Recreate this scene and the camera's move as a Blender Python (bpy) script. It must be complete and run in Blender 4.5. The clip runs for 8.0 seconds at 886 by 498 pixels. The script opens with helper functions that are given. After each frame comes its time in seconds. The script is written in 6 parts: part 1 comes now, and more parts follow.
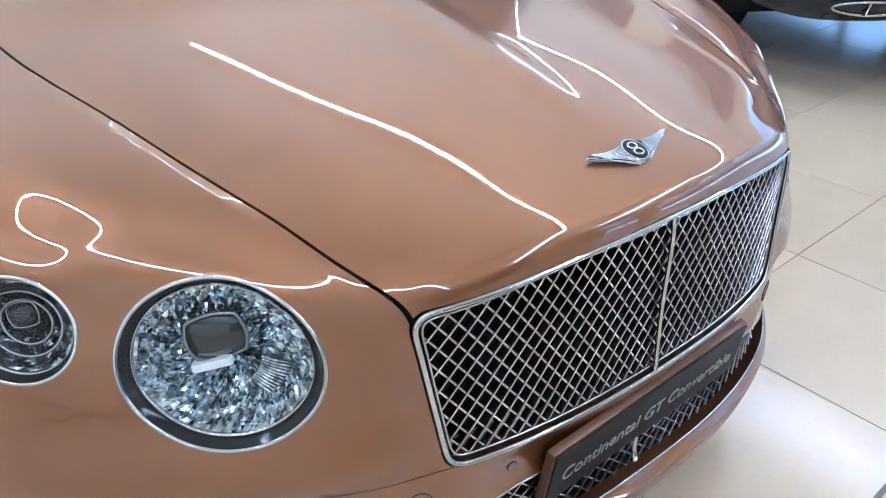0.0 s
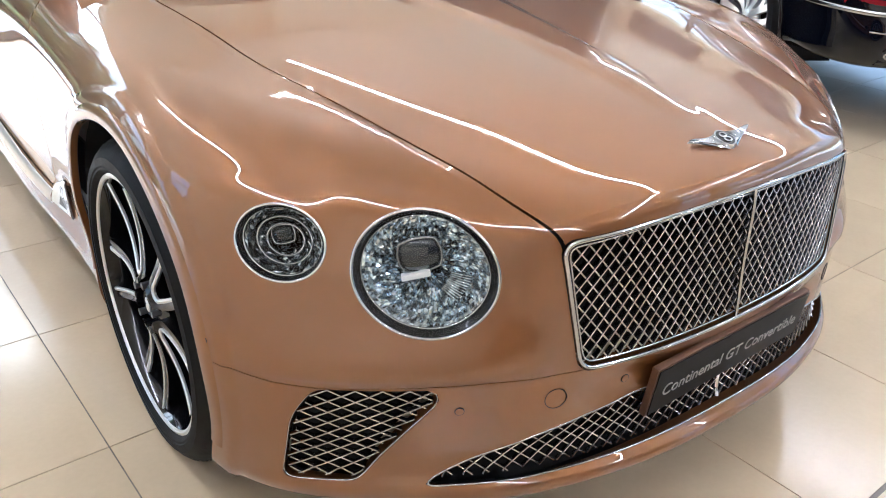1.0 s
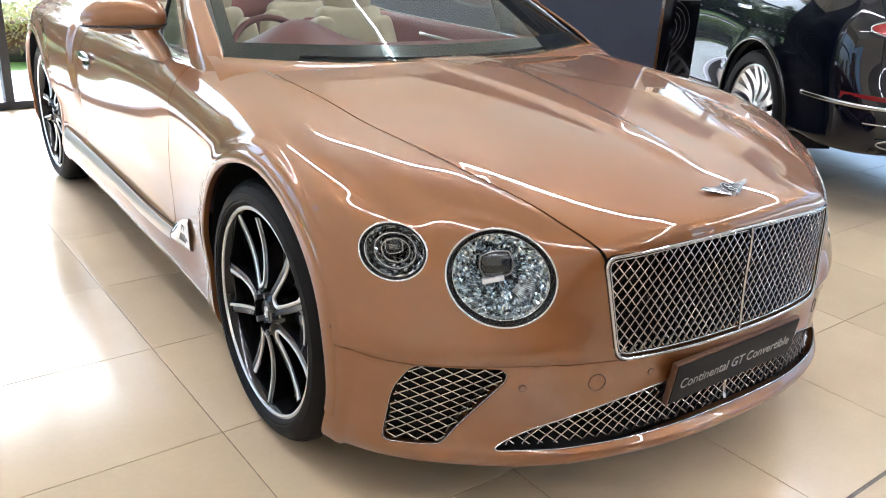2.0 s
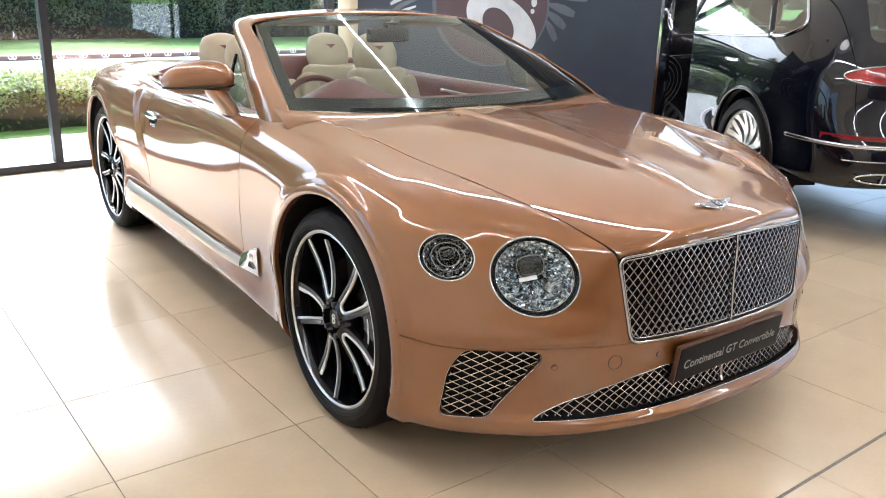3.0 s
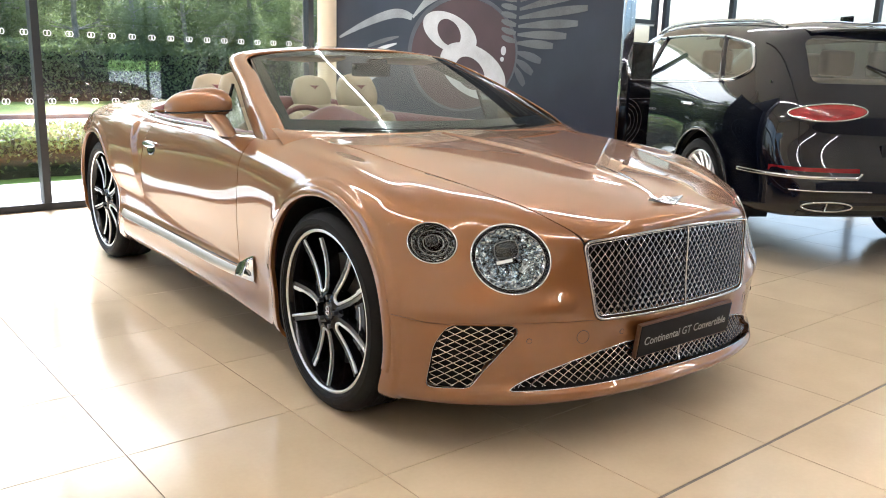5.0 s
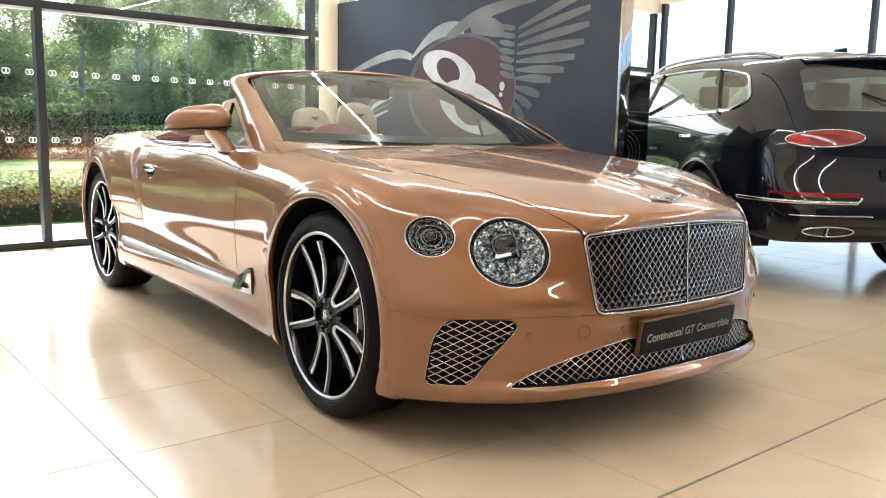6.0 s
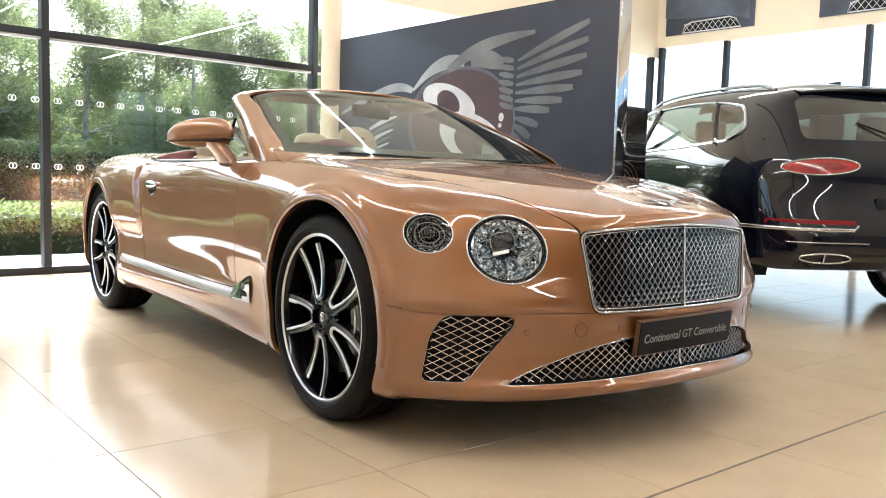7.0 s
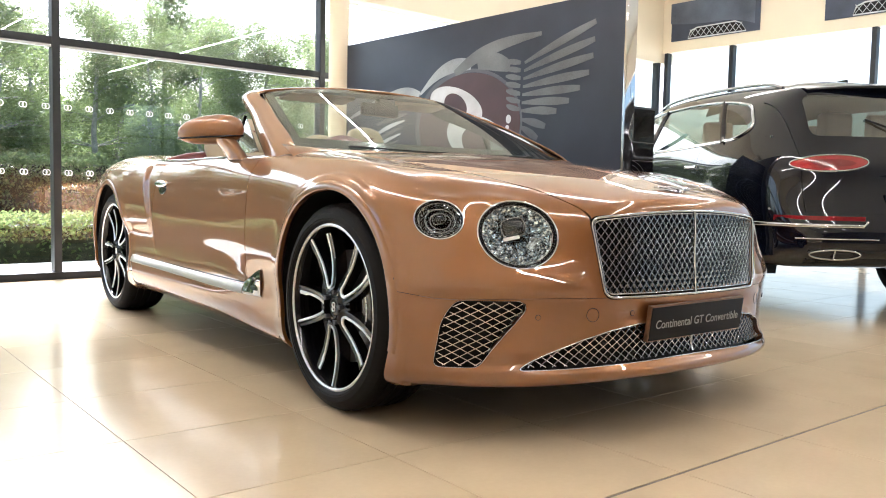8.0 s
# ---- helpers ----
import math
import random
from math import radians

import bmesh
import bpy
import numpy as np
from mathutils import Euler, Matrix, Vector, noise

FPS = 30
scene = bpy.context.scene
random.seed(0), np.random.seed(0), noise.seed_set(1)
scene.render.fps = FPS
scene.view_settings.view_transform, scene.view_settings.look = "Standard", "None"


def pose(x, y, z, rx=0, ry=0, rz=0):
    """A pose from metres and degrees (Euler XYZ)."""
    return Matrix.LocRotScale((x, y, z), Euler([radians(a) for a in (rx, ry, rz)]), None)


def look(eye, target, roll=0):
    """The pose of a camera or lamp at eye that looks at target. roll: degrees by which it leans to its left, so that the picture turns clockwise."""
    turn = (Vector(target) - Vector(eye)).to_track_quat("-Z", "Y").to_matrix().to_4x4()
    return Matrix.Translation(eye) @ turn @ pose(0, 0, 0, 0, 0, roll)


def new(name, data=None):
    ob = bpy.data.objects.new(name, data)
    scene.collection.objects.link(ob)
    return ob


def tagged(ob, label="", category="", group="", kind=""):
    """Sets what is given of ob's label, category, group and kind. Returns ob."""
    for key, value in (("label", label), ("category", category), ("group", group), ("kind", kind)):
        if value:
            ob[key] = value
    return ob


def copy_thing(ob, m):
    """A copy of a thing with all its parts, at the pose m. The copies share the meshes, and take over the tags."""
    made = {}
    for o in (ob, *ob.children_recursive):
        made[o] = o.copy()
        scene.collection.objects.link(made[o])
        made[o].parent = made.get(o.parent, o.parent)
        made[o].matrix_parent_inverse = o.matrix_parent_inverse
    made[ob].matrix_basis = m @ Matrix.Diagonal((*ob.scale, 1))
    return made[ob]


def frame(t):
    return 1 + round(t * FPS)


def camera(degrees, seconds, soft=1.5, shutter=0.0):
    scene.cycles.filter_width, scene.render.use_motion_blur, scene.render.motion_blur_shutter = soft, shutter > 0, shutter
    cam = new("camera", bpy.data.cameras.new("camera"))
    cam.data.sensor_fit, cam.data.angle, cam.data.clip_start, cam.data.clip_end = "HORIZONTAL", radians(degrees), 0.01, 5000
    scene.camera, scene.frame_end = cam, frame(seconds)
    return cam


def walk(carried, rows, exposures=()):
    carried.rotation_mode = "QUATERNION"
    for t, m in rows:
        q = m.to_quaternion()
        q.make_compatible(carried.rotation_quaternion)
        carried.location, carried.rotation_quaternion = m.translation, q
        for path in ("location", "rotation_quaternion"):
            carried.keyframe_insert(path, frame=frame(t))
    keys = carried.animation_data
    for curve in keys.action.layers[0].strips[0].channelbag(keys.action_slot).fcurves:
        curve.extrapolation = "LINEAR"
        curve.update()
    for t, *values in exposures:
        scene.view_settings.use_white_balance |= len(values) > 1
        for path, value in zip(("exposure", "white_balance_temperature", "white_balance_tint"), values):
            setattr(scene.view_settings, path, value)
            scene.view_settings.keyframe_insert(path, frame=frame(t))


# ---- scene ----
cam = camera(56.8, 8.0, 1.0)
PATH = [
    (0, (-0.951, -1.427, 1.317), (0.169, -0.126, 0.291), 1.8),
    (0.5, (-1.159, -1.53, 1.33), (-0.042, -0.17, 0.379), 2.3),
    (1, (-1.354, -1.643, 1.347), (-0.28, -0.227, 0.43), 2.0),
    (1.5, (-1.529, -1.812, 1.375), (-0.464, -0.335, 0.55), 2.9),
    (2, (-1.747, -1.958, 1.393), (-0.656, -0.446, 0.669), 3.1),
    (2.2, (-1.84, -2.018, 1.394), (-0.747, -0.493, 0.7), 2.6),
    (3.3, (-2.186, -2.355, 1.426), (-1.073, -0.795, 0.856), 1.6),
    (3.5, (-2.24, -2.398, 1.433), (-1.119, -0.839, 0.87), 1.7),
    (4, (-2.35, -2.473, 1.412), (-1.187, -0.937, 0.878), 1.2),
    (5.5, (-2.334, -2.537, 1.152), (-1.146, -0.971, 0.782), 1.6),
    (6, (-2.333, -2.55, 1.046), (-1.14, -0.972, 0.755), 1.2),
    (6.5, (-2.334, -2.566, 0.946), (-1.138, -0.978, 0.724), 1.1),
    (7, (-2.347, -2.582, 0.882), (-1.146, -0.992, 0.711), 1.7),
    (7.5, (-2.357, -2.582, 0.837), (-1.164, -0.983, 0.694), 1.5),
    (8, (-2.364, -2.587, 0.799), (-1.176, -0.985, 0.658), 1.2),
]
walk(cam, [(t, look(eye, target, roll)) for t, eye, target, roll in PATH],
     [(0, 2.34, 4250, 14), (0.5, 2.27, 4350, 14), (1.0, 2.32, 4850, 16), (1.5, 2.38, 4950, 16), (2.0, 2.36, 5000, 16), (3.3, 2.29, 5200, 17), (8.0, 2.32, 5500, 16)])

# ---- light ----
world = bpy.data.worlds.new("sky")
scene.world = world
world.use_nodes = True
wn = world.node_tree
sky = wn.nodes.new("ShaderNodeTexSky")
sky.sky_type = 'NISHITA'
sky.sun_disc = False
sky.dust_density = 6.0
sky.ozone_density = 0.5
sky.sun_elevation = radians(46)
sky.sun_rotation = radians(6)
wn.nodes["Background"].inputs["Strength"].default_value = 0.15
wn.links.new(sky.outputs["Color"], wn.nodes["Background"].inputs["Color"])
sun = new("sun", bpy.data.lights.new("sun", 'SUN'))
sun.data.energy = 5.0
sun.data.angle = radians(18)
sun.data.color = (1.0, 0.95, 0.88)
sun.matrix_world = look((1.0, 9.2, 10), (0, 0, 0))

# ---- materials ----
def material(name, color=(0.5, 0.5, 0.5), rough=0.5, metal=0.0, coat=0.0, emit=None, power=0.0, spec=0.5):
    m = bpy.data.materials.new(name)
    m.use_nodes = True
    b = m.node_tree.nodes["Principled BSDF"]
    b.inputs["Base Color"].default_value = (*color, 1)
    b.inputs["Roughness"].default_value = rough
    b.inputs["Metallic"].default_value = metal
    b.inputs["Coat Weight"].default_value = coat
    b.inputs["Coat Roughness"].default_value = 0.02
    b.inputs["Specular IOR Level"].default_value = spec
    if emit:
        b.inputs["Emission Color"].default_value = (*emit, 1)
        b.inputs["Emission Strength"].default_value = power
    return m


def vary(m, scale=8.0, amount=0.25, rough=0.0, bump=0.0, fine=120.0, random_piece=0.0):
    """Two scales of noise on colour, roughness and relief."""
    t = m.node_tree
    b = t.nodes["Principled BSDF"]
    base = tuple(b.inputs["Base Color"].default_value)
    geo = t.nodes.new("ShaderNodeNewGeometry")
    big = t.nodes.new("ShaderNodeTexNoise")
    big.inputs["Scale"].default_value = scale
    big.inputs["Detail"].default_value = 5
    small = t.nodes.new("ShaderNodeTexNoise")
    small.inputs["Scale"].default_value = fine
    small.inputs["Detail"].default_value = 3
    for n in (big, small):
        t.links.new(geo.outputs["Position"], n.inputs["Vector"])
    add = t.nodes.new("ShaderNodeMath")
    add.operation = 'MULTIPLY_ADD'
    add.inputs[1].default_value = 0.35
    t.links.new(small.outputs["Fac"], add.inputs[0])
    t.links.new(big.outputs["Fac"], add.inputs[2])
    ramp = t.nodes.new("ShaderNodeMapRange")
    ramp.inputs["From Min"].default_value = 0.45
    ramp.inputs["From Max"].default_value = 0.95
    ramp.inputs["To Min"].default_value = 1 - amount
    ramp.inputs["To Max"].default_value = 1 + amount
    t.links.new(add.outputs[0], ramp.inputs["Value"])
    value = ramp.outputs[0]
    if random_piece:
        info = t.nodes.new("ShaderNodeObjectInfo")
        r = t.nodes.new("ShaderNodeMapRange")
        r.inputs["To Min"].default_value = 1 - random_piece
        r.inputs["To Max"].default_value = 1 + random_piece
        t.links.new(info.outputs["Random"], r.inputs["Value"])
        mul = t.nodes.new("ShaderNodeMath")
        mul.operation = 'MULTIPLY'
        t.links.new(value, mul.inputs[0])
        t.links.new(r.outputs[0], mul.inputs[1])
        value = mul.outputs[0]
    mix = t.nodes.new("ShaderNodeVectorMath")
    mix.operation = 'SCALE'
    mix.inputs[0].default_value = base[:3]
    t.links.new(value, mix.inputs["Scale"])
    t.links.new(mix.outputs[0], b.inputs["Base Color"])
    if rough:
        rr = t.nodes.new("ShaderNodeMapRange")
        r0 = b.inputs["Roughness"].default_value
        rr.inputs["To Min"].default_value = max(0.0, r0 - rough)
        rr.inputs["To Max"].default_value = r0 + rough
        t.links.new(big.outputs["Fac"], rr.inputs["Value"])
        t.links.new(rr.outputs[0], b.inputs["Roughness"])
    if bump:
        bp = t.nodes.new("ShaderNodeBump")
        bp.inputs["Strength"].default_value = bump
        bp.inputs["Distance"].default_value = 0.002
        t.links.new(small.outputs["Fac"], bp.inputs["Height"])
        t.links.new(bp.outputs[0], b.inputs["Normal"])
    return m


def glass(name, tint=(1, 1, 1), clear=0.9, rough=0.0, ior=1.5):
    """A thin pane: mostly clear, with a mirror's sheen that grows at grazing angles."""
    m = bpy.data.materials.new(name)
    m.use_nodes = True
    t = m.node_tree
    t.nodes.remove(t.nodes["Principled BSDF"])
    tr = t.nodes.new("ShaderNodeBsdfTransparent")
    tr.inputs["Color"].default_value = (*[c * clear for c in tint], 1)
    gl = t.nodes.new("ShaderNodeBsdfGlossy")
    gl.inputs["Roughness"].default_value = rough
    lw = t.nodes.new("ShaderNodeLayerWeight")
    lw.inputs["Blend"].default_value = 0.5
    po = t.nodes.new("ShaderNodeMath")
    po.operation = 'POWER'
    po.inputs[1].default_value = 5.0
    t.links.new(lw.outputs["Facing"], po.inputs[0])
    f0 = ((ior - 1) / (ior + 1)) ** 2
    fr = t.nodes.new("ShaderNodeMath")
    fr.operation = 'MULTIPLY_ADD'
    fr.inputs[1].default_value = 1 - f0
    fr.inputs[2].default_value = f0
    t.links.new(po.outputs[0], fr.inputs[0])
    mx = t.nodes.new("ShaderNodeMixShader")
    t.links.new(fr.outputs[0], mx.inputs[0])
    t.links.new(tr.outputs[0], mx.inputs[1])
    t.links.new(gl.outputs[0], mx.inputs[2])
    t.links.new(mx.outputs[0], t.nodes["Material Output"].inputs["Surface"])
    return m


PAINT = material("copper_paint", (0.205, 0.081, 0.020), 0.46, 0.60, 1.0, spec=0.2)
PAINT.node_tree.nodes["Principled BSDF"].inputs["Coat IOR"].default_value = 1.85
PAINT.node_tree.nodes["Principled BSDF"].inputs["Coat Roughness"].default_value = 0.008
vary(PAINT, 5.0, 0.05, 0.02, 0.0, 1400.0)
NAVY = vary(material("navy_paint", (0.0012, 0.002, 0.006), 0.4, 0.0, 1.0, spec=0.03), 300.0, 0.2)
NAVY.node_tree.nodes["Principled BSDF"].inputs["Coat IOR"].default_value = 1.5
NAVY.node_tree.nodes["Principled BSDF"].inputs["Coat Roughness"].default_value = 0.006
CHROME = material("chrome", (0.52, 0.53, 0.55), 0.06, 1.0)
SATIN = material("satin_silver", (0.46, 0.46, 0.475), 0.22, 1.0)
vary(SATIN, 60.0, 0.06, 0.05)
BLACK = material("gloss_black", (0.005, 0.005, 0.006), 0.12, 0.0, 0.4, spec=0.25)
DARK = material("dark_plastic", (0.007, 0.007, 0.0075), 0.6, spec=0.25)
vary(DARK, 20.0, 0.3, 0.1)
RUBBER = material("rubber", (0.005, 0.005, 0.0055), 0.62, spec=0.15)
vary(RUBBER, 25.0, 0.3, 0.12, 0.3, 300.0)
TILE = material("porcelain_tile", (0.53, 0.430, 0.295), 0.165, 0.0, 0.0)
vary(TILE, 3.0, 0.06, 0.035, 0.05, 60.0, 0.035)
GROUT = vary(material("grout", (0.16, 0.14, 0.12), 0.8), 30.0, 0.2)
WALL = vary(material("cream_wall_paint", (0.68, 0.60, 0.46), 0.6), 2.0, 0.04, 0.05, 0.1, 200.0)
CEIL = vary(material("white_ceiling_paint", (0.78, 0.75, 0.68), 0.8), 2.0, 0.03)
MURAL = vary(material("charcoal_panel", (0.030, 0.036, 0.054), 0.38, spec=0.3), 3.0, 0.15, 0.06)
ALU = vary(material("dark_aluminium", (0.016, 0.018, 0.020), 0.45, 0.0, spec=0.3), 15.0, 0.15, 0.08)
BEAD = material("bright_bead", (0.48, 0.49, 0.48), 0.3, 0.4)
PANE = glass("window_glass", (0.93, 0.98, 0.95), 0.92, 0.0, 1.75)
SCREEN = glass("windscreen_glass", (0.80, 0.88, 0.84), 0.92, 0.0, 1.38)
CREAM = vary(material("cream_leather", (0.38, 0.32, 0.22), 0.45), 12.0, 0.08, 0.08, 0.25, 250.0)
WINE = vary(material("burgundy_leather", (0.13, 0.030, 0.028), 0.45), 12.0, 0.15, 0.08, 0.25, 250.0)
GRASS = vary(material("lawn", (0.16, 0.24, 0.04), 0.9), 2.0, 0.3, 0.0, 0.6, 60.0)
GREYWALL = vary(material("grey_wall_paint", (0.14, 0.135, 0.13), 0.6), 2.0, 0.1, 0.05)
LAMP = material("lamp_strip", (1, 1, 1), 0.5, 0, 0, (1.0, 0.895, 0.75), 54.0)

# ---- building helpers ----
from mathutils.bvhtree import BVHTree


def link_mesh(name, verts, faces, mat, smooth=True, parent=None, label="", sharp=None):
    me = bpy.data.meshes.new(name)
    me.from_pydata([tuple(map(float, v)) for v in verts], [], [tuple(map(int, f)) for f in faces])
    me.materials.append(mat)
    if smooth:
        me.shade_smooth()
        if sharp:
            me.set_sharp_from_angle(angle=radians(sharp))
    ob = new(name, me)
    if parent:
        ob.parent = parent
    if label:
        ob["label"] = label
    return ob


def part(name, bm, mat, parent=None, label="", smooth=35):
    me = bpy.data.meshes.new(name)
    bm.to_mesh(me)
    bm.free()
    me.materials.append(mat)
    if smooth:
        me.shade_smooth()
        me.set_sharp_from_angle(angle=radians(smooth))
    ob = new(name, me)
    if parent:
        ob.parent = parent
    if label:
        ob["label"] = label
    return ob


def empty(name, m, label, category, group="", kind=""):
    ob = new(name)
    ob.matrix_world = m
    ob.empty_display_size = 0.2
    return tagged(ob, label, category, group, kind)


def box(bm, x0, y0, z0, x1, y1, z1, bevel=0.0, m=None):
    r = bmesh.ops.create_cube(bm, size=1)["verts"]
    for v in r:
        v.co = Vector(((x0 + x1) / 2 + v.co.x * (x1 - x0), (y0 + y1) / 2 + v.co.y * (y1 - y0), (z0 + z1) / 2 + v.co.z * (z1 - z0)))
    if bevel:
        es = list({e for v in r for e in v.link_edges})
        b = bmesh.ops.bevel(bm, geom=es, offset=bevel, segments=2, affect='EDGES', profile=0.7)
        r = list({v for f in b["faces"] for v in f.verts} | {v for v in r if v.is_valid})
    if m is not None:
        for v in r:
            v.co = m @ v.co
    return r


def boxed(*args, **kw):
    bm = bmesh.new()
    box(bm, *args, **kw)
    return bm


def revolve(profile, n=48, axis="x"):
    """A closed turn of (radius, height) pairs about an axis."""
    vs, fs = [], []
    for k in range(n):
        a = 2 * math.pi * k / n
        for r, h in profile:
            c, s = r * math.cos(a), r * math.sin(a)
            vs.append((h, c, s) if axis == "x" else (c, h, s) if axis == "y" else (c, s, h))
    m = len(profile)
    for k in range(n):
        for j in range(m - 1):
            a, b = k * m + j, ((k + 1) % n) * m + j
            fs.append((a, a + 1, b + 1, b))
    return vs, fs


def tube(points, radius, n=8, closed=False, flat=1.0):
    """A round bar along points; flat squeezes it across."""
    P = [Vector(p) for p in points]
    vs, fs = [], []
    N = len(P)
    up = None
    for i, p in enumerate(P):
        a = P[(i - 1) % N] if closed or i else P[0]
        b = P[(i + 1) % N] if closed or i < N - 1 else P[-1]
        t = (b - a).normalized()
        if up is None:
            up = t.orthogonal().normalized()
        up = (up - t * up.dot(t)).normalized()
        side = t.cross(up)
        for k in range(n):
            w = 2 * math.pi * k / n
            vs.append(p + up * (radius * math.cos(w) * flat) + side * (radius * math.sin(w)))
    for i in range(N if closed else N - 1):
        j = (i + 1) % N
        for k in range(n):
            l = (k + 1) % n
            fs.append((i * n + k, i * n + l, j * n + l, j * n + k))
    if not closed:
        fs.append(tuple(range(n)))
        fs.append(tuple(range((N - 1) * n, N * n))[::-1])
    return vs, fs


def spline(knots, values, at):
    """Natural cubic spline through values at knots."""
    k, v = np.asarray(knots, float), np.asarray(values, float)
    n, h = len(k), np.diff(k)
    A = np.zeros((n, n))
    R = np.zeros(v.shape)
    A[0, 0] = A[-1, -1] = 1
    for i in range(1, n - 1):
        A[i, i - 1], A[i, i], A[i, i + 1] = h[i - 1], 2 * (h[i - 1] + h[i]), h[i]
        R[i] = 6 * ((v[i + 1] - v[i]) / h[i] - (v[i] - v[i - 1]) / h[i - 1])
    M = np.linalg.solve(A, R.reshape(n, -1)).reshape(v.shape)
    at = np.asarray(at, float)
    i = np.clip(np.searchsorted(k, at, side="right") - 1, 0, n - 2)
    sh = (-1,) + (1,) * (v.ndim - 1)
    a, b, hh = (k[i + 1] - at).reshape(sh), (at - k[i]).reshape(sh), h[i].reshape(sh)
    return (M[i] * a ** 3 + M[i + 1] * b ** 3) / (6 * hh) + (v[i] / hh - M[i] * hh / 6) * a + (v[i + 1] / hh - M[i + 1] * hh / 6) * b


def chord(rows):
    """Mean centripetal spacing of the rows of a net."""
    d = np.sqrt(np.linalg.norm(np.diff(rows, axis=0), axis=-1) + 1e-9)
    w = d.mean(axis=1)
    return np.concatenate([[0], np.cumsum(w)])


def steps(knots, n):
    return np.unique(np.concatenate([np.linspace(knots[i], knots[i + 1], n + 1) for i in range(len(knots) - 1)]).round(9))


class Skin:
    """A surface of quads with normals, that level functions can cut into panels."""

    def __init__(self, v, n, faces):
        self.v, self.n, self.faces = v, n, faces

    @staticmethod
    def net(net, nu, nv, mirror=True):
        """A smooth surface through a net [station][line]; mirrored across x = 0 where its first and last stations lie there."""
        net = np.asarray(net, float)
        if mirror:
            other = net[-2:0:-1] * np.array([-1, 1, 1])
            loop = np.concatenate([net, other])
            k = 4
            loop = np.concatenate([loop[-k:], loop, loop[:k + 1]])
            ku = chord(loop)
            at = steps(ku[k:len(ku) - k], nu)[:-1]
        else:
            loop, ku = net, chord(net)
            at = steps(ku, nu)
        S = spline(ku, loop, at)
        S = S.transpose(1, 0, 2)
        kv = chord(S)
        S = spline(kv, S, steps(kv, nv)).transpose(1, 0, 2)
        du = (np.roll(S, -1, 0) - np.roll(S, 1, 0)) if mirror else np.gradient(S, axis=0)
        dv = np.gradient(S, axis=1)
        N = np.cross(du, dv)
        L = np.linalg.norm(N, axis=2, keepdims=True)
        N = N / np.maximum(L, 1e-9)
        a, b = S.shape[:2]
        idx = np.arange(a * b).reshape(a, b)
        if mirror:
            idx = np.concatenate([idx, idx[:1]])
        f = np.stack([idx[:-1, :-1], idx[1:, :-1], idx[1:, 1:], idx[:-1, 1:]], axis=-1).reshape(-1, 4)
        return Skin(S.reshape(-1, 3), N.reshape(-1, 3), [tuple(q) for q in f])

    def cut(self, fn):
        """Two skins: where fn(x, y, z) >= 0, and where it is below."""
        val = fn(*self.v.T)
        val = np.where(np.abs(val) < 1e-7, 1e-7, val)
        v, n = list(self.v), list(self.n)
        made, keep, rest = {}, [], []

        def cross(i, j):
            key = (i, j) if i < j else (j, i)
            if key not in made:
                t = val[i] / (val[i] - val[j])
                p = self.v[i] * (1 - t) + self.v[j] * t
                m = self.n[i] * (1 - t) + self.n[j] * t
                made[key] = len(v)
                v.append(p)
                n.append(m / max(np.linalg.norm(m), 1e-9))
            return made[key]
        pos = val >= 0
        for f in self.faces:
            k = [pos[i] for i in f]
            if all(k):
                keep.append(f)
            elif not any(k):
                rest.append(f)
            else:
                A, B = [], []
                m = len(f)
                for q in range(m):
                    i, j = f[q], f[(q + 1) % m]
                    (A if pos[i] else B).append(i)
                    if pos[i] != pos[j]:
                        c = cross(i, j)
                        A.append(c)
                        B.append(c)
                if len(A) > 2:
                    keep.append(tuple(A))
                if len(B) > 2:
                    rest.append(tuple(B))
        v, n = np.array(v), np.array(n)
        return Skin(v, n, keep).tidy(), Skin(v, n, rest).tidy()

    def scored(self, fn):
        """The same skin with an edge laid along the line where fn is zero."""
        A, B = self.cut(fn)
        v = np.concatenate([A.v, B.v])
        n = np.concatenate([A.n, B.n])
        faces = list(A.faces) + [tuple(i + len(A.v) for i in f) for f in B.faces]
        key, where, ids = {}, [], []
        for i, p in enumerate(map(tuple, v.round(7))):
            if p not in key:
                key[p] = len(where)
                where.append(i)
            ids.append(key[p])
        out = []
        for f in faces:
            g = [ids[i] for i in f]
            g = [q for k, q in enumerate(g) if q != g[k - 1]]
            if len(g) > 2:
                out.append(tuple(g))
        return Skin(v[where], n[where], out)

    def inside(self, fn):
        return self.cut(fn)[0]

    def tidy(self):
        if not self.faces:
            return Skin(np.zeros((0, 3)), np.zeros((0, 3)), [])
        used = np.unique(np.concatenate([np.array(f) for f in self.faces]))
        new_id = np.full(len(self.v), -1)
        new_id[used] = np.arange(len(used))
        return Skin(self.v[used], self.n[used], [tuple(new_id[list(f)]) for f in self.faces])

    def shifted(self, d):
        return Skin(self.v + self.n * d, self.n, self.faces)

    def border(self):
        count = {}
        for f in self.faces:
            for q in range(len(f)):
                i, j = f[q], f[(q + 1) % len(f)]
                if (j, i) in count:
                    del count[(j, i)]
                else:
                    count[(i, j)] = 1
        return list(count)

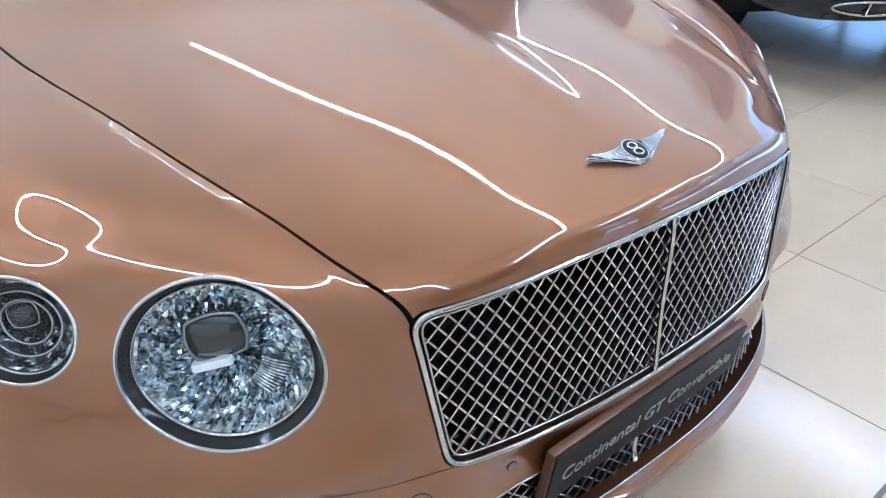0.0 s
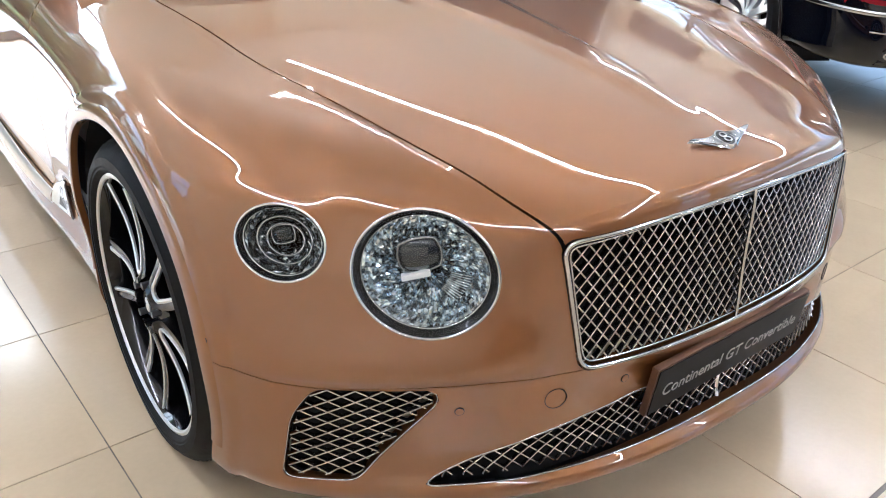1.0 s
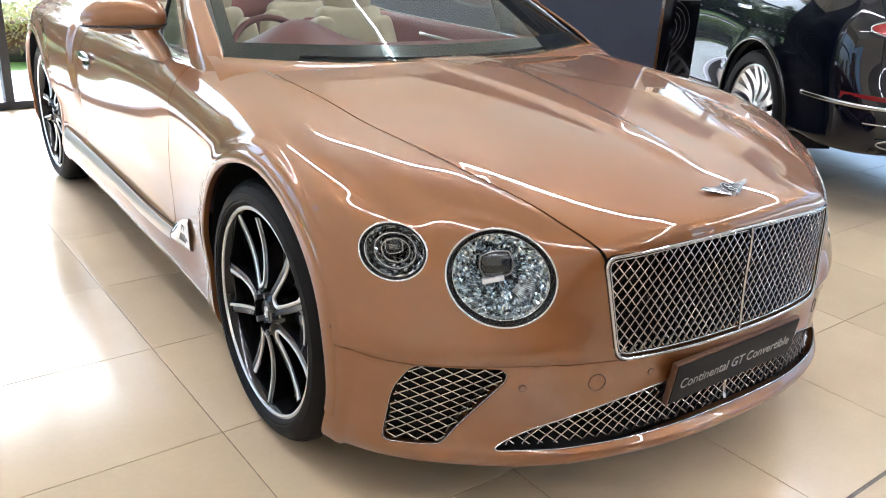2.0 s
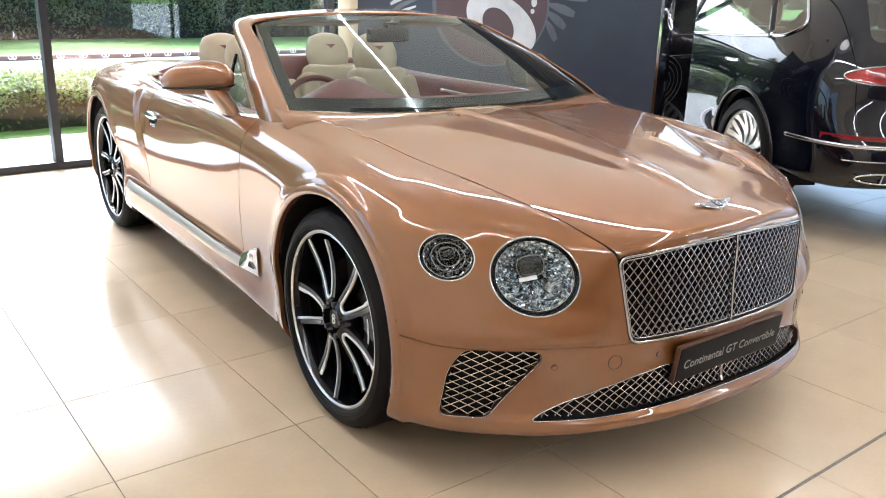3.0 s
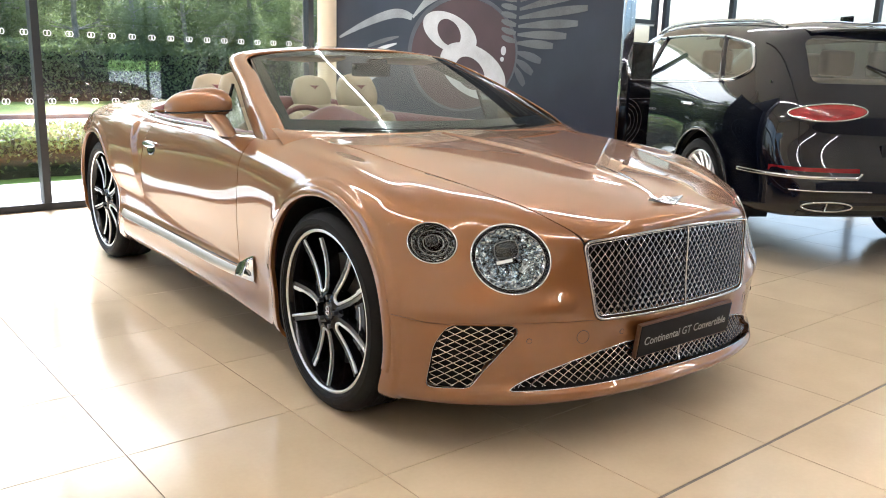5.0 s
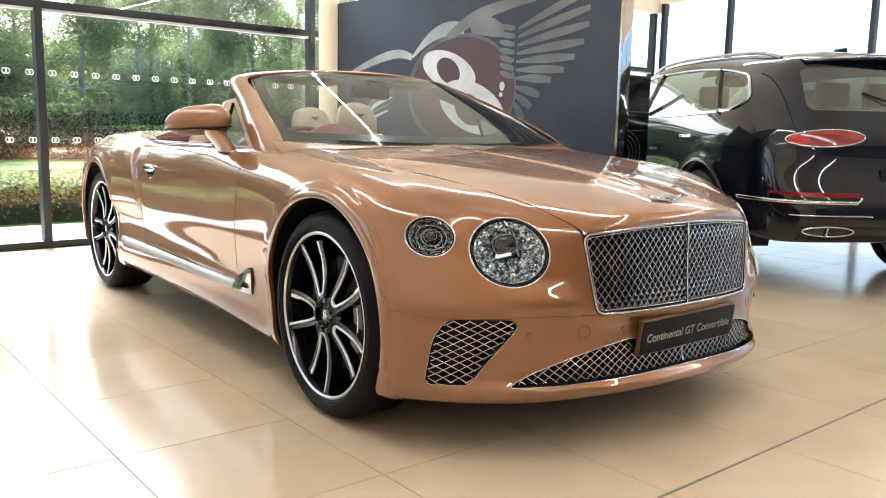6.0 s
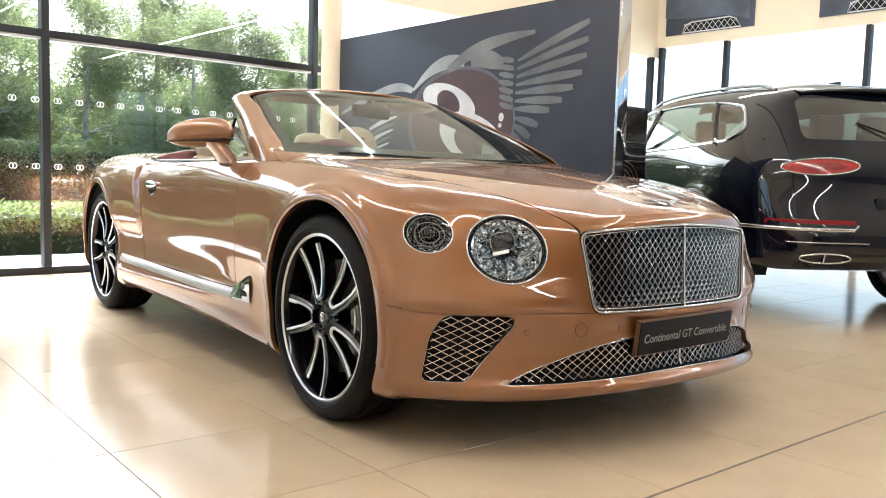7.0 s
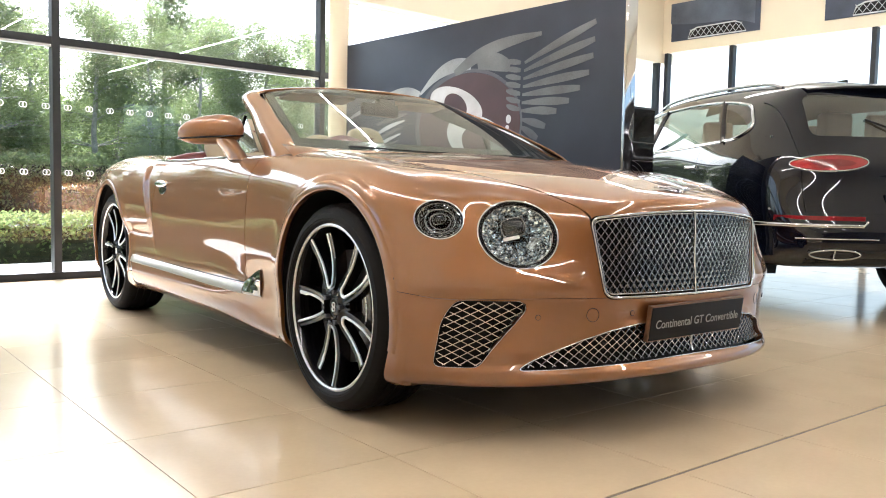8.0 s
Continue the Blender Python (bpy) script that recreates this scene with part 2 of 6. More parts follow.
    def panel(self, name, mat, parent, label="", depth=0.014, flip=False):
        """A sheet with a folded edge of that depth, as a mesh part."""
        v, faces = list(self.v), list(self.faces)
        edge = self.border()
        deep, lip = {}, {}
        for i, j in edge:
            for k in (i, j):
                if k not in deep:
                    lip[k] = len(v)
                    v.append(self.v[k] - self.n[k] * 0.0012)
                    deep[k] = len(v)
                    v.append(self.v[k] - self.n[k] * depth)
            faces.append((j, i, lip[i], lip[j]))
            faces.append((lip[j], lip[i], deep[i], deep[j]))
        if flip:
            faces = [f[::-1] for f in faces]
        return link_mesh(name, v, faces, mat, True, parent, label, sharp=40)


def rounded(points, r):
    """A level function of two coordinates: above zero outside a convex polygon with corners rounded by r."""
    P = np.array(points, float)
    if np.cross(P[1] - P[0], P[2] - P[1]) < 0:
        P = P[::-1]
    E = np.roll(P, -1, 0) - P
    N = np.stack([E[:, 1], -E[:, 0]], 1) / np.linalg.norm(E, axis=1)[:, None]

    def fn(a, b):
        q = np.stack([np.asarray(a), np.asarray(b)], -1)
        d = np.stack([(q - P[i]) @ N[i] for i in range(len(P))], -1) + r
        # smooth corners: distance outside the shrunken polygon
        inner = d.max(-1)
        pos = np.maximum(d, 0)
        out = np.sqrt((pos ** 2).sum(-1))
        return np.where(inner > 0, out, inner) - r
    return fn

# ---- the showroom ----
TURN = radians(5.0)
HALL = Matrix.Rotation(TURN, 4, 'Z')
XW0, XW1, YW0, YW1, ZC, HEAD = -4.9, 8.1, -11.0, 4.87, 3.7, 2.78


def setting(name, bm, mat, label, category, smooth=0):
    ob = part(name, bm, mat, None, "", smooth)
    ob.matrix_world = HALL
    return tagged(ob, label, category, "", "structure")


# floor bed and tiles
bm = bmesh.new()
box(bm, XW0 - 0.3, YW0 - 0.3, -0.12, XW1 + 0.3, YW1 + 0.12, -0.003)
floor = setting("floor", bm, GROUT, "beige porcelain tile floor with dark grout joints", "floor")

# walls: window wall ahead, window wall beside, two closed walls behind
bm = bmesh.new()
box(bm, XW0 - 0.3, YW1 - 0.06, HEAD, XW1 + 0.3, YW1 + 0.2, ZC)
wall_north = setting("wall_north", bm, WALL, "cream painted bulkhead over the glazing", "wall")
bm = bmesh.new()
box(bm, XW1, YW0, 2.92, XW1 + 0.25, YW1 - 0.061, ZC)
box(bm, XW1 + 0.001, YW0, 0, XW1 + 0.25, YW0 + 1.0, 2.919)
wall_east = setting("wall_east", bm, WALL, "cream painted bulkhead over side glazing", "wall")
bm = bmesh.new()
box(bm, XW0, YW0 - 0.25, 0, 5.92, YW0 - 0.001, ZC)
box(bm, 7.88, YW0 - 0.25, 0, XW1 + 0.25, YW0 - 0.001, ZC)
box(bm, 5.921, YW0 - 0.25, 3.06, 7.879, YW0 - 0.001, ZC)
wall_south = setting("wall_south", bm, GREYWALL, "warm grey painted wall", "wall")
bm = bmesh.new()
box(bm, XW0 - 0.25, YW0, HEAD, XW0, YW1 - 0.061, ZC)
box(bm, XW0 - 0.25, YW0, 0, XW0 - 0.001, 1.769, HEAD - 0.001)
wall_west = setting("wall_west", bm, WALL, "cream painted wall beside and over side glazing", "wall")
bm = bmesh.new()
box(bm, XW0 - 0.3, YW0 - 0.3, ZC, XW1 + 0.3, YW1 + 0.2, ZC + 0.2)
ceiling = setting("ceiling", bm, CEIL, "plain off-white ceiling", "ceiling")


def glazing(name, a, b, z1, posts, rails, along, label, wy=YW1):
    """A glazed wall from a to b along an axis, with posts and rails of dark aluminium and a pane in each field."""
    top = empty(name, HALL, label, "window", "", "structure")

    def bar(nm, a0, b0, z0, a1, b1, z2, mat=ALU):
        if along == "x":
            part(nm, boxed(a0, wy + b0, z0, a1, wy + b1, z2, 0.003), mat, top)
        else:
            part(nm, boxed(along + b0, a0, z0, along + b1, a1, z2, 0.003), mat, top)
    edges = [a, *posts, b]
    for p in edges:
        bar("post", p - 0.03, -0.05, 0.061, p + 0.03, 0.05, z1)
    bar("sill", a - 0.03, -0.06, 0.0, b + 0.03, 0.06, 0.06)
    for z in rails:
        for p, q in zip(edges, edges[1:]):
            bar("rail", p + 0.031, -0.045, z - 0.03, q - 0.031, 0.045, z + 0.03)
            bar("glazing_bead", p + 0.031, -0.03, z - 0.052, q - 0.031, 0.03, z - 0.0305, BEAD)
    zs = [0.06, *rails, z1]
    for p, q in zip(edges, edges[1:]):
        for z0, z2 in zip(zs, zs[1:]):
            if along == "x":
                pane = part("pane", boxed(p + 0.02, wy - 0.006, z0 + 0.02, q - 0.02, wy + 0.006, z2 - 0.02), PANE, top)
            else:
                pane = part("pane", boxed(along - 0.006, p + 0.02, z0 + 0.02, along + 0.006, q - 0.02, z2 - 0.02), PANE, top)
            pane.visible_shadow = False
    return top


window_1 = glazing("window_1", XW0 + 0.05, XW1 - 0.05, HEAD, [-3.1, -0.47, 2.10, 4.7, 7.2], [1.96], "x", "full-height glazing in dark aluminium frames")
window_2 = glazing("window_2", YW0 + 1.05, YW1 - 0.12, 2.92, [-7.5, -5.2, -3.0, -0.6, 1.8, 3.7], [], XW1 + 0.06, "tall side glazing in dark aluminium frames")
window_3 = glazing("window_3", 1.8, YW1 - 0.12, HEAD, [3.3], [1.96], XW0 - 0.06, "full-height side glazing in dark aluminium frames")
window_4 = glazing("window_4", 5.955, 7.845, 3.055, [7.1], [2.15], "x", "tall entrance glazing in dark aluminium frames", YW0 - 0.12)

# round column beside the mural panel
bm = bmesh.new()
bmesh.ops.create_cone(bm, cap_ends=True, segments=40, radius1=0.1, radius2=0.1, depth=ZC, matrix=Matrix.Translation((2.16, 4.62, ZC / 2)))
column = setting("column", bm, WALL, "round cream painted column beside the glazing", "column", 35)

# mural panel
mural = empty("mural_panel", HALL @ Matrix.Translation((2.19, 0, 0)), "charcoal display panel with a large winged emblem", "display panel")
part("board", boxed(0, 1.14, 0, 0.09, 4.5, 2.23, 0.004), MURAL, mural)

# ceiling lamp strips
for xl, y0, y1 in ((-2.0, -9.5, 3.6), (1.5, -9.5, 3.6), (5.0, -9.5, 3.6)):
    lampo = empty("ceiling_light", HALL @ Matrix.Translation((xl, 0, ZC - 0.05)), "slim white linear ceiling light, switched on", "ceiling light", "ceiling lights")
    part("housing", boxed(-0.04, y0, 0, 0.04, y1, 0.049), CEIL, lampo)
    part("diffuser", boxed(-0.0032, y0 + 0.01, -0.012, 0.0032, y1 - 0.01, -0.001), LAMP, lampo)

# ground outside
bm = bmesh.new()
box(bm, -300, -300, -0.4, 300, 300, -0.14)
ground = setting("ground", bm, GRASS, "sunlit mown lawn", "ground")

# mural art: plain shapes laid on the board, in its own plane
MWHITE = vary(material("pale_print", (0.50, 0.52, 0.55), 0.4), 4.0, 0.25, 0.05)
MPALE = vary(material("soft_pale_print", (0.27, 0.29, 0.31), 0.4), 3.0, 0.4, 0.05)
MDARK = vary(material("slate_print", (0.075, 0.082, 0.10), 0.35), 4.0, 0.3, 0.05)
MGREY = vary(material("grey_print", (0.11, 0.115, 0.123), 0.4), 2.5, 0.45, 0.05)
MRED = vary(material("maroon_print", (0.058, 0.028, 0.034), 0.4), 4.0, 0.2, 0.05)


def print_shape(name, outline, mat, lift, hole=None):
    """A thin flat piece on the mural: outline as (y, z) pairs."""
    bm = bmesh.new()
    ring = [bm.verts.new((-lift, y, z)) for y, z in outline]
    if hole is None:
        bm.faces.new(ring)
    else:
        other = [bm.verts.new((-lift, y, z)) for y, z in hole]
        for i in range(len(ring)):
            j = (i + 1) % len(ring)
            bm.faces.new((ring[i], ring[j], other[j], other[i]))
    r = bmesh.ops.extrude_face_region(bm, geom=bm.faces[:])
    for v in r["geom"]:
        if isinstance(v, bmesh.types.BMVert):
            v.co.x = -0.0006
    bmesh.ops.recalc_face_normals(bm, faces=bm.faces[:])
    return part(name, bm, mat, mural, "", 0)


def oval(cy, cz, ry, rz, n=48, turn=0.0, a0=0.0, a1=360.0):
    out = []
    for i in range(n):
        t = radians(a0 + (a1 - a0) * i / n)
        a, b = ry * math.cos(t), rz * math.sin(t)
        c, s = math.cos(turn), math.sin(turn)
        out.append((cy + a * c - b * s, cz + a * s + b * c))
    return out


# disc and ring
print_shape("emblem_ring", oval(2.76, 1.36, 0.66, 0.47, 64), MDARK, 0.002, oval(2.745, 1.352, 0.625, 0.445, 64))
print_shape("emblem_disc", oval(2.745, 1.352, 0.622, 0.442, 64), MRED, 0.0026)
# two stacked pale rings in the disc
print_shape("emblem_lobe", oval(2.885, 1.530, 0.345, 0.150, 48, 0.30), MWHITE, 0.0034, oval(2.885, 1.528, 0.155, 0.098, 48, 0.45))
print_shape("emblem_lobe", oval(2.60, 1.225, 0.40, 0.200, 48, 0.30), MWHITE, 0.0037, oval(2.62, 1.205, 0.185, 0.120, 48, 0.40))
# sweep of the wing's leading edge on both sides
def sweep(points, w0, w1, name, mat, lift):
    P = spline(np.arange(len(points)), points, np.linspace(0, len(points) - 1, 30))
    T = np.gradient(P, axis=0)
    T /= np.linalg.norm(T, axis=1, keepdims=True)
    N = np.stack([-T[:, 1], T[:, 0]], 1)
    w = np.linspace(w0, w1, 30)[:, None] * (0.35 + 0.65 * np.sin(np.linspace(0.15, math.pi - 0.25, 30)))[:, None]
    a, b = P + N * w / 2, P - N * w / 2
    print_shape(name, [tuple(p) for p in np.concatenate([a, b[::-1]])], mat, lift)


sweep([(3.36, 1.66), (3.15, 1.80), (2.92, 1.87), (2.70, 1.86)], 0.05, 0.16, "wing_edge", MPALE, 0.0022)
sweep([(2.90, 1.80), (2.60, 1.93), (2.25, 2.0), (1.92, 2.02)], 0.14, 0.06, "wing_edge", MGREY, 0.0024)
sweep([(2.62, 1.84), (2.45, 1.86), (2.25, 1.80)], 0.13, 0.16, "wing_edge", MGREY, 0.0021)
sweep([(4.46, 1.50), (4.05, 1.62), (3.62, 1.70), (3.37, 1.66)], 0.05, 0.10, "wing_edge", MPALE, 0.0022)
tips = [(1.40, 2.04), (1.405, 1.915), (1.415, 1.80), (1.45, 1.682), (1.53, 1.578), (1.63, 1.49), (1.75, 1.42), (1.86, 1.31), (1.94, 1.22), (2.02, 1.13)]
for i, (ty, tz) in enumerate(tips):
    ry, rz = 2.09 + 0.004 * i, 1.815 - 0.062 * i
    if i > 6:
        ry, rz = 2.10 + 0.01 * (i - 6), 1.43 - 0.055 * (i - 6)
    sweep([(ry, rz), ((ry + ty) / 2, (rz + tz) / 2 + 0.004), (ty, tz)], 0.045, 0.075, "feather", MGREY if i < 7 else MDARK, 0.003)
    if i < 7:
        sweep([(2.30 - 0.004 * i, 1.845 - 0.058 * i), (2.22, 1.835 - 0.060 * i), (2.13, 1.82 - 0.061 * i)], 0.04, 0.05, "feather", MGREY, 0.003)
for i in range(6):
    sweep([(3.55 + 0.03 * i, 1.50 - 0.06 * i), (3.75 + 0.05 * i, 1.47 - 0.075 * i), (4.0, 1.42 - 0.09 * i)], 0.03, 0.045, "feather", MWHITE if i % 2 else MGREY, 0.003)
print_shape("emblem_stud", oval(2.25, 1.385, 0.028, 0.035, 20), MWHITE, 0.003)
print_shape("emblem_stud", oval(2.262, 1.32, 0.02, 0.018, 20), MWHITE, 0.003)
part("edge_strip", boxed(-0.012, 1.118, 0, 0.102, 1.139, 2.23, 0.002), CHROME, mural, "polished metal edge strip")
part("edge_strip", boxed(-0.006, 4.501, 0, 0.096, 4.512, 2.23, 0.002), CHROME, mural)

# black gloss stand behind the panel
GREYLINE = material("grey_reflection_line", (0.16, 0.15, 0.14), 0.4)
stand = empty("info_stand", HALL, "slim freestanding gloss black display stand", "stand")
part("stand_board", boxed(2.30, 1.35, 0.012, 2.885, 1.40, 1.455, 0.004), BLACK, stand)
# thin grey lines laid on the board, drawn in as reflections of a car
for k in range(5):
    loop = []
    for t in np.linspace(-1.9, 1.5, 26):
        r = 0.30 - 0.045 * k + 0.04 * math.sin(2.3 * t + 0.6)
        loop.append((2.36 + max(-0.05, min(0.50, 0.10 + r * math.cos(t))), 1.3475, 0.86 + 0.75 * r * math.sin(t)))
    vs, fs = tube(loop, 0.0022, 5, flat=0.5)
    link_mesh("reflected_line", vs, fs, GREYLINE, True, stand)
for z in (1.06, 1.20):
    vs, fs = tube([(2.31, 1.3475, z), (2.875, 1.3475, z)], 0.002, 5, flat=0.5)
    link_mesh("reflected_line", vs, fs, GREYLINE, True, stand)
part("stand_cap", boxed(2.298, 1.348, 1.4555, 2.887, 1.402, 1.468, 0.002), ALU, stand)
part("stand_foot", boxed(2.35, 1.26, 0.0, 2.84, 1.49, 0.011, 0.002), ALU, stand)

# pictures on the bulkhead
PHOTO = vary(material("poster_print", (0.035, 0.045, 0.075), 0.35), 3.0, 0.5, 0.05)
PHOTO2 = vary(material("bumper_print", (0.085, 0.105, 0.15), 0.35), 2.0, 0.5, 0.05)
for y0, y1 in ((3.28, 5.0 - 0.35), (0.9, 2.4)):
    pic = empty("wall_picture", HALL @ Matrix.Translation((XW1, 0, 0)), "framed dark photograph of a car front", "picture")
    part("canvas", boxed(-0.03, y0, 3.07, -0.001, y1, 3.62, 0.003), PHOTO, pic)
    # printed bumper, intake with its bright frame and mesh
    yc = (y0 + y1) / 2
    lay = lambda y, z, k: Vector((-0.0302 - 0.001 * k, yc - y, z))
    V = [lay(y, 3.62 - 0.003, 1) for y in np.linspace(-0.70, 0.62, 16)] + [lay(y, 3.27 + 0.06 * ((y - 0.1) / 0.8) ** 2 * (1 if y < 0.1 else -4), 1) for y in np.linspace(0.62, -0.70, 16)]
    link_mesh("printed_bumper", V, [tuple(range(len(V)))], PHOTO2, False, pic)
    ring = [(-0.40, 3.085), (0.50, 3.085), (0.42, 3.20), (0.33, 3.235), (-0.26, 3.225), (-0.36, 3.19)]
    link_mesh("printed_gap", [lay(y, z, 2) for y, z in ring], [tuple(range(6))], DARK, False, pic)
    for k in range(9):
        for d in (-1, 1):
            y = -0.33 + k * 0.09
            vs, fs = tube([lay(y - 0.045 * d, 3.10, 3), lay(y + 0.045 * d, 3.21, 3)], 0.006, 5, flat=0.3)
            link_mesh("printed_wire", vs, fs, MWHITE, True, pic)
    vs, fs = tube([lay(y, z, 4) for y, z in ring], 0.012, 6, True, 0.3)
    link_mesh("printed_frame", vs, fs, MWHITE, True, pic)

# floor tiles
TILE_TURN = Matrix.Translation((-1.062, 0.038, 0)) @ Matrix.Rotation(radians(2.3), 4, 'Z')
tile_me = bpy.data.meshes.new("tile")
bm = boxed(-0.2985, -0.2985, -0.0028, 0.2985, 0.2985, 0.0, 0.0012)
bm.to_mesh(tile_me)
bm.free()
tile_me.materials.append(TILE)
inv = HALL.inverted()
far_v, far_f = [], []
for i in range(-12, 18):
    for j in range(-20, 9):
        m = TILE_TURN @ Matrix.Translation(((i + 0.5) * 0.6, (j + 0.5) * 0.6, 0))
        q = inv @ m.translation
        if not (XW0 < q.x < XW1 and YW0 < q.y < YW1 - 0.1):
            continue
        if j == -3:
            m = m @ Matrix.Translation((0, -0.0045, 0)) @ Matrix.Diagonal((1, 0.985, 1, 1))
        if -3.6 < m.translation.x < 4.2 and -2.7 < m.translation.y < 4.9:
            ob = new("tile", tile_me)
            ob.parent = floor
            ob.matrix_parent_inverse = inv
            ob.matrix_basis = m
        else:
            b = len(far_v)
            for v in tile_me.vertices:
                far_v.append(m @ v.co)
            for p in tile_me.polygons:
                far_f.append([b + k for k in p.vertices])
far = link_mesh("far_tiles", far_v, far_f, TILE, False, floor)
far.matrix_parent_inverse = inv
far["kind"] = "stuff"

# ---- the convertible ----
def car_net():
    P = (0, 0.86, 0.985)
    Q = (0, 2.7, 0.99)
    return [
        [(0, -.78, .198), (0, -.885, .225), (0, -.875, .30), (0, -.862, .45), (0, -.85, .60), (0, -.842, .745), (0, -.812, .79), (0, -.70, .83), (0, -.30, .905), (0, .25, .955), P],
        [(.23, -.76, .197), (.25, -.87, .224), (.24, -.86, .30), (.24, -.85, .45), (.24, -.835, .60), (.25, -.824, .742), (.245, -.795, .786), (.24, -.69, .825), (.22, -.32, .905), (.15, .2, .955), P],
        [(.46, -.70, .19), (.485, -.805, .217), (.46, -.805, .30), (.44, -.805, .45), (.445, -.79, .60), (.452, -.772, .715), (.455, -.748, .755), (.445, -.66, .80), (.42, -.33, .875), (.28, .15, .952), P],
        [(.66, -.58, .178), (.655, -.705, .208), (.63, -.71, .30), (.62, -.725, .44), (.63, -.695, .58), (.64, -.615, .76), (.635, -.562, .795), (.62, -.48, .835), (.55, -.25, .875), (.36, .12, .945), P],
        [(.80, -.44, .168), (.825, -.56, .20), (.835, -.575, .30), (.82, -.59, .44), (.825, -.555, .58), (.83, -.46, .76), (.812, -.415, .80), (.78, -.34, .85), (.66, -.15, .89), (.43, .15, .945), P],
        [(.86, -.34, .155), (.92, -.44, .20), (.935, -.45, .30), (.945, -.43, .44), (.94, -.40, .58), (.925, -.31, .76), (.90, -.275, .812), (.85, -.20, .87), (.71, -.02, .905), (.47, .25, .945), P],
        [(.88, -.2, .155), (.955, -.25, .20), (.965, -.24, .32), (.97, -.22, .46), (.97, -.2, .60), (.955, -.14, .77), (.93, -.11, .83), (.87, -.06, .89), (.74, .1, .92), (.5, .35, .95), P],
        [(.88, .12, .155), (.955, .1, .2), (.97, .1, .32), (.975, .1, .46), (.977, .1, .60), (.962, .12, .78), (.937, .13, .84), (.885, .16, .90), (.76, .28, .93), (.52, .48, .96), P],
        [(.86, .5, .155), (.93, .5, .2), (.93, .5, .32), (.944, .5, .46), (.948, .5, .60), (.945, .5, .78), (.93, .5, .845), (.885, .5, .905), (.78, .54, .935), (.52, .64, .97), (0, .88, .985)],
        [(.85, .95, .16), (.93, .95, .21), (.945, .95, .30), (.934, .95, .46), (.938, .95, .60), (.932, .95, .78), (.925, .95, .845), (.895, .95, .91), (.82, .95, .94), (.5, .95, .96), (0, .95, .97)],
        [(.85, 1.4, .165), (.935, 1.4, .215), (.95, 1.4, .31), (.934, 1.4, .46), (.938, 1.4, .60), (.933, 1.4, .76), (.928, 1.4, .83), (.905, 1.4, .90), (.83, 1.4, .935), (.5, 1.4, .94), (0, 1.4, .94)],
        [(.85, 1.95, .17), (.94, 1.95, .22), (.955, 1.95, .31), (.940, 1.95, .46), (.945, 1.95, .60), (.942, 1.95, .76), (.932, 1.95, .83), (.90, 1.95, .90), (.82, 1.95, .93), (.5, 1.95, .93), (0, 1.95, .93)],
        [(.86, 2.4, .17), (.95, 2.4, .22), (.965, 2.4, .32), (.955, 2.4, .46), (.965, 2.4, .60), (.968, 2.4, .77), (.945, 2.4, .865), (.90, 2.4, .93), (.80, 2.42, .955), (.5, 2.4, .94), (0, 2.4, .94)],
        [(.86, 2.85, .17), (.95, 2.85, .22), (.965, 2.85, .32), (.975, 2.85, .46), (.977, 2.85, .60), (.965, 2.85, .78), (.94, 2.84, .878), (.885, 2.82, .945), (.76, 2.8, .985), (.45, 2.75, .99), Q],
        [(.84, 3.3, .2), (.93, 3.3, .25), (.945, 3.3, .34), (.955, 3.3, .46), (.955, 3.3, .60), (.935, 3.28, .78), (.90, 3.25, .868), (.84, 3.2, .928), (.70, 3.1, .966), (.4, 2.95, .982), Q],
        [(.72, 3.6, .22), (.78, 3.72, .28), (.79, 3.74, .36), (.80, 3.74, .48), (.80, 3.72, .62), (.77, 3.66, .78), (.735, 3.61, .825), (.68, 3.52, .87), (.55, 3.35, .91), (.32, 3.05, .945), Q],
        [(.4, 3.72, .22), (.42, 3.88, .3), (.42, 3.9, .38), (.42, 3.9, .48), (.42, 3.86, .62), (.40, 3.80, .80), (.385, 3.74, .835), (.36, 3.66, .865), (.3, 3.45, .905), (.18, 3.1, .945), Q],
        [(0, 3.78, .22), (0, 3.92, .3), (0, 3.93, .38), (0, 3.93, .48), (0, 3.90, .62), (0, 3.84, .80), (0, 3.78, .835), (0, 3.7, .865), (0, 3.48, .905), (0, 3.12, .945), Q],
    ]


ARCH_R, WHEEL_R, AXLE = 0.415, 0.374, 2.851


def ease(a, b, t):
    u = np.clip((t - a) / (b - a), 0, 1)
    return u * u * (3 - 2 * u)


def spine(y):
    """Half width of the raised middle of the bonnet."""
    return np.interp(y, [-0.72, -0.67, -0.35, -0.1, 0.2, 0.5], [0.0, 0.016, 0.052, 0.075, 0.108, 0.14])


def crown(x, y):
    """Height of the bonnet's even crown."""
    u = np.sqrt(np.clip(np.atleast_1d(y), -0.81, 0.86) + 0.88)
    mid = spline([0.265, 0.424, 0.762, 1.063, 1.319], [0.785, 0.832, 0.905, 0.957, 0.985], u)
    fall = 0.03 + 0.253 * np.clip((1.32 - u) / 1.036, 0, 1.1) ** 2.05
    return mid - fall * np.atleast_1d(x) ** 2


def crowned(net):
    """The bonnet's inner lines laid on one even crown."""
    for st in net[:9]:
        for j in (7, 8, 9):
            x, y, _ = st[j]
            if j == 7 and x > 0.46:
                continue
            st[j] = (x, y, float(crown(x, y)[0]))
    return net


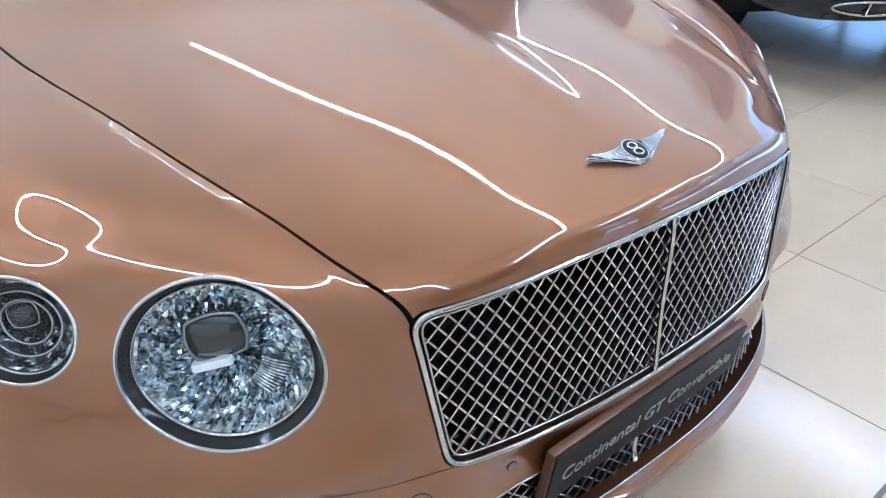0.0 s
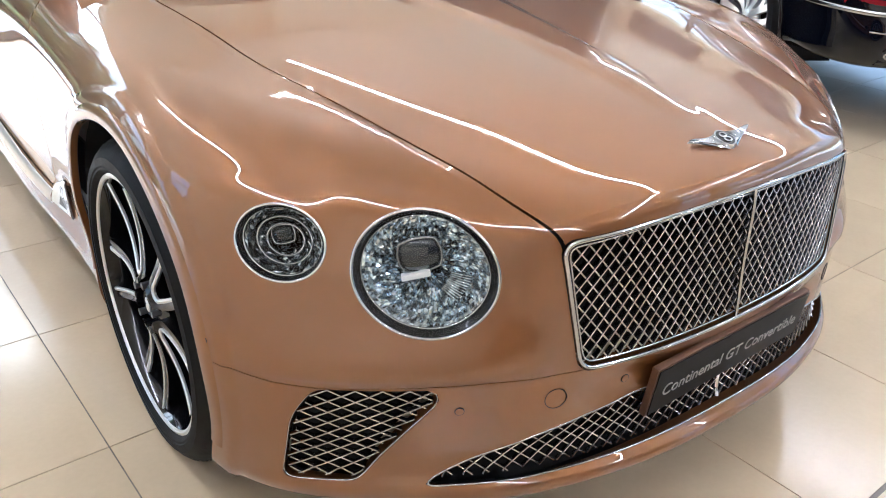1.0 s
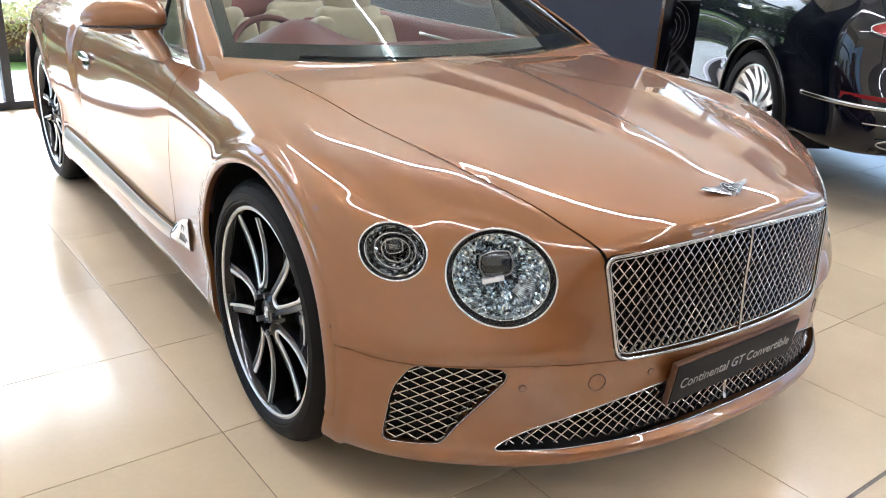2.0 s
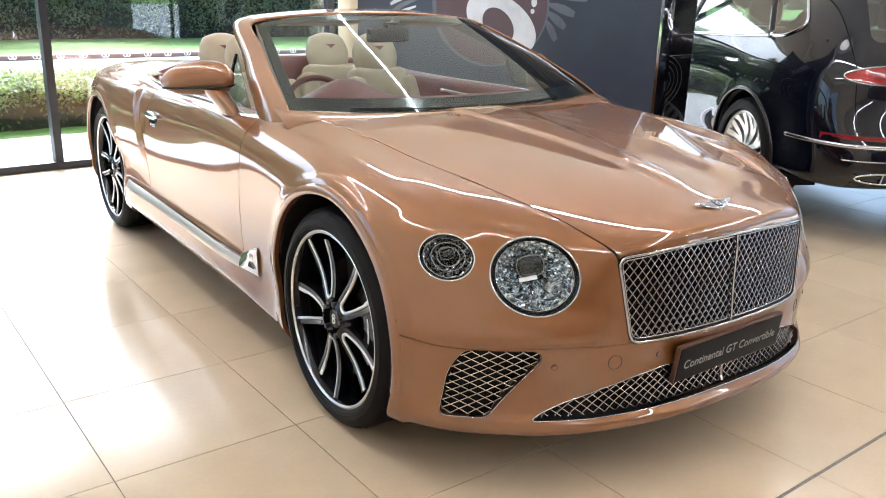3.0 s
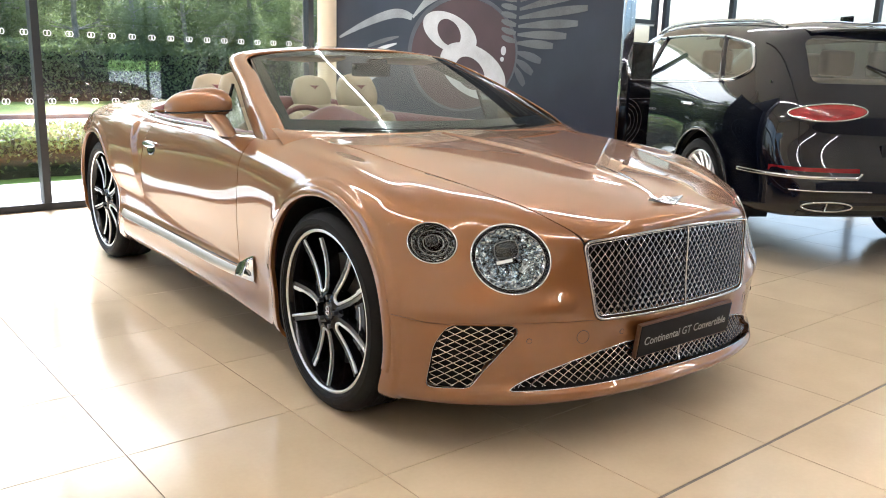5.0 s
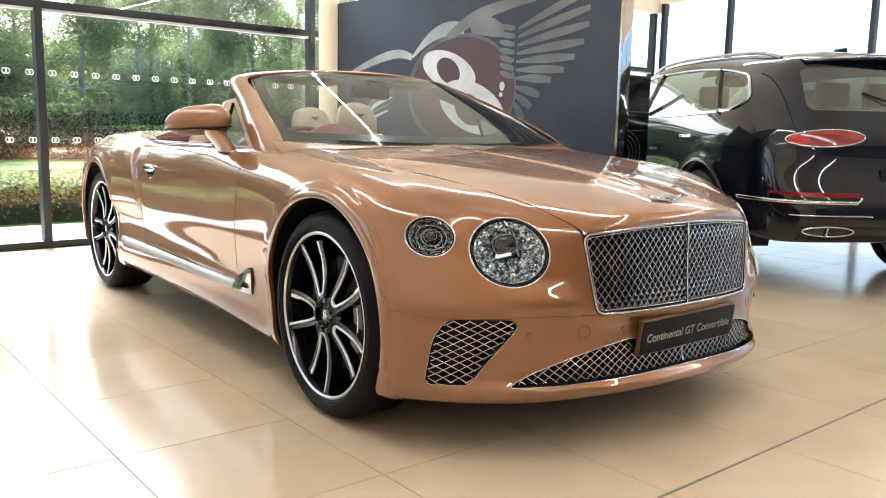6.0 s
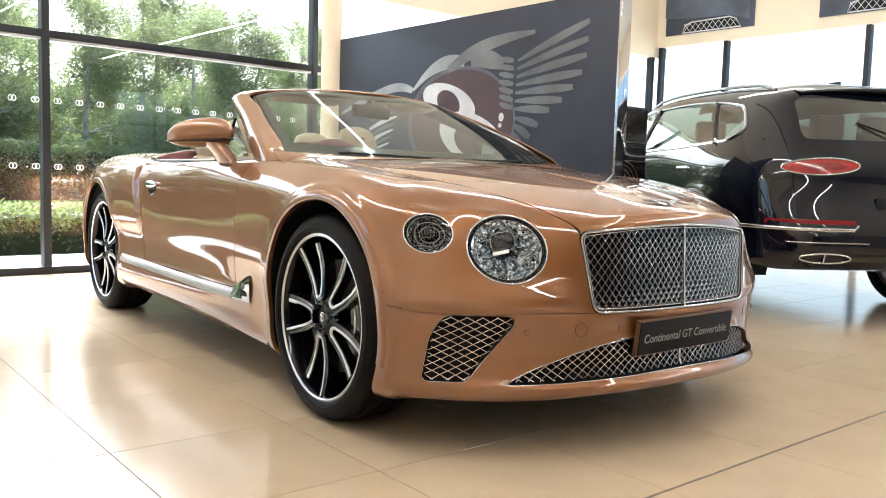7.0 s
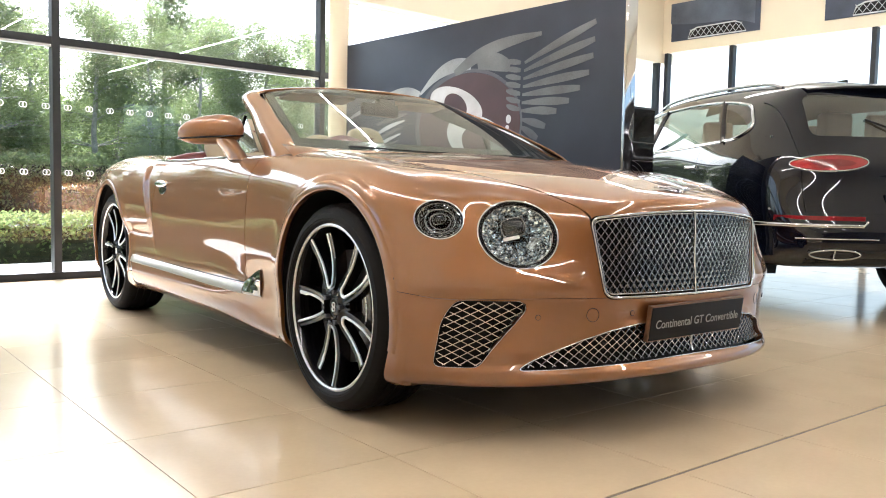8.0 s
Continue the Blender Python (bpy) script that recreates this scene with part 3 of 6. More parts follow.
SHUT_Y = [-0.80, -0.774, -0.69, -0.614, -0.53, -0.42, -0.30, -0.178, -0.06, 0.10, 0.25, 0.45, 0.7]
SHUT_W = [0.424, 0.443, 0.492, 0.519, 0.546, 0.576, 0.605, 0.636, 0.660, 0.672, 0.683, 0.70, 0.72]
shut_at = lambda y: spline(SHUT_Y, SHUT_W, np.clip(y, -0.80, 0.7))


def ridge(x, y, z):
    """Distance outwards from the wing's top crease, beside the bonnet gap."""
    return np.where((z > 0.70) & (y > -0.72) & (y < 0.72), np.abs(x) - shut_at(y) - 0.018, 0.5)


def fold(x, y, z):
    """Height over the bonnet's front fold, above the grille."""
    return np.where((np.abs(x) < 0.46) & (y < -0.6), z - np.interp(np.abs(x), [0, 0.25, 0.36, 0.47], [0.785, 0.780, 0.767, 0.745]), 0.5)


def haunch(x, y, z):
    return np.where((np.abs(x) > 0.7) & (z > 0.45), y - 0.35 * np.maximum(z - 0.62, 0) - 2.045, 0.5)


def hollow(x, y, z):
    return haunch(x, y, z) - np.where(haunch(x, y, z) < 0.4, 0.045, 0)


BODY = Skin.net(crowned(car_net()), 14, 10)
for line in (ridge, fold, haunch, hollow):
    BODY = BODY.scored(line)
bx, by, bz = BODY.v.T
ax = np.abs(bx)
# the bonnet keeps its crown right up to its gap
hold = ease(shut_at(by) + 0.022, shut_at(by) + 0.002, ax) * ease(-0.78, -0.45, by) * ease(0.62, 0.35, by) * (bz > 0.74)
bz = bz + hold * (crown(bx, by) - bz)
BODY.v = np.stack([bx, by, bz], 1)
# flared arch lips, haunch and sill ledge, bonnet spine
r0, r1 = np.hypot(by, bz - 0.385), np.hypot(by - AXLE, bz - 0.385)
side = ease(0.80, 0.90, ax)
lift = 0.007 * ease(0.475, 0.462, np.minimum(r0, r1)) * side
lift += 0.018 * ease(2.045, 2.09, by - 0.35 * np.maximum(bz - 0.62, 0)) * ease(0.50, 0.62, bz) * ease(0.93, 0.88, bz) * ease(3.3, 2.9, by) * side
lift += 0.022 * ease(0.405, 0.355, bz) * ease(0.20, 0.30, bz) * side * ease(0.50, 0.86, by) * ease(2.45, 2.3, by)
lift += 0.014 * ease(0.462, 0.496, bz) * ease(0.60, 0.50, bz) * ease(0.43, 0.50, ax) * ease(-0.42, -0.60, by)
lift -= 0.014 * ease(0.464, 0.425, bz) * ease(0.36, 0.40, bz) * ease(0.44, 0.27, ax) * ease(-0.6, -0.7, by)
lift -= 0.008 * ease(0.225, 0.265, bz) * ease(0.34, 0.29, bz) * ease(-0.45, -0.60, by) * (1 - 0.65 * ease(0.60, 0.70, ax))
lift += 0.008 * ease(0.262, 0.238, bz) * ease(0.17, 0.20, bz) * ease(-0.45, -0.60, by)
lift += 0.006 * ease(-0.022, 0.016, spine(by) - ax) * ease(-0.70, -0.5, by) * ease(0.7, 0.5, by)
d = ridge(bx, by, bz)
lift += 0.0016 * np.where(d < 0, np.clip(1 + d / 0.016, 0, 1), np.clip(1 - d / 0.11, 0, 1) ** 2) * ease(-0.72, -0.55, by) * ease(0.72, 0.5, by)
# soft valley between the two lamps, running back along the wing
mid_x = np.interp(by, [-0.64, -0.45, -0.15], [0.735, 0.765, 0.815])
lift -= 0.0075 * np.exp(-((ax - mid_x) / 0.042) ** 2) * ease(-0.05, -0.45, by) * ease(0.66, 0.74, bz) * ease(-0.70, -0.62, by)
d = fold(bx, by, bz)
lift += 0.0055 * np.where(d < 0, np.clip(1 + d / 0.032, 0, 1), np.clip(1 - d / 0.045, 0, 1) ** 2) * ease(0.46, 0.38, ax)
BODY.v = BODY.v + BODY.n * lift[:, None]
G = BODY.v
acc = np.zeros_like(G)
for size in (3, 4, 5, 6):
    fa = np.array([f for f in BODY.faces if len(f) == size])
    if len(fa):
        nn = sum(np.cross(G[fa[:, c]], G[fa[:, (c + 1) % size]]) for c in range(size))
        for c in range(size):
            np.add.at(acc, fa[:, c], nn)
BODY.n = acc / np.maximum(np.linalg.norm(acc, axis=1, keepdims=True), 1e-9)
TREE = BVHTree.FromPolygons([Vector(p) for p in BODY.v], BODY.faces)


def nose(x, z, off=0.0):
    """The front of the body at x, z."""
    h = TREE.ray_cast(Vector((x, -2.0, z)), Vector((0, 1, 0)))
    p, n = h[0], h[1]
    return Vector(p) + Vector(n) * off * (1 if n.y < 0 else -1), (n if n.y < 0 else -n)


def flank(y, z, s=-1, off=0.0):
    """The side of the body at y, z; s is -1 for its right side."""
    h = TREE.ray_cast(Vector((2.0 * s, y, z)), Vector((-s, 0, 0)))
    n = h[1] if h[1].x * s > 0 else -h[1]
    return Vector(h[0]) + n * off, n


def deck(x, y, off=0.0):
    """The top of the body at x, y."""
    h = TREE.ray_cast(Vector((x, y, 3.0)), Vector((0, 0, -1)))
    n = h[1] if h[1].z > 0 else -h[1]
    return Vector(h[0]) + n * off, n


def arches(x, y, z):
    d = np.minimum(np.hypot(y, z - 0.385), np.hypot(y - AXLE, z - 0.385)) - ARCH_R
    return np.where(np.abs(x) > 0.55, d, 0.3)


def cockpit(x, y, z):
    """Below zero inside the opening behind the windscreen."""
    front = 0.478 + 0.155 * (x / 0.79) ** 2 - y
    back = y - 2.62 + 0.25 * (x / 0.8) ** 2
    side = np.abs(x) - 0.80
    return np.where(z > 0.86, np.maximum(np.maximum(front, back), side), 0.2)


grille_shape = rounded([(-0.449, 0.728), (-0.406, 0.464), (0.406, 0.464), (0.449, 0.728), (0.2, 0.756), (-0.2, 0.756)], 0.03)
vent_shape = rounded([(0.825, 0.462), (0.65, 0.462), (0.640, 0.437), (0.762, 0.250), (0.876, 0.250), (0.862, 0.40)], 0.014)


def in_front(fn):
    return lambda x, y, z: np.where(y < -0.35, fn(x, z), 0.3)


def low_shape(x, z):
    a = np.abs(x)
    top = np.interp(a, [0, 0.275, 0.383, 0.478, 0.579, 0.672], [0.384, 0.380, 0.364, 0.337, 0.291, 0.243])
    bottom = np.interp(a, [0, 0.12, 0.434, 0.672], [0.265, 0.264, 0.254, 0.243])
    return np.maximum(z - top, bottom - z)


grille_cut = in_front(grille_shape)
vent_cut = in_front(lambda x, z: vent_shape(np.abs(x), z))
low_cut = in_front(low_shape)


class Lamp:
    """Frame of a headlamp: its centre, two axes with their half lengths, and the way it faces."""

    def __init__(self, c, e1, e2):
        self.c = Vector(c)
        self.r1, self.r2 = Vector(e1).length, Vector(e2).length
        self.u = Vector(e1).normalized()
        self.n = self.u.cross(Vector(e2)).normalized()
        if self.n.y > 0:
            self.n = -self.n
        self.v = self.n.cross(self.u)
        if self.v.z < 0:
            self.v = -self.v

    def cut(self, x, y, z):
        a = np.abs(x)
        d = np.stack([-a - self.c.x, y - self.c.y, z - self.c.z], -1)
        p, q = d @ np.array(self.u) / self.r1, d @ np.array(self.v) / self.r2
        w = d @ np.array(self.n)
        # egg shaped: fuller towards its lower inner side
        f = np.hypot(p, q) - 1 - 0.05 * p * -q
        return np.where(np.abs(w) < 0.12, f * self.r2, 0.3)

    def at(self, p, q, w, s=-1):
        o = self.c + self.u * p + self.v * q + self.n * w
        return Vector((o.x if s < 0 else -o.x, o.y, o.z))


BIG = Lamp((-.643, -.66, .668), (.1025, -.076, -.015), (-.016, .033, .103))
SMALL = Lamp((-.828, -.489, .709), (.055, -.06, -.006), (-.008, .0295, .0575))

GAP = 0.0022


def f_bonnet(x, y, z):
    inner = np.where(y < 0.9, shut_at(y) - np.abs(x), -0.2)
    return np.where(z > 0.69, inner, -0.1)


def f_bumper(x, y, z):
    a = np.abs(x)
    return np.where(y < -0.2, np.interp(a, [0, 0.42, 0.55, 0.72, 0.82, 0.88, 0.95], [0.47, 0.470, 0.4715, 0.468, 0.463, 0.466, 0.480]) - z, -0.2)


def f_door(x, y, z):
    front = y - 0.765 - 0.02 * np.sin((z - 0.3) * 6)
    back = 2.0 + 0.05 * np.cos((z - 0.6) * 7) - y
    return np.where(np.abs(x) > 0.5, np.minimum(np.minimum(front, back), z - 0.385), -0.2)


def f_wing(x, y, z):
    return np.where((y < 1.2), 0.76 + 0.02 * np.sin((z - 0.3) * 6) - y, -0.3)


car = empty("convertible", Matrix(), "copper metallic two-door convertible with its roof down", "car")
shell = BODY.inside(arches).inside(cockpit)
for cutter in (grille_cut, vent_cut, low_cut, BIG.cut, SMALL.cut):
    shell = shell.inside(cutter)

bonnet, rest = shell.inside(lambda x, y, z: f_bonnet(x, y, z) - GAP), shell.inside(lambda x, y, z: -f_bonnet(x, y, z) - GAP)
bonnet.panel("bonnet", PAINT, car)
bumper, rest = rest.inside(lambda x, y, z: f_bumper(x, y, z) - GAP * 0.4), rest.inside(lambda x, y, z: -f_bumper(x, y, z) - GAP * 0.4)
bumper.panel("front_bumper", PAINT, car, depth=0.034)
doors, rest = rest.inside(lambda x, y, z: f_door(x, y, z) - GAP), rest.inside(lambda x, y, z: -f_door(x, y, z) - GAP)
wings, quarters = rest.inside(lambda x, y, z: f_wing(x, y, z)), rest.inside(lambda x, y, z: -f_wing(x, y, z))
for sgn in (-1, 1):
    half = lambda x, y, z: x * sgn - 0.001
    doors.inside(half).panel("door", PAINT, car)
    wings.inside(half).panel("front_wing", PAINT, car)
quarters.panel("rear_body", PAINT, car)

# dark structure under the panels
inner = BODY.inside(lambda x, y, z: arches(x, y, z)).inside(cockpit)
for cutter in (grille_cut, vent_cut, low_cut, BIG.cut, SMALL.cut):
    inner = inner.inside(cutter)
inner = inner.shifted(-0.016)
link_mesh("inner_structure", inner.v, inner.faces, DARK, True, car)
# floor pan
bm = boxed(-0.8, -0.35, 0.17, 0.8, 3.55, 0.22)
part("floor_pan", bm, DARK, car)
# arch liners
for y in (0, AXLE):
    for s in (-1, 1):
        prof = [(0.05, 0.57), (0.43, 0.57), (0.43, 0.93)]
        vs, fs = revolve(prof, 40)
        keep = [f for f in fs if all(vs[i][2] > -0.2 for i in f)]
        ob = link_mesh("arch_liner", [(s * v[0], v[1] + y, v[2] + 0.385) for v in vs], keep, DARK, True, car, sharp=40)


# ---- openings' trim and meshwork ----
def loops(skin):
    """The border of a skin as ordered loops of points and normals."""
    nxt = dict(skin.border())
    out = []
    while nxt:
        a = next(iter(nxt))
        run = []
        while a in nxt:
            run.append(a)
            a = nxt.pop(a)
        out.append(run)
    return [(skin.v[r], skin.n[r]) for r in out if len(r) > 12]


def even(P, step, closed=True):
    """Points at even steps along a polyline."""
    P = np.asarray(P)
    if closed:
        P = np.concatenate([P, P[:1]])
    d = np.concatenate([[0], np.cumsum(np.linalg.norm(np.diff(P, axis=0), axis=1))])
    n = max(int(d[-1] / step), 3)
    at = np.linspace(0, d[-1], n + 1)
    if closed:
        at = at[:-1]
    return np.stack([np.interp(at, d, P[:, k]) for k in range(P.shape[1])], 1)


def soften(P, times, closed=True):
    for _ in range(times):
        if closed:
            P = (np.roll(P, 1, 0) + 2 * P + np.roll(P, -1, 0)) / 4
        else:
            P[1:-1] = (P[:-2] + 2 * P[1:-1] + P[2:]) / 4
    return P


def rim_bar(name, skin, mat, parent, radius, out=0.0, label="", step=0.006):
    made = []
    for P, N in loops(skin):
        Q = soften(even(P + N * out, step), 3)
        vs, fs = tube(Q, radius, 8, True)
        made.append(link_mesh(name, vs, fs, mat, True, parent, label))
    return made


def lattice(parent, inside, pitch_x, pitch_z, width, depth, mat, span, off, name="wire", back=0.0):
    """Diagonal wires over the nose where inside(x, z) < 0; each wire one mesh."""
    x0, x1, z0, z1 = span
    slope = pitch_z / pitch_x
    for d in (1, -1):
        k0 = int(math.floor((x0 - (z1 - z0) / slope) / pitch_x)) - 1
        k1 = int(math.ceil((x1 + (z1 - z0) / slope) / pitch_x)) + 1
        for k in range(k0, k1):
            run, runs = [], []
            n = 60
            for i in range(n + 1):
                z = z0 + (z1 - z0) * i / n
                x = k * pitch_x + d * (z - z0) / slope + (0.0 if d > 0 else pitch_x * 0.5)
                if x0 < x < x1 and float(inside(np.array(x), np.array(z))) < 0.0:
                    run.append((x, z))
                elif run:
                    runs.append(run)
                    run = []
            if run:
                runs.append(run)
            for r in runs:
                if len(r) < 2:
                    continue
                vs, fs = [], []
                t = Vector((d / slope, 0, 1)).normalized()
                for (x, z) in r:
                    p, nrm = nose(x, z, off + (0.0015 if d > 0 else 0))
                    if back:
                        p, nrm = p + Vector((0, back, 0)), Vector((nrm.x, nrm.y, 0)).normalized()
                    w = t.cross(nrm).normalized()
                    for a, b in ((-1, 0), (-0.75, 1), (0.75, 1), (1, 0), (0.6, -1), (-0.6, -1)):
                        vs.append(p + w * (a * width / 2) + nrm * (b * width * 0.7 if b > 0 else b * depth))
                for i in range(len(r) - 1):
                    for c in range(6):
                        e = (c + 1) % 6
                        fs.append((i * 6 + c, i * 6 + e, i * 6 + 6 + e, i * 6 + 6 + c))
                link_mesh(name, vs, fs, mat, True, parent, sharp=50)


def backing(name, inside, parent, off, mat=DARK):
    """A dark sheet set back behind an opening."""
    s = BODY.cut(inside)[1]
    s = Skin(s.v + s.n * off, s.n, s.faces)
    link_mesh(name, s.v, s.faces, mat, True, parent)


grille = link_mesh("grille", *tube(soften(even(loops(BODY.cut(in_front(lambda x, z: grille_shape(x, z) + 0.006))[1])[0][0], 0.006), 4), 0.0044, 8, True), CHROME, True, car, "chrome framed radiator grille")
backing("grille_back", grille_cut, grille, -0.06)
lattice(grille, lambda x, z: grille_shape(x, z) + 0.012, 0.0268, 0.0335, 0.0038, 0.011, SATIN, (-0.46, 0.46, 0.44, 0.78), -0.010)
vs, fs = tube(soften(even(loops(BODY.cut(in_front(lambda x, z: grille_shape(x, z) + 0.0165))[1])[0][0] + np.array([0, 0.006, 0]), 0.006), 4), 0.0024, 6, True)
link_mesh("inner_frame", vs, fs, SATIN, True, grille)
# middle rib
rib = [nose(0, z, 0.0)[0] for z in np.linspace(0.468, 0.752, 16)]
vs, fs = tube(rib, 0.0036, 8)
link_mesh("rib", vs, fs, CHROME, True, grille)

vents = BODY.cut(vent_cut)[1]
for s in (-1, 1):
    one = vents.inside(lambda x, y, z: x * s)
    v = rim_bar("side_intake", one, SATIN, car, 0.0018, -0.004, "mesh air intake with a slim bright edge")[0]
    back = Skin(one.v - one.n * 0.05, one.n, one.faces)
    link_mesh("intake_back", back.v, back.faces, DARK, True, v)
    lattice(v, lambda x, z: vent_shape(x * s, z) + 0.003, 0.040, 0.0245, 0.0040, 0.006, SATIN, (min(0.62 * s, 0.9 * s), max(0.62 * s, 0.9 * s), 0.24, 0.48), -0.012)
low = BODY.cut(low_cut)[1]
lowg = rim_bar("lower_grille", low, SATIN, car, 0.0024, -0.001, "wide lower mesh grille")[0]
back = Skin(low.v - low.n * 0.075, low.n, low.faces)
link_mesh("lower_back", back.v, back.faces, DARK, True, lowg)
lattice(lowg, lambda x, z: low_shape(x, z) + 0.003, 0.032, 0.0265, 0.0038, 0.006, SATIN, (-0.66, 0.66, 0.238, 0.40), 0.0, "wire", 0.020)
vs, fs = tube([nose(0, z)[0] + Vector((0, 0.020, 0)) for z in np.linspace(0.268, 0.38, 6)], 0.006, 8)
link_mesh("rib", vs, fs, SATIN, True, lowg)


# ---- headlamps ----
SILL = vary(material("brushed_sill", (0.52, 0.46, 0.41), 0.34, 0.9), 30.0, 0.06, 0.05)
CRYSTAL = material("cut_crystal", (0.56, 0.63, 0.70), 0.05, 1.0)
vary(CRYSTAL, 70.0, 0.7, 0.0, 0.0, 150.0)
SMOKED = material("smoked_crystal", (0.40, 0.43, 0.46), 0.06, 1.0)
vary(SMOKED, 70.0, 0.7, 0.0, 0.0, 150.0)
LENS = glass("lamp_lens", (0.97, 0.99, 1.0), 0.97, 0.0, 1.3)
BLUEGLASS = material("projector_glass", (0.008, 0.012, 0.018), 0.03, 0.0, 1.0)
GREYTRIM = material("dark_satin_trim", (0.30, 0.31, 0.33), 0.2, 0.95)
WHITE = material("white_plastic", (0.85, 0.86, 0.88), 0.15, 0.0, 0.5)


def headlamp(lamp, s, big):
    cutpiece = BODY.cut(lamp.cut)[1].inside(lambda x, y, z: x * s)
    P, N = loops(cutpiece)[0]
    B = soften(even(P, 0.007), 4)
    vs, fs = tube(B, 0.0030 if big else 0.0026, 10, True)
    head = link_mesh("headlamp" if big else "side_lamp", vs, fs, CHROME, True, car, "clear round lamp with cut-crystal reflector and chrome ring")
    lens = cutpiece.shifted(0.0015)
    ob = link_mesh("lens", lens.v, lens.faces, LENS, True, head)
    ob.visible_shadow = False
    c = B.mean(0)
    n = np.array(lamp.n if s < 0 else Vector((-lamp.n.x, lamp.n.y, lamp.n.z)))
    m = len(B)
    B = B[::-1] if s > 0 else B

    def sheet(name, stops, mat, jitter=0.0, flat=False):
        rng = random.Random(7)
        V, F = [], []
        for k, (sc, dp) in enumerate(stops):
            for i in range(m):
                j = jitter if 0 < k < len(stops) - 1 else 0.0
                V.append(c + (B[i] - c) * sc - n * (dp + rng.uniform(-j, j)))
        for k in range(len(stops) - 1):
            for i in range(m):
                a, b = k * m + i, k * m + (i + 1) % m
                F.append((a, b, b + m, a + m))
        return link_mesh(name, V, F, mat, not flat, head)
    sheet("bezel", [(0.985, 0.002), (0.955, 0.006), (0.885, 0.014), (0.875, 0.020)], BLACK)
    sheet("inner_ring", [(0.886, 0.012), (0.878, 0.010), (0.868, 0.016)], CHROME)
    sheet("reflector", [(0.875 - 0.045 * k, 0.018 + 0.046 * (1 - ((19 - k) / 19) ** 1.7)) for k in range(20)], CRYSTAL if big else SMOKED, 0.0062, True)
    # projector with its frame and bright shelf
    k = 1.0 if big else 0.55
    off = (0.014, 0.024) if big else (0.006, 0.008)
    tilt = radians(20)
    bm = bmesh.new()
    bmesh.ops.create_uvsphere(bm, u_segments=28, v_segments=16, radius=1)
    base = c - n * 0.036
    uu = np.array(lamp.u if s < 0 else Vector((-lamp.u.x, lamp.u.y, lamp.u.z)))
    vv = np.array(lamp.v if s < 0 else Vector((-lamp.v.x, lamp.v.y, lamp.v.z)))
    for v in bm.verts:
        a, b, d = v.co
        q = max(abs(a), abs(b), 1e-6) / max(math.hypot(a, b), 1e-6)
        f = 1 / q ** 0.45
        a, b = a * f * 0.037 * k, b * f * 0.029 * k
        a, b = a * math.cos(tilt) - b * math.sin(tilt), a * math.sin(tilt) + b * math.cos(tilt)
        v.co = Vector(base + uu * (a - off[0]) + vv * (b + off[1]) + n * d * 0.014)
    part("projector", bm, BLUEGLASS, head, "", 40)
    loop = []
    for i in range(32):
        t = 2 * math.pi * i / 32
        a, b = math.cos(t), math.sin(t)
        f = (max(abs(a), abs(b)) / math.hypot(a, b)) ** -0.45
        a, b = a * f * 0.0385 * k, b * f * 0.0305 * k
        a, b = a * math.cos(tilt) - b * math.sin(tilt), a * math.sin(tilt) + b * math.cos(tilt)
        loop.append(base + uu * (a - off[0]) + vv * (b + off[1]) + n * 0.004)
    vs, fs = tube(loop, 0.0028 * k, 6, True)
    link_mesh("projector_frame", vs, fs, GREYTRIM, True, head)
    if not big:
        for sc_, dp in ((0.62, 0.024), (0.42, 0.030)):
            vs, fs = tube([c + (p - c) * sc_ - n * dp for p in B], 0.0022, 6, True)
            link_mesh("optic_ring", vs, fs, GREYTRIM, True, head)
        return
    bm = bmesh.new()
    M = Matrix((Vector((*uu, 0)), Vector((*vv, 0)), Vector((*n, 0)), Vector((0, 0, 0, 1)))).transposed()
    M.translation = Vector(base + uu * (-off[0]) + vv * (off[1] - 0.037 * k) + n * 0.008)
    M = M @ Matrix.Rotation(tilt, 4, 'Z')
    box(bm, -0.027 * k, -0.004 * k, -0.010, 0.025 * k, 0.007 * k, 0.008, 0.003, M)
    part("light_bar", bm, WHITE, head)
    # fluted optics in the lower part
    for i in range(11 if big else 6):
        t = -0.75 + i * 0.075
        a, b = math.cos(t), math.sin(t)
        p0 = base + uu * (a * 0.045 * k) * (1 if s < 0 else 1) + vv * (b * 0.045 * k) + n * 0.004
        p1 = base + uu * (a * 0.082 * k) + vv * (b * 0.068 * k) + n * 0.012
        vs, fs = tube([p0, (p0 + p1) / 2 + n * 0.002, p1], 0.0022 * k, 6)
        link_mesh("optic_rib", vs, fs, CRYSTAL, True, head)


for sgn in (-1, 1):
    headlamp(BIG, sgn, True)
    headlamp(SMALL, sgn, False)

# ---- wheels ----
GUNMETAL = vary(material("cast_iron", (0.10, 0.10, 0.105), 0.42, 0.8), 40.0, 0.2, 0.1)
RIMEDGE = material("machined_alloy", (0.74, 0.74, 0.75), 0.36, 0.9)


def tyre_mesh():
    half = 0.128
    prof = [(0.300, -half + 0.012), (0.305, -half + 0.003), (0.313, -half - 0.002), (0.318, -half - 0.002), (0.320, -half - 0.0045), (0.338, -half - 0.002), (0.341, -half + 0.0015), (0.354, -half + 0.009), (0.365, -half + 0.022), (0.370, -half + 0.034)]
    tread = []
    for g in (-0.062, -0.022, 0.022, 0.062):
        tread += [(WHEEL_R, g - 0.006), (WHEEL_R - 0.007, g - 0.004), (WHEEL_R - 0.007, g + 0.004), (WHEEL_R, g + 0.006)]
    prof = prof + tread + [(r, -h) for r, h in prof[::-1]]
    return revolve(prof, 96)


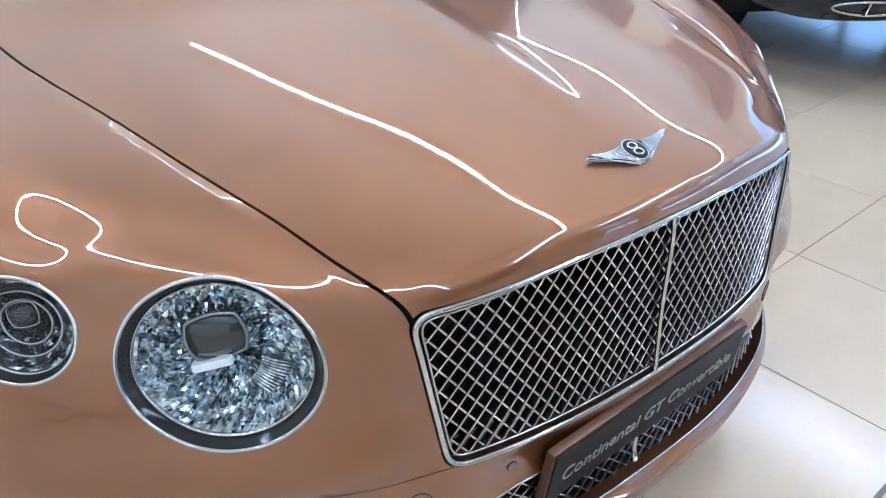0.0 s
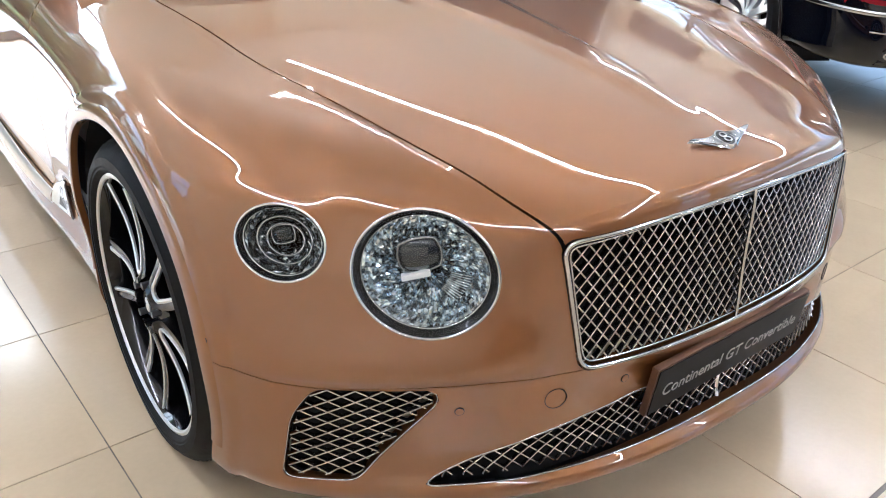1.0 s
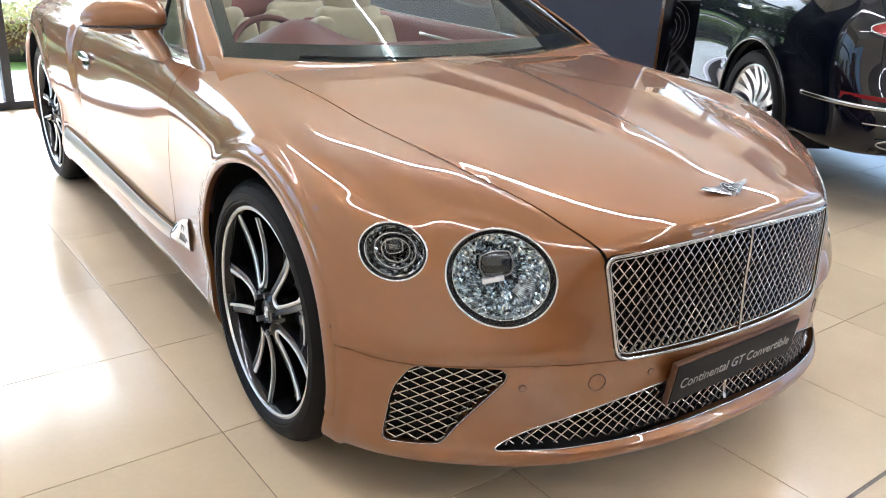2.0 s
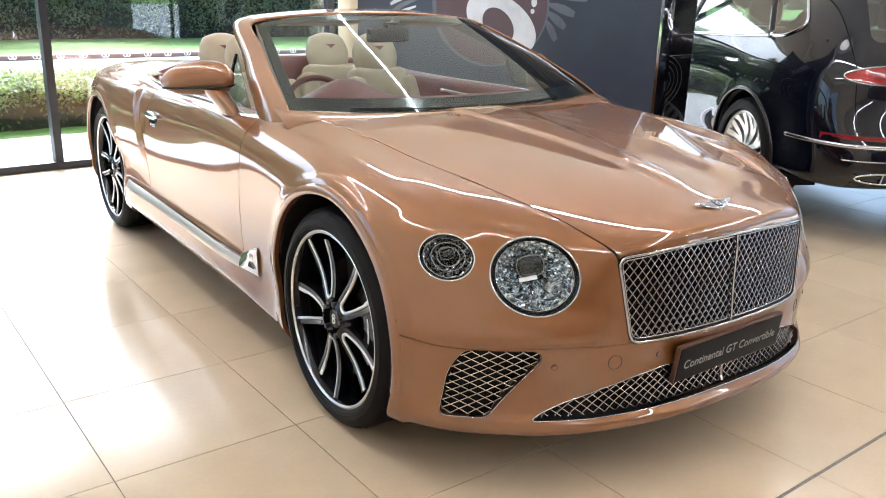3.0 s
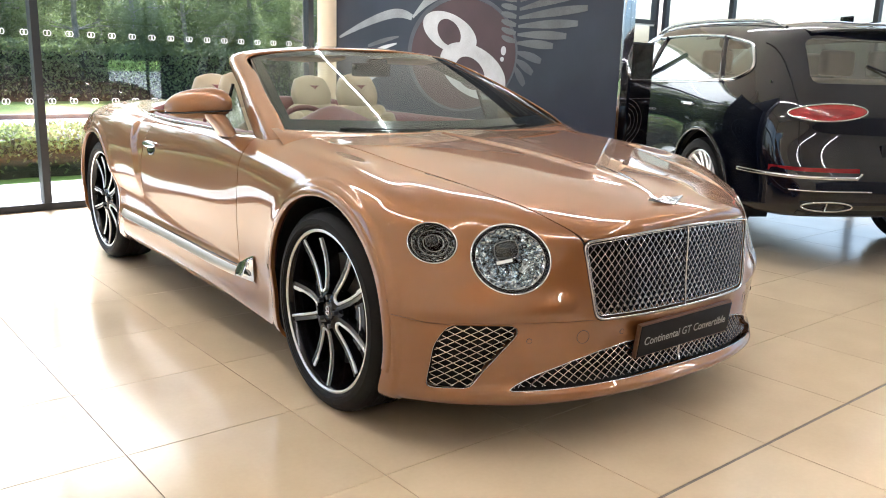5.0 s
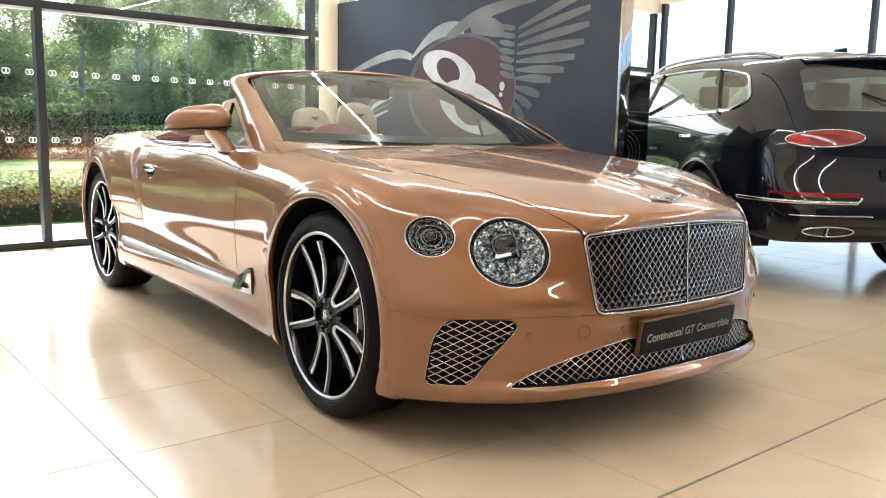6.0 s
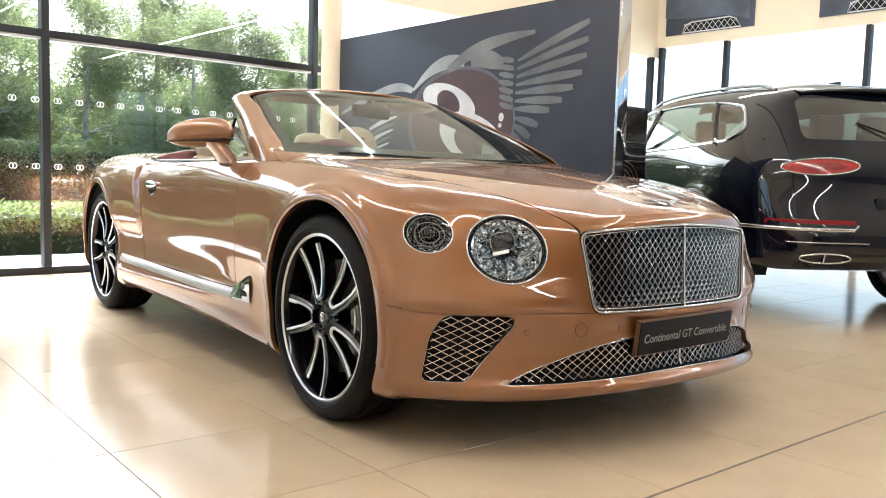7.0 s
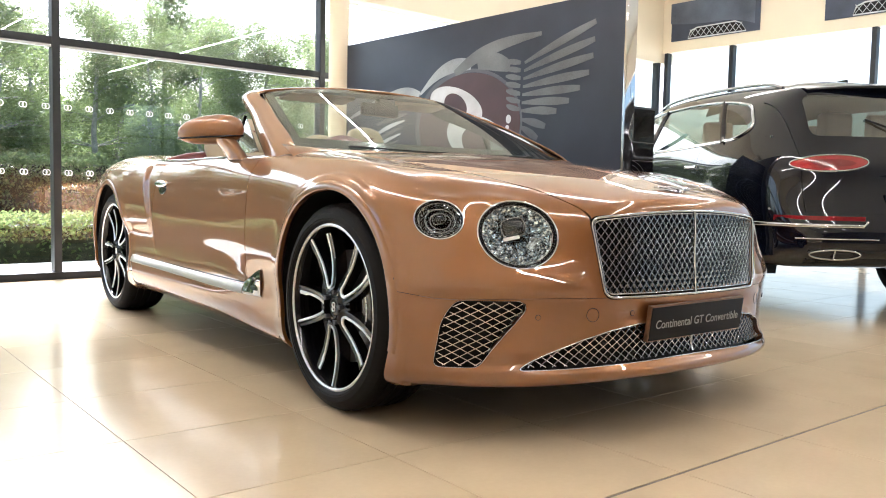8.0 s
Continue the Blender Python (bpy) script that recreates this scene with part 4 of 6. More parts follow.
def wheel(s, y, brand):
    o = new("wheel")
    o.parent = car
    o.location = (s * 0.826, y, WHEEL_R)
    vs, fs = tyre_mesh()
    link_mesh("tyre", [(s * v[0], v[1], v[2]) for v in vs], [f[::-1] for f in fs] if s < 0 else fs, RUBBER, True, o, "low-profile black tyre", sharp=30)
    V, Fc = [], []
    for side in (-1, 1):
        for k in range(84):
            for a in (0.0, 0.62):
                t = 2 * math.pi * (k + a + (0.5 if side > 0 else 0)) / 84
                for r, h in ((0.3555, 0.118), (0.3672, 0.1055), (0.3735, 0.092), (0.3765, 0.068)):
                    V.append((side * h, r * math.cos(t), r * math.sin(t)))
            b = len(V) - 8
            for j in range(3):
                q = (b + j, b + j + 1, b + j + 5, b + j + 4)
                Fc.append(q if side > 0 else q[::-1])
    tagged(link_mesh("tread_blocks", V, Fc, RUBBER, False, o), kind="stuff")
    F = 0.104
    K = 1.058
    prof = [(0.283, F + 0.012), (0.276, F + 0.014), (0.272, F + 0.004), (0.266, F - 0.02), (0.262, -0.09), (0.284, -0.11), (0.284, F + 0.01)]
    vs, fs = revolve(prof, 96)
    link_mesh("rim", [(s * v[0], v[1] * K, v[2] * K) for v in vs], fs, BLACK, True, o, "gloss black alloy rim", sharp=35)
    vs, fs = revolve([(0.2845, F + 0.012), (0.2855, F + 0.016), (0.2795, F + 0.0185), (0.2750, F + 0.0155), (0.2745, F + 0.012)], 96)
    link_mesh("rim_edge", [(s * v[0], v[1] * K, v[2] * K) for v in vs], fs, RIMEDGE, True, o, "bright machined rim edge", sharp=35)

    def at(r, a, h):
        return Vector((s * h, -r * math.cos(a) if s < 0 else r * math.cos(a), r * math.sin(a)))

    def face(r):
        return F + 0.006 - 0.020 * math.sin(min(1, max(0, (0.28 - r) / 0.23)) * math.pi) * 0.8 + (0.008 if r < 0.06 else 0)

    def ribbon(path, inner, outer, lift, drop, mat, name):
        """A band along a path in the wheel's face, from inner to outer beside it."""
        V, Fc = [], []
        P = [Vector(p) for p in path]
        for i, p in enumerate(P):
            d = (P[min(i + 1, len(P) - 1)] - P[max(i - 1, 0)]).normalized()
            side = Vector((-d.y, d.x))
            i0, i1 = inner(i / (len(P) - 1)), outer(i / (len(P) - 1))
            for w, h in ((i0, -drop), (i0, 0.0), ((i0 + i1) / 2, 0.0012), (i1, -0.001), (i1, -drop)):
                q = p + side * w
                r = min(q.length, 0.2765)
                V.append(at(r, math.atan2(q.y, q.x), face(r) + lift + h))
        for i in range(len(P) - 1):
            for c2 in range(4):
                Fc.append((i * 5 + c2, i * 5 + c2 + 1, i * 5 + 6 + c2, i * 5 + 5 + c2))
        Fc += [(0, 1, 2, 3, 4), tuple(range(len(V) - 5, len(V)))]
        link_mesh(name, [(v.x, v.y * K, v.z * K) for v in V], Fc, mat, True, o, sharp=35)

    for k in range(5):
        mid = radians(-30 + 72 * k)
        # a loop: up one arm from the rim, round the bend by the hub, out along the other
        loop = []
        for i in range(14):
            q = i / 13
            loop.append((0.275 + (0.088 - 0.275) * q, 0.023 + 0.040 * (1 - q) ** 0.85))
        for i in range(1, 12):
            t = math.pi * i / 12
            loop.append((0.088 - 0.022 * math.sin(t), 0.023 * math.cos(t)))
        for i in range(14):
            q = i / 13
            loop.append((0.088 + (0.246 - 0.088) * q, -0.023 - 0.034 * q ** 0.85))
        ca, sa = math.cos(mid), math.sin(mid)
        path = [(x * ca - y * sa, x * sa + y * ca) for x, y in loop]
        wide = lambda q: 0.0086 + 0.001 * math.exp(-((q - 0.5) / 0.12) ** 2) + (0.004 if q > 0.9 else 0)
        ribbon(path, lambda q: 0.0, wide, 0.001, 0.006, RIMEDGE, "bright_edge")
        ribbon(path, lambda q: -0.017, lambda q: 0.001, -0.002, 0.045, BLACK, "spoke")
        # wheel bolts
        p = at(0.057, mid + radians(36), face(0.05) - 0.012)
        bm = bmesh.new()
        bmesh.ops.create_cone(bm, cap_ends=True, segments=6, radius1=0.009, radius2=0.008, depth=0.02, matrix=Matrix.Translation(p) @ Matrix.Rotation(radians(90), 4, 'Y'))
        part("wheel_bolt", bm, GUNMETAL, o)
    vs, fs = revolve([(0.0, F - 0.001), (0.022, F), (0.031, F - 0.003), (0.034, F - 0.008), (0.055, F - 0.016), (0.078, F - 0.02), (0.08, F - 0.05), (0.0, F - 0.05)], 48)
    hub = link_mesh("hub", [(s * v[0], v[1], v[2]) for v in vs], fs, BLACK, True, o, sharp=30)
    vs, fs = revolve([(0.029, F - 0.0025), (0.031, F + 0.0005), (0.034, F - 0.002), (0.0345, F - 0.007)], 48)
    link_mesh("cap_ring", [(s * v[0], v[1], v[2]) for v in vs], fs, BLACK, True, hub)
    for dz in (-0.008, 0.008):
        ring = [Vector((s * (F + 0.0015), 0.009 * math.cos(t), dz + 0.0075 * math.sin(t))) for t in np.linspace(0, 2 * math.pi, 20)[:-1]]
        vs, fs = tube(ring, 0.0028, 6, True)
        link_mesh("cap_mark", vs, fs, RIMEDGE, True, hub)
    # brake disc and caliper
    vs, fs = revolve([(0.06, 0.02), (0.10, 0.03), (0.115, 0.03), (0.115, 0.045), (0.205, 0.045), (0.205, 0.012), (0.115, 0.012)], 72)
    link_mesh("brake_disc", [(s * v[0], v[1], v[2]) for v in vs], fs, GUNMETAL, True, o, "steel brake disc", sharp=30)
    V, Fc = [], []
    for i in range(13):
        a = radians(-32 + 64 * i / 12)
        for r, h in ((0.135, 0.062), (0.15, 0.074), (0.205, 0.074), (0.22, 0.055), (0.22, 0.0), (0.135, 0.0)):
            V.append(at(r, a, h))
    for i in range(12):
        for c2 in range(6):
            e = (c2 + 1) % 6
            Fc.append((i * 6 + c2, i * 6 + e, i * 6 + 6 + e, i * 6 + 6 + c2))
    Fc += [tuple(range(6)), tuple(range(72, 78))]
    cal = link_mesh("brake_caliper", V, Fc, BLACK, True, o, "gloss black brake caliper", sharp=35)
    for i in range(5):
        a = radians(-14 + 7 * i)
        bm = bmesh.new()
        q = at(0.178, a, 0.0752)
        box(bm, -0.001, -0.003, -0.010, 0.001, 0.003, 0.010, 0, Matrix.Translation(q) @ Matrix.Rotation(-s * a * -1, 4, 'X'))
        part("letter_bar", bm, WHITE, cal)


for sgn in (-1, 1):
    wheel(sgn, 0.0, True)
    wheel(sgn, AXLE, True)

# ---- windscreen and its frame ----
SCR_IN = [(.815, .55, .925), (.798, .60, .985), (.745, .885, 1.115), (.69, 1.11, 1.205), (.628, 1.305, 1.275), (.50, 1.275, 1.298), (.25, 1.235, 1.318), (0, 1.22, 1.324)]
SCR_OUT = [(.852, .74, .90), (.842, .80, .945), (.792, 1.01, 1.052), (.735, 1.22, 1.157), (.64, 1.51, 1.270), (.52, 1.50, 1.303), (.25, 1.44, 1.328), (0, 1.42, 1.334)]


def screen_frame():
    net = []
    for a, b in zip(SCR_IN, SCR_OUT):
        a, b = np.array(a), np.array(b)
        mid = (a + b) / 2 + np.array([0.018 if a[0] > 0.55 else 0.004, 0, 0.012])
        q1 = a * 0.75 + b * 0.25 + np.array([0.010 if a[0] > 0.55 else 0.002, 0, 0.010])
        low = np.array([-0.045 if a[0] > 0.55 else 0, -0.0, -0.028])
        net.append([a + np.array([0, 0, -0.004]), a + np.array([0.002, 0, 0.004]), q1, mid, b, b + low * 0.5 + np.array([0, 0.004, -0.006]), (a + b) / 2 + low, a + low * 0.6])
    net = np.array(net)
    full = np.concatenate([net * np.array([-1, 1, 1]), net[-2::-1]])
    return Skin.net(full, 10, 6, mirror=False)


fr = screen_frame()
nl = 7 * 6 + 1
outer = [f for f in fr.faces if min(i % nl for i in f) < 25]
lining = [f for f in fr.faces if min(i % nl for i in f) >= 25]
for nm, fc, mt, lb in (("windscreen_frame", outer, PAINT, "copper painted windscreen frame"), ("frame_lining", lining, DARK, "dark inner pillar lining")):
    sk = Skin(fr.v, fr.n, fc).tidy()
    link_mesh(nm, sk.v, sk.faces, mt, True, car, lb, sharp=50)


def screen_skin():
    net = []
    for i in range(17):
        u = -1 + 2 * i / 16
        w = abs(u) ** 7
        b = np.array([0.788 * u, 0.455 + 0.155 * u * u, 0.962 + 0.022 * u * u])
        t = np.array([0.619 * u, 1.222 + 0.035 * u * u + 0.050 * w, 1.320 - 0.038 * abs(u) ** 3 - 0.010 * w])
        lift = (1 - 0.75 * w)
        net.append([b, b * 0.75 + t * 0.25 + np.array([0.002 * u, -0.004, 0.006]) * lift, (b + t) / 2 + np.array([0.004 * u, -0.006, 0.008]) * lift, b * 0.25 + t * 0.75 + np.array([0, -0.004, 0.006]) * lift, t])
    return Skin.net(np.array(net), 5, 8, mirror=False)


sc = screen_skin()
glass_ob = link_mesh("windscreen", sc.v, sc.faces, SCREEN, True, car, "clear windscreen with a black border")
glass_ob.visible_shadow = False
# body-coloured scuttle between the bonnet and the foot of the glass
V = []
for u in np.linspace(-1.065, 1.065, 61):
    p = Vector((0.790 * u, 0.457 + 0.155 * u * u, 0.960 + 0.022 * u * u))
    q = deck(0.80 * u, p.y - 0.035 - 0.09 * u * u, 0.001)[0]
    V += [p + Vector((0, 0.012, 0.0)), p, p.lerp(q, 0.5) + Vector((0, 0, 0.004)), q, q + Vector((0, -0.01, -0.006))]
F2 = [(i * 5 + j, i * 5 + 5 + j, i * 5 + 6 + j, i * 5 + 1 + j) for i in range(60) for j in range(4)]
link_mesh("scuttle", V, F2, PAINT, True, car)
# black border band
rows_n, cols_n = 4 * 8 + 1, 16 * 5 + 1
border = [f for f in sc.faces if min(i // rows_n for i in f) < 2 or max(i // rows_n for i in f) > cols_n - 3 or min(i % rows_n for i in f) < 4 or max(i % rows_n for i in f) > rows_n - 3]
edge = Skin(sc.v - sc.n * 0.004 * np.sign(sc.n[:, 2:3]), sc.n, border).tidy()
link_mesh("screen_border", edge.v, edge.faces, BLACK, True, glass_ob)
# black seal between the glass and each pillar
for s in (-1, 1):
    col = sc.v[:rows_n] if s < 0 else sc.v[-rows_n:]
    pil = spline(np.arange(4), np.array(SCR_IN[1:5]), np.linspace(0, 3, rows_n)) * np.array([s, 1, 1])
    V = [p for a, b in zip(col, pil) for p in (a + np.array([0, 0, -0.003]), (a + b) / 2 + np.array([s * 0.006, 0, 0.0]), b + np.array([0, 0.004, -0.004]))]
    F2 = [(i * 3 + j, i * 3 + j + 1, i * 3 + 4 + j, i * 3 + 3 + j) for i in range(rows_n - 1) for j in range(2)]
    link_mesh("screen_seal", V, F2, BLACK, True, glass_ob)
# mirror pod behind the screen
bm = boxed(-0.05, -0.02, -0.03, 0.05, 0.03, 0.03, 0.015, m=Matrix.Translation((0.0, 1.14, 1.252)))
part("sensor_pod", bm, BLACK, glass_ob)
bm = boxed(-0.12, -0.02, -0.035, 0.12, 0.02, 0.035, 0.018, m=Matrix.Translation((0.0, 1.20, 1.225)) @ Matrix.Rotation(radians(8), 4, 'Z'))
part("rear_view_mirror", bm, BLACK, car)
# sun visors
for s in (-1, 1):
    bm = boxed(-0.19, -0.07, -0.009, 0.19, 0.07, 0.009, 0.008, m=Matrix.Translation((s * 0.30, 1.34, 1.275)) @ Matrix.Rotation(radians(-8), 4, 'X'))
    part("sun_visor", bm, CREAM, car)
# wipers
for x0, x1 in ((-0.56, 0.0), (0.02, 0.50)):
    pts = []
    for i in range(9):
        x = x0 + (x1 - x0) * i / 8
        pts.append((x, 0.474 + 0.155 * (x / 0.79) ** 2, 0.974 + 0.022 * (x / 0.79) ** 2))
    vs, fs = tube(pts, 0.004, 6)
    link_mesh("wiper", vs, fs, DARK, True, car)
# quarter lights
SIDEGLASS = glass("side_glass", (0.80, 0.88, 0.86), 0.85, 0.0, 2.0)
for s in (-1, 1):
    p = [Vector((s * 0.842, 0.87, 0.955)), Vector((s * 0.796, 1.05, 1.05)), Vector((s * 0.745, 1.24, 1.145)), Vector((s * 0.815, 1.215, 0.955))]
    vs = p + [q + Vector((-s * 0.006, 0, 0)) for q in p]
    q = link_mesh("quarter_light", vs, [(0, 1, 2, 3), (7, 6, 5, 4), (0, 4, 5, 1), (1, 5, 6, 2), (2, 6, 7, 3), (3, 7, 4, 0)], SIDEGLASS, False, car)
    vs, fs = tube([p[2], p[3]], 0.008, 8)
    link_mesh("quarter_bar", vs, fs, BLACK, True, q)
    vs, fs = tube([(s * 0.850, 0.90, 0.932), (s * 0.845, 1.3, 0.938), (s * 0.842, 1.8, 0.935), (s * 0.83, 2.25, 0.94), (s * 0.79, 2.5, 0.955)], 0.0075, 8, flat=0.6)
    link_mesh("waist_trim", vs, fs, CHROME, True, car, "chrome waist moulding")

# ---- door mirrors ----
for s in (-1, 1):
    back = 0.0 if s < 0 else 0.05
    bm = bmesh.new()
    bmesh.ops.create_uvsphere(bm, u_segments=40, v_segments=24, radius=1)
    for v in bm.verts:
        a, b, c = v.co
        xx = 0.128 * a
        fat = 1.0 - 0.30 * max(a + 0.2, 0) ** 1.6 / 1.34
        yy = 0.07 * (b if b < 0 else b * 0.55) * fat
        blunt = math.sqrt(max(1 - a ** 4, 0) / max(1 - a * a, 1e-6))
        yy *= blunt
        zz = (0.072 * c if c > 0 else 0.066 * c) * fat * blunt + 0.006 * (1 - a * a) - 0.012 * a
        v.co = Vector((s * (0.962 + xx), 1.130 + back + yy + 0.075 * a, 1.050 + zz))
    mir = part("door_mirror", bm, PAINT, car, "copper door mirror with a black lower edge", 60)
    # lower black band and stalk
    loop = [Vector((s * (0.962 + 0.127 * math.cos(t)), 1.130 + back + 0.075 * math.cos(t) + (0.073 if math.sin(t) < 0 else 0.038) * math.sin(t) * (1 - 0.28 * max(math.cos(t), 0) ** 2), 1.026 - 0.010 * math.cos(t))) for t in np.linspace(0, 2 * math.pi, 40)[:-1]]
    vs, fs = tube(soften(np.array(loop), 2), 0.0045, 8, True)
    link_mesh("mirror_trim", vs, fs, BLACK, True, mir)
    net = []
    for i in range(5):
        q = i / 4
        cx, cy, cz = s * (0.872 + 0.035 * q ** 1.5), 1.02 + 0.075 * q + back, 0.922 + 0.095 * q
        wd, hd = 0.088 - 0.026 * q, 0.036 + 0.016 * q
        net.append([(cx + hd * math.cos(t), cy + wd * math.sin(t), cz) for t in np.linspace(0, 2 * math.pi, 17)[:-1]])
    V = [p for r in net for p in r]
    F2 = [(i * 16 + j, i * 16 + (j + 1) % 16, i * 16 + 16 + (j + 1) % 16, i * 16 + 16 + j) for i in range(4) for j in range(16)]
    link_mesh("mirror_stalk", V, F2, PAINT, True, mir)
    vs, fs = revolve([(0.0, 0), (0.052, 0), (0.056, 0.004)], 32, "y")
    V = [(s * 0.955 + v[0] * 1.9 * s, 1.172 + back + v[0] * 1.1 + v[1], 1.045 + v[2] * 0.85) for v in vs]
    link_mesh("mirror_glass", V, fs, CHROME, True, mir)

# ---- outer fittings ----
for s in (-1, 1):
    # door handle: dark recess under a rounded chrome pull
    p, n = flank(1.90, 0.795, s)
    M = Matrix.Translation(p) @ Vector((s, 0, 0)).rotation_difference(n).to_matrix().to_4x4()
    bm = bmesh.new()
    bmesh.ops.create_uvsphere(bm, u_segments=24, v_segments=12, radius=1)
    for v in bm.verts:
        v.co = M @ Vector((v.co.x * 0.006, v.co.y * 0.060, v.co.z * 0.034 - 0.014))
    handle = part("door_handle", bm, BLACK, car, "chrome pull handle over a dark recess", 60)
    bm = bmesh.new()
    bmesh.ops.create_uvsphere(bm, u_segments=28, v_segments=14, radius=1)
    for v in bm.verts:
        a, b, c = v.co
        v.co = M @ Vector((s * (0.014 + 0.013 * s * a * (1 - 0.3 * b * b)), 0.098 * b, 0.020 * c * (1 - 0.35 * b * b) + 0.010))
    part("handle_bar", bm, CHROME, handle, "", 60)
    # wing vent: chrome wedge at the end of the sill ledge
    V, F2 = [], []
    for q in np.linspace(0, 1, 6):
        y = 0.615 + 0.155 * q
        zt, zb = 0.455 - 0.060 * q ** 1.3, 0.338
        for z, o in ((zb, 0.001), (zb + 0.01, 0.006), (zt - 0.01, 0.006), (zt, 0.001)):
            V.append(flank(y, z, s, o + 0.002 * (1 - q))[0])
    for i in range(5):
        for j in range(3):
            F2.append((i * 4 + j, i * 4 + j + 1, i * 4 + 5 + j, i * 4 + 4 + j))
    F2 += [(3, 2, 1, 0), (20, 21, 22, 23)]
    wv = link_mesh("wing_vent", V, F2, CHROME, True, car, "chrome wing vent", sharp=30)
    for k, zz in enumerate((0.372, 0.405)):
        V = [flank(0.640 + dy, zz + dz, s, 0.0095)[0] for dy, dz in ((0, -0.011), (0.055, -0.011), (0.055, 0.011), (0, 0.011))]
        link_mesh("vent_slot", V, [(0, 1, 2, 3)], BLACK, False, wv)
    # sill ledge strip
    V, F2 = [], []
    ys = np.linspace(0.775, 2.37, 40)
    for y in ys:
        c0 = 0.352 + 0.014 * (y - 0.77) / 1.5
        for dz, o in ((-0.016, 0.001), (-0.014, 0.005), (0.006, 0.0055), (0.022, 0.003), (0.024, -0.002)):
            V.append(flank(y, c0 + dz, s, o)[0])
    for i in range(len(ys) - 1):
        for j in range(4):
            F2.append((i * 5 + j, i * 5 + j + 1, i * 5 + 6 + j, i * 5 + 5 + j))
    link_mesh("sill_strip", V, F2, SILL, True, car, "slim bright sill moulding", sharp=50)
    # parking sensors
    for (x, z) in ((0.610, 0.411), (0.289, 0.416)):
        p, n = nose(s * x, z)
        R = n.to_track_quat("Z", "Y").to_matrix().to_4x4()
        for r0, mt, nm in ((0.0095, DARK, "sensor_ring"), (0.0080, PAINT, "sensor")):
            bm = bmesh.new()
            bmesh.ops.create_cone(bm, cap_ends=True, segments=24, radius1=r0, radius2=r0 * 0.96, depth=0.003 if mt is DARK else 0.0042, matrix=Matrix.Translation(p) @ R)
            part(nm, bm, mt, car)
    p, n = flank(-0.412, 0.516, s)
    R = n.to_track_quat("Z", "Y").to_matrix().to_4x4()
    for r0, mt, nm, d in ((0.0120, DARK, "sensor_ring", 0.003), (0.0098, PAINT, "sensor", 0.0042)):
        bm = bmesh.new()
        bmesh.ops.create_cone(bm, cap_ends=True, segments=24, radius1=r0, radius2=r0 * 0.96, depth=d, matrix=Matrix.Translation(p) @ R)
        part(nm, bm, mt, car)
    # round towing-eye / washer cover: a hairline ring
    p, n = nose(s * 0.445, 0.417)
    R = n.to_track_quat("Z", "Y").to_matrix().to_4x4()
    loop = [Matrix.Translation(p) @ R @ Vector((0.0215 * math.cos(t), 0.0215 * math.sin(t), 0.0002)) for t in np.linspace(0, 2 * math.pi, 41)[:-1]]
    vs, fs = tube(loop, 0.0008, 6, True)
    link_mesh("cover_ring", vs, fs, DARK, True, car)

# winged badge on the bonnet
bp, bn = deck(0, -0.752, 0.003)
R = Matrix((Vector((1, 0, 0, 0)), Vector((0, *list((bn.cross(Vector((1, 0, 0)))).normalized())[1:], 0)), Vector((*bn, 0)), Vector((0, 0, 0, 1)))).transposed()
BM = Matrix.Translation(bp) @ R
bm = bmesh.new()
bmesh.ops.create_cone(bm, cap_ends=True, segments=32, radius1=0.0235, radius2=0.021, depth=0.011, matrix=BM @ Matrix.Diagonal((1, 1.15, 1, 1)))
badge = part("bonnet_badge", bm, CHROME, car, "chrome winged badge", 30)
bm = bmesh.new()
bmesh.ops.create_cone(bm, cap_ends=True, segments=32, radius1=0.0185, radius2=0.018, depth=0.0125, matrix=BM @ Matrix.Diagonal((1, 1.15, 1, 1)))
part("badge_centre", bm, BLACK, badge, "", 30)
for dy in (-0.0055, 0.0055):
    loop = [BM @ Vector((0.0085 * math.cos(t), dy * 1.3 + 0.0064 * math.sin(t), 0.0066)) for t in np.linspace(0, 2 * math.pi, 18)[:-1]]
    vs, fs = tube(loop, 0.0021, 6, True)
    link_mesh("badge_mark", vs, fs, CHROME, True, badge)
for s in (-1, 1):
    def wing_at(u, w, lift):
        """A place on the wing: u from centre to tip, w from its trailing to its front edge."""
        x = s * (0.012 + 0.084 * u)
        top = 0.0205 - 0.006 * math.sin(math.pi * min(1, u * 1.3)) - 0.004 * u
        low = -0.026 + 0.042 * u ** 0.85
        q = BM @ Vector((x, top + (low - top) * w, 0))
        return deck(q.x, q.y, lift)[0]
    V, F2 = [], []
    nu, nw = 12, 6
    for i in range(nu + 1):
        for j in range(nw + 1):
            rim = 1 if 0 < j < nw and i < nu else 0
            V.append(wing_at(i / nu, j / nw, 0.002 + 0.0055 * rim + 0.004 * (i / nu)))
    for i in range(nu):
        for j in range(nw):
            F2.append((i * (nw + 1) + j, i * (nw + 1) + j + 1, (i + 1) * (nw + 1) + j + 1, (i + 1) * (nw + 1) + j))
    wing = link_mesh("badge_wing", V, F2, CHROME, True, badge)
    for k in range(9):
        w = 0.06 + 0.88 * k / 8
        vs, fs = tube([wing_at(0.06 + (0.90 - 0.25 * w) * i / 7, w, 0.0078 + 0.004 * (0.06 + (0.90 - 0.25 * w) * i / 7)) for i in range(8)], 0.0010, 5)
        link_mesh("feather", vs, fs, SATIN, True, wing)

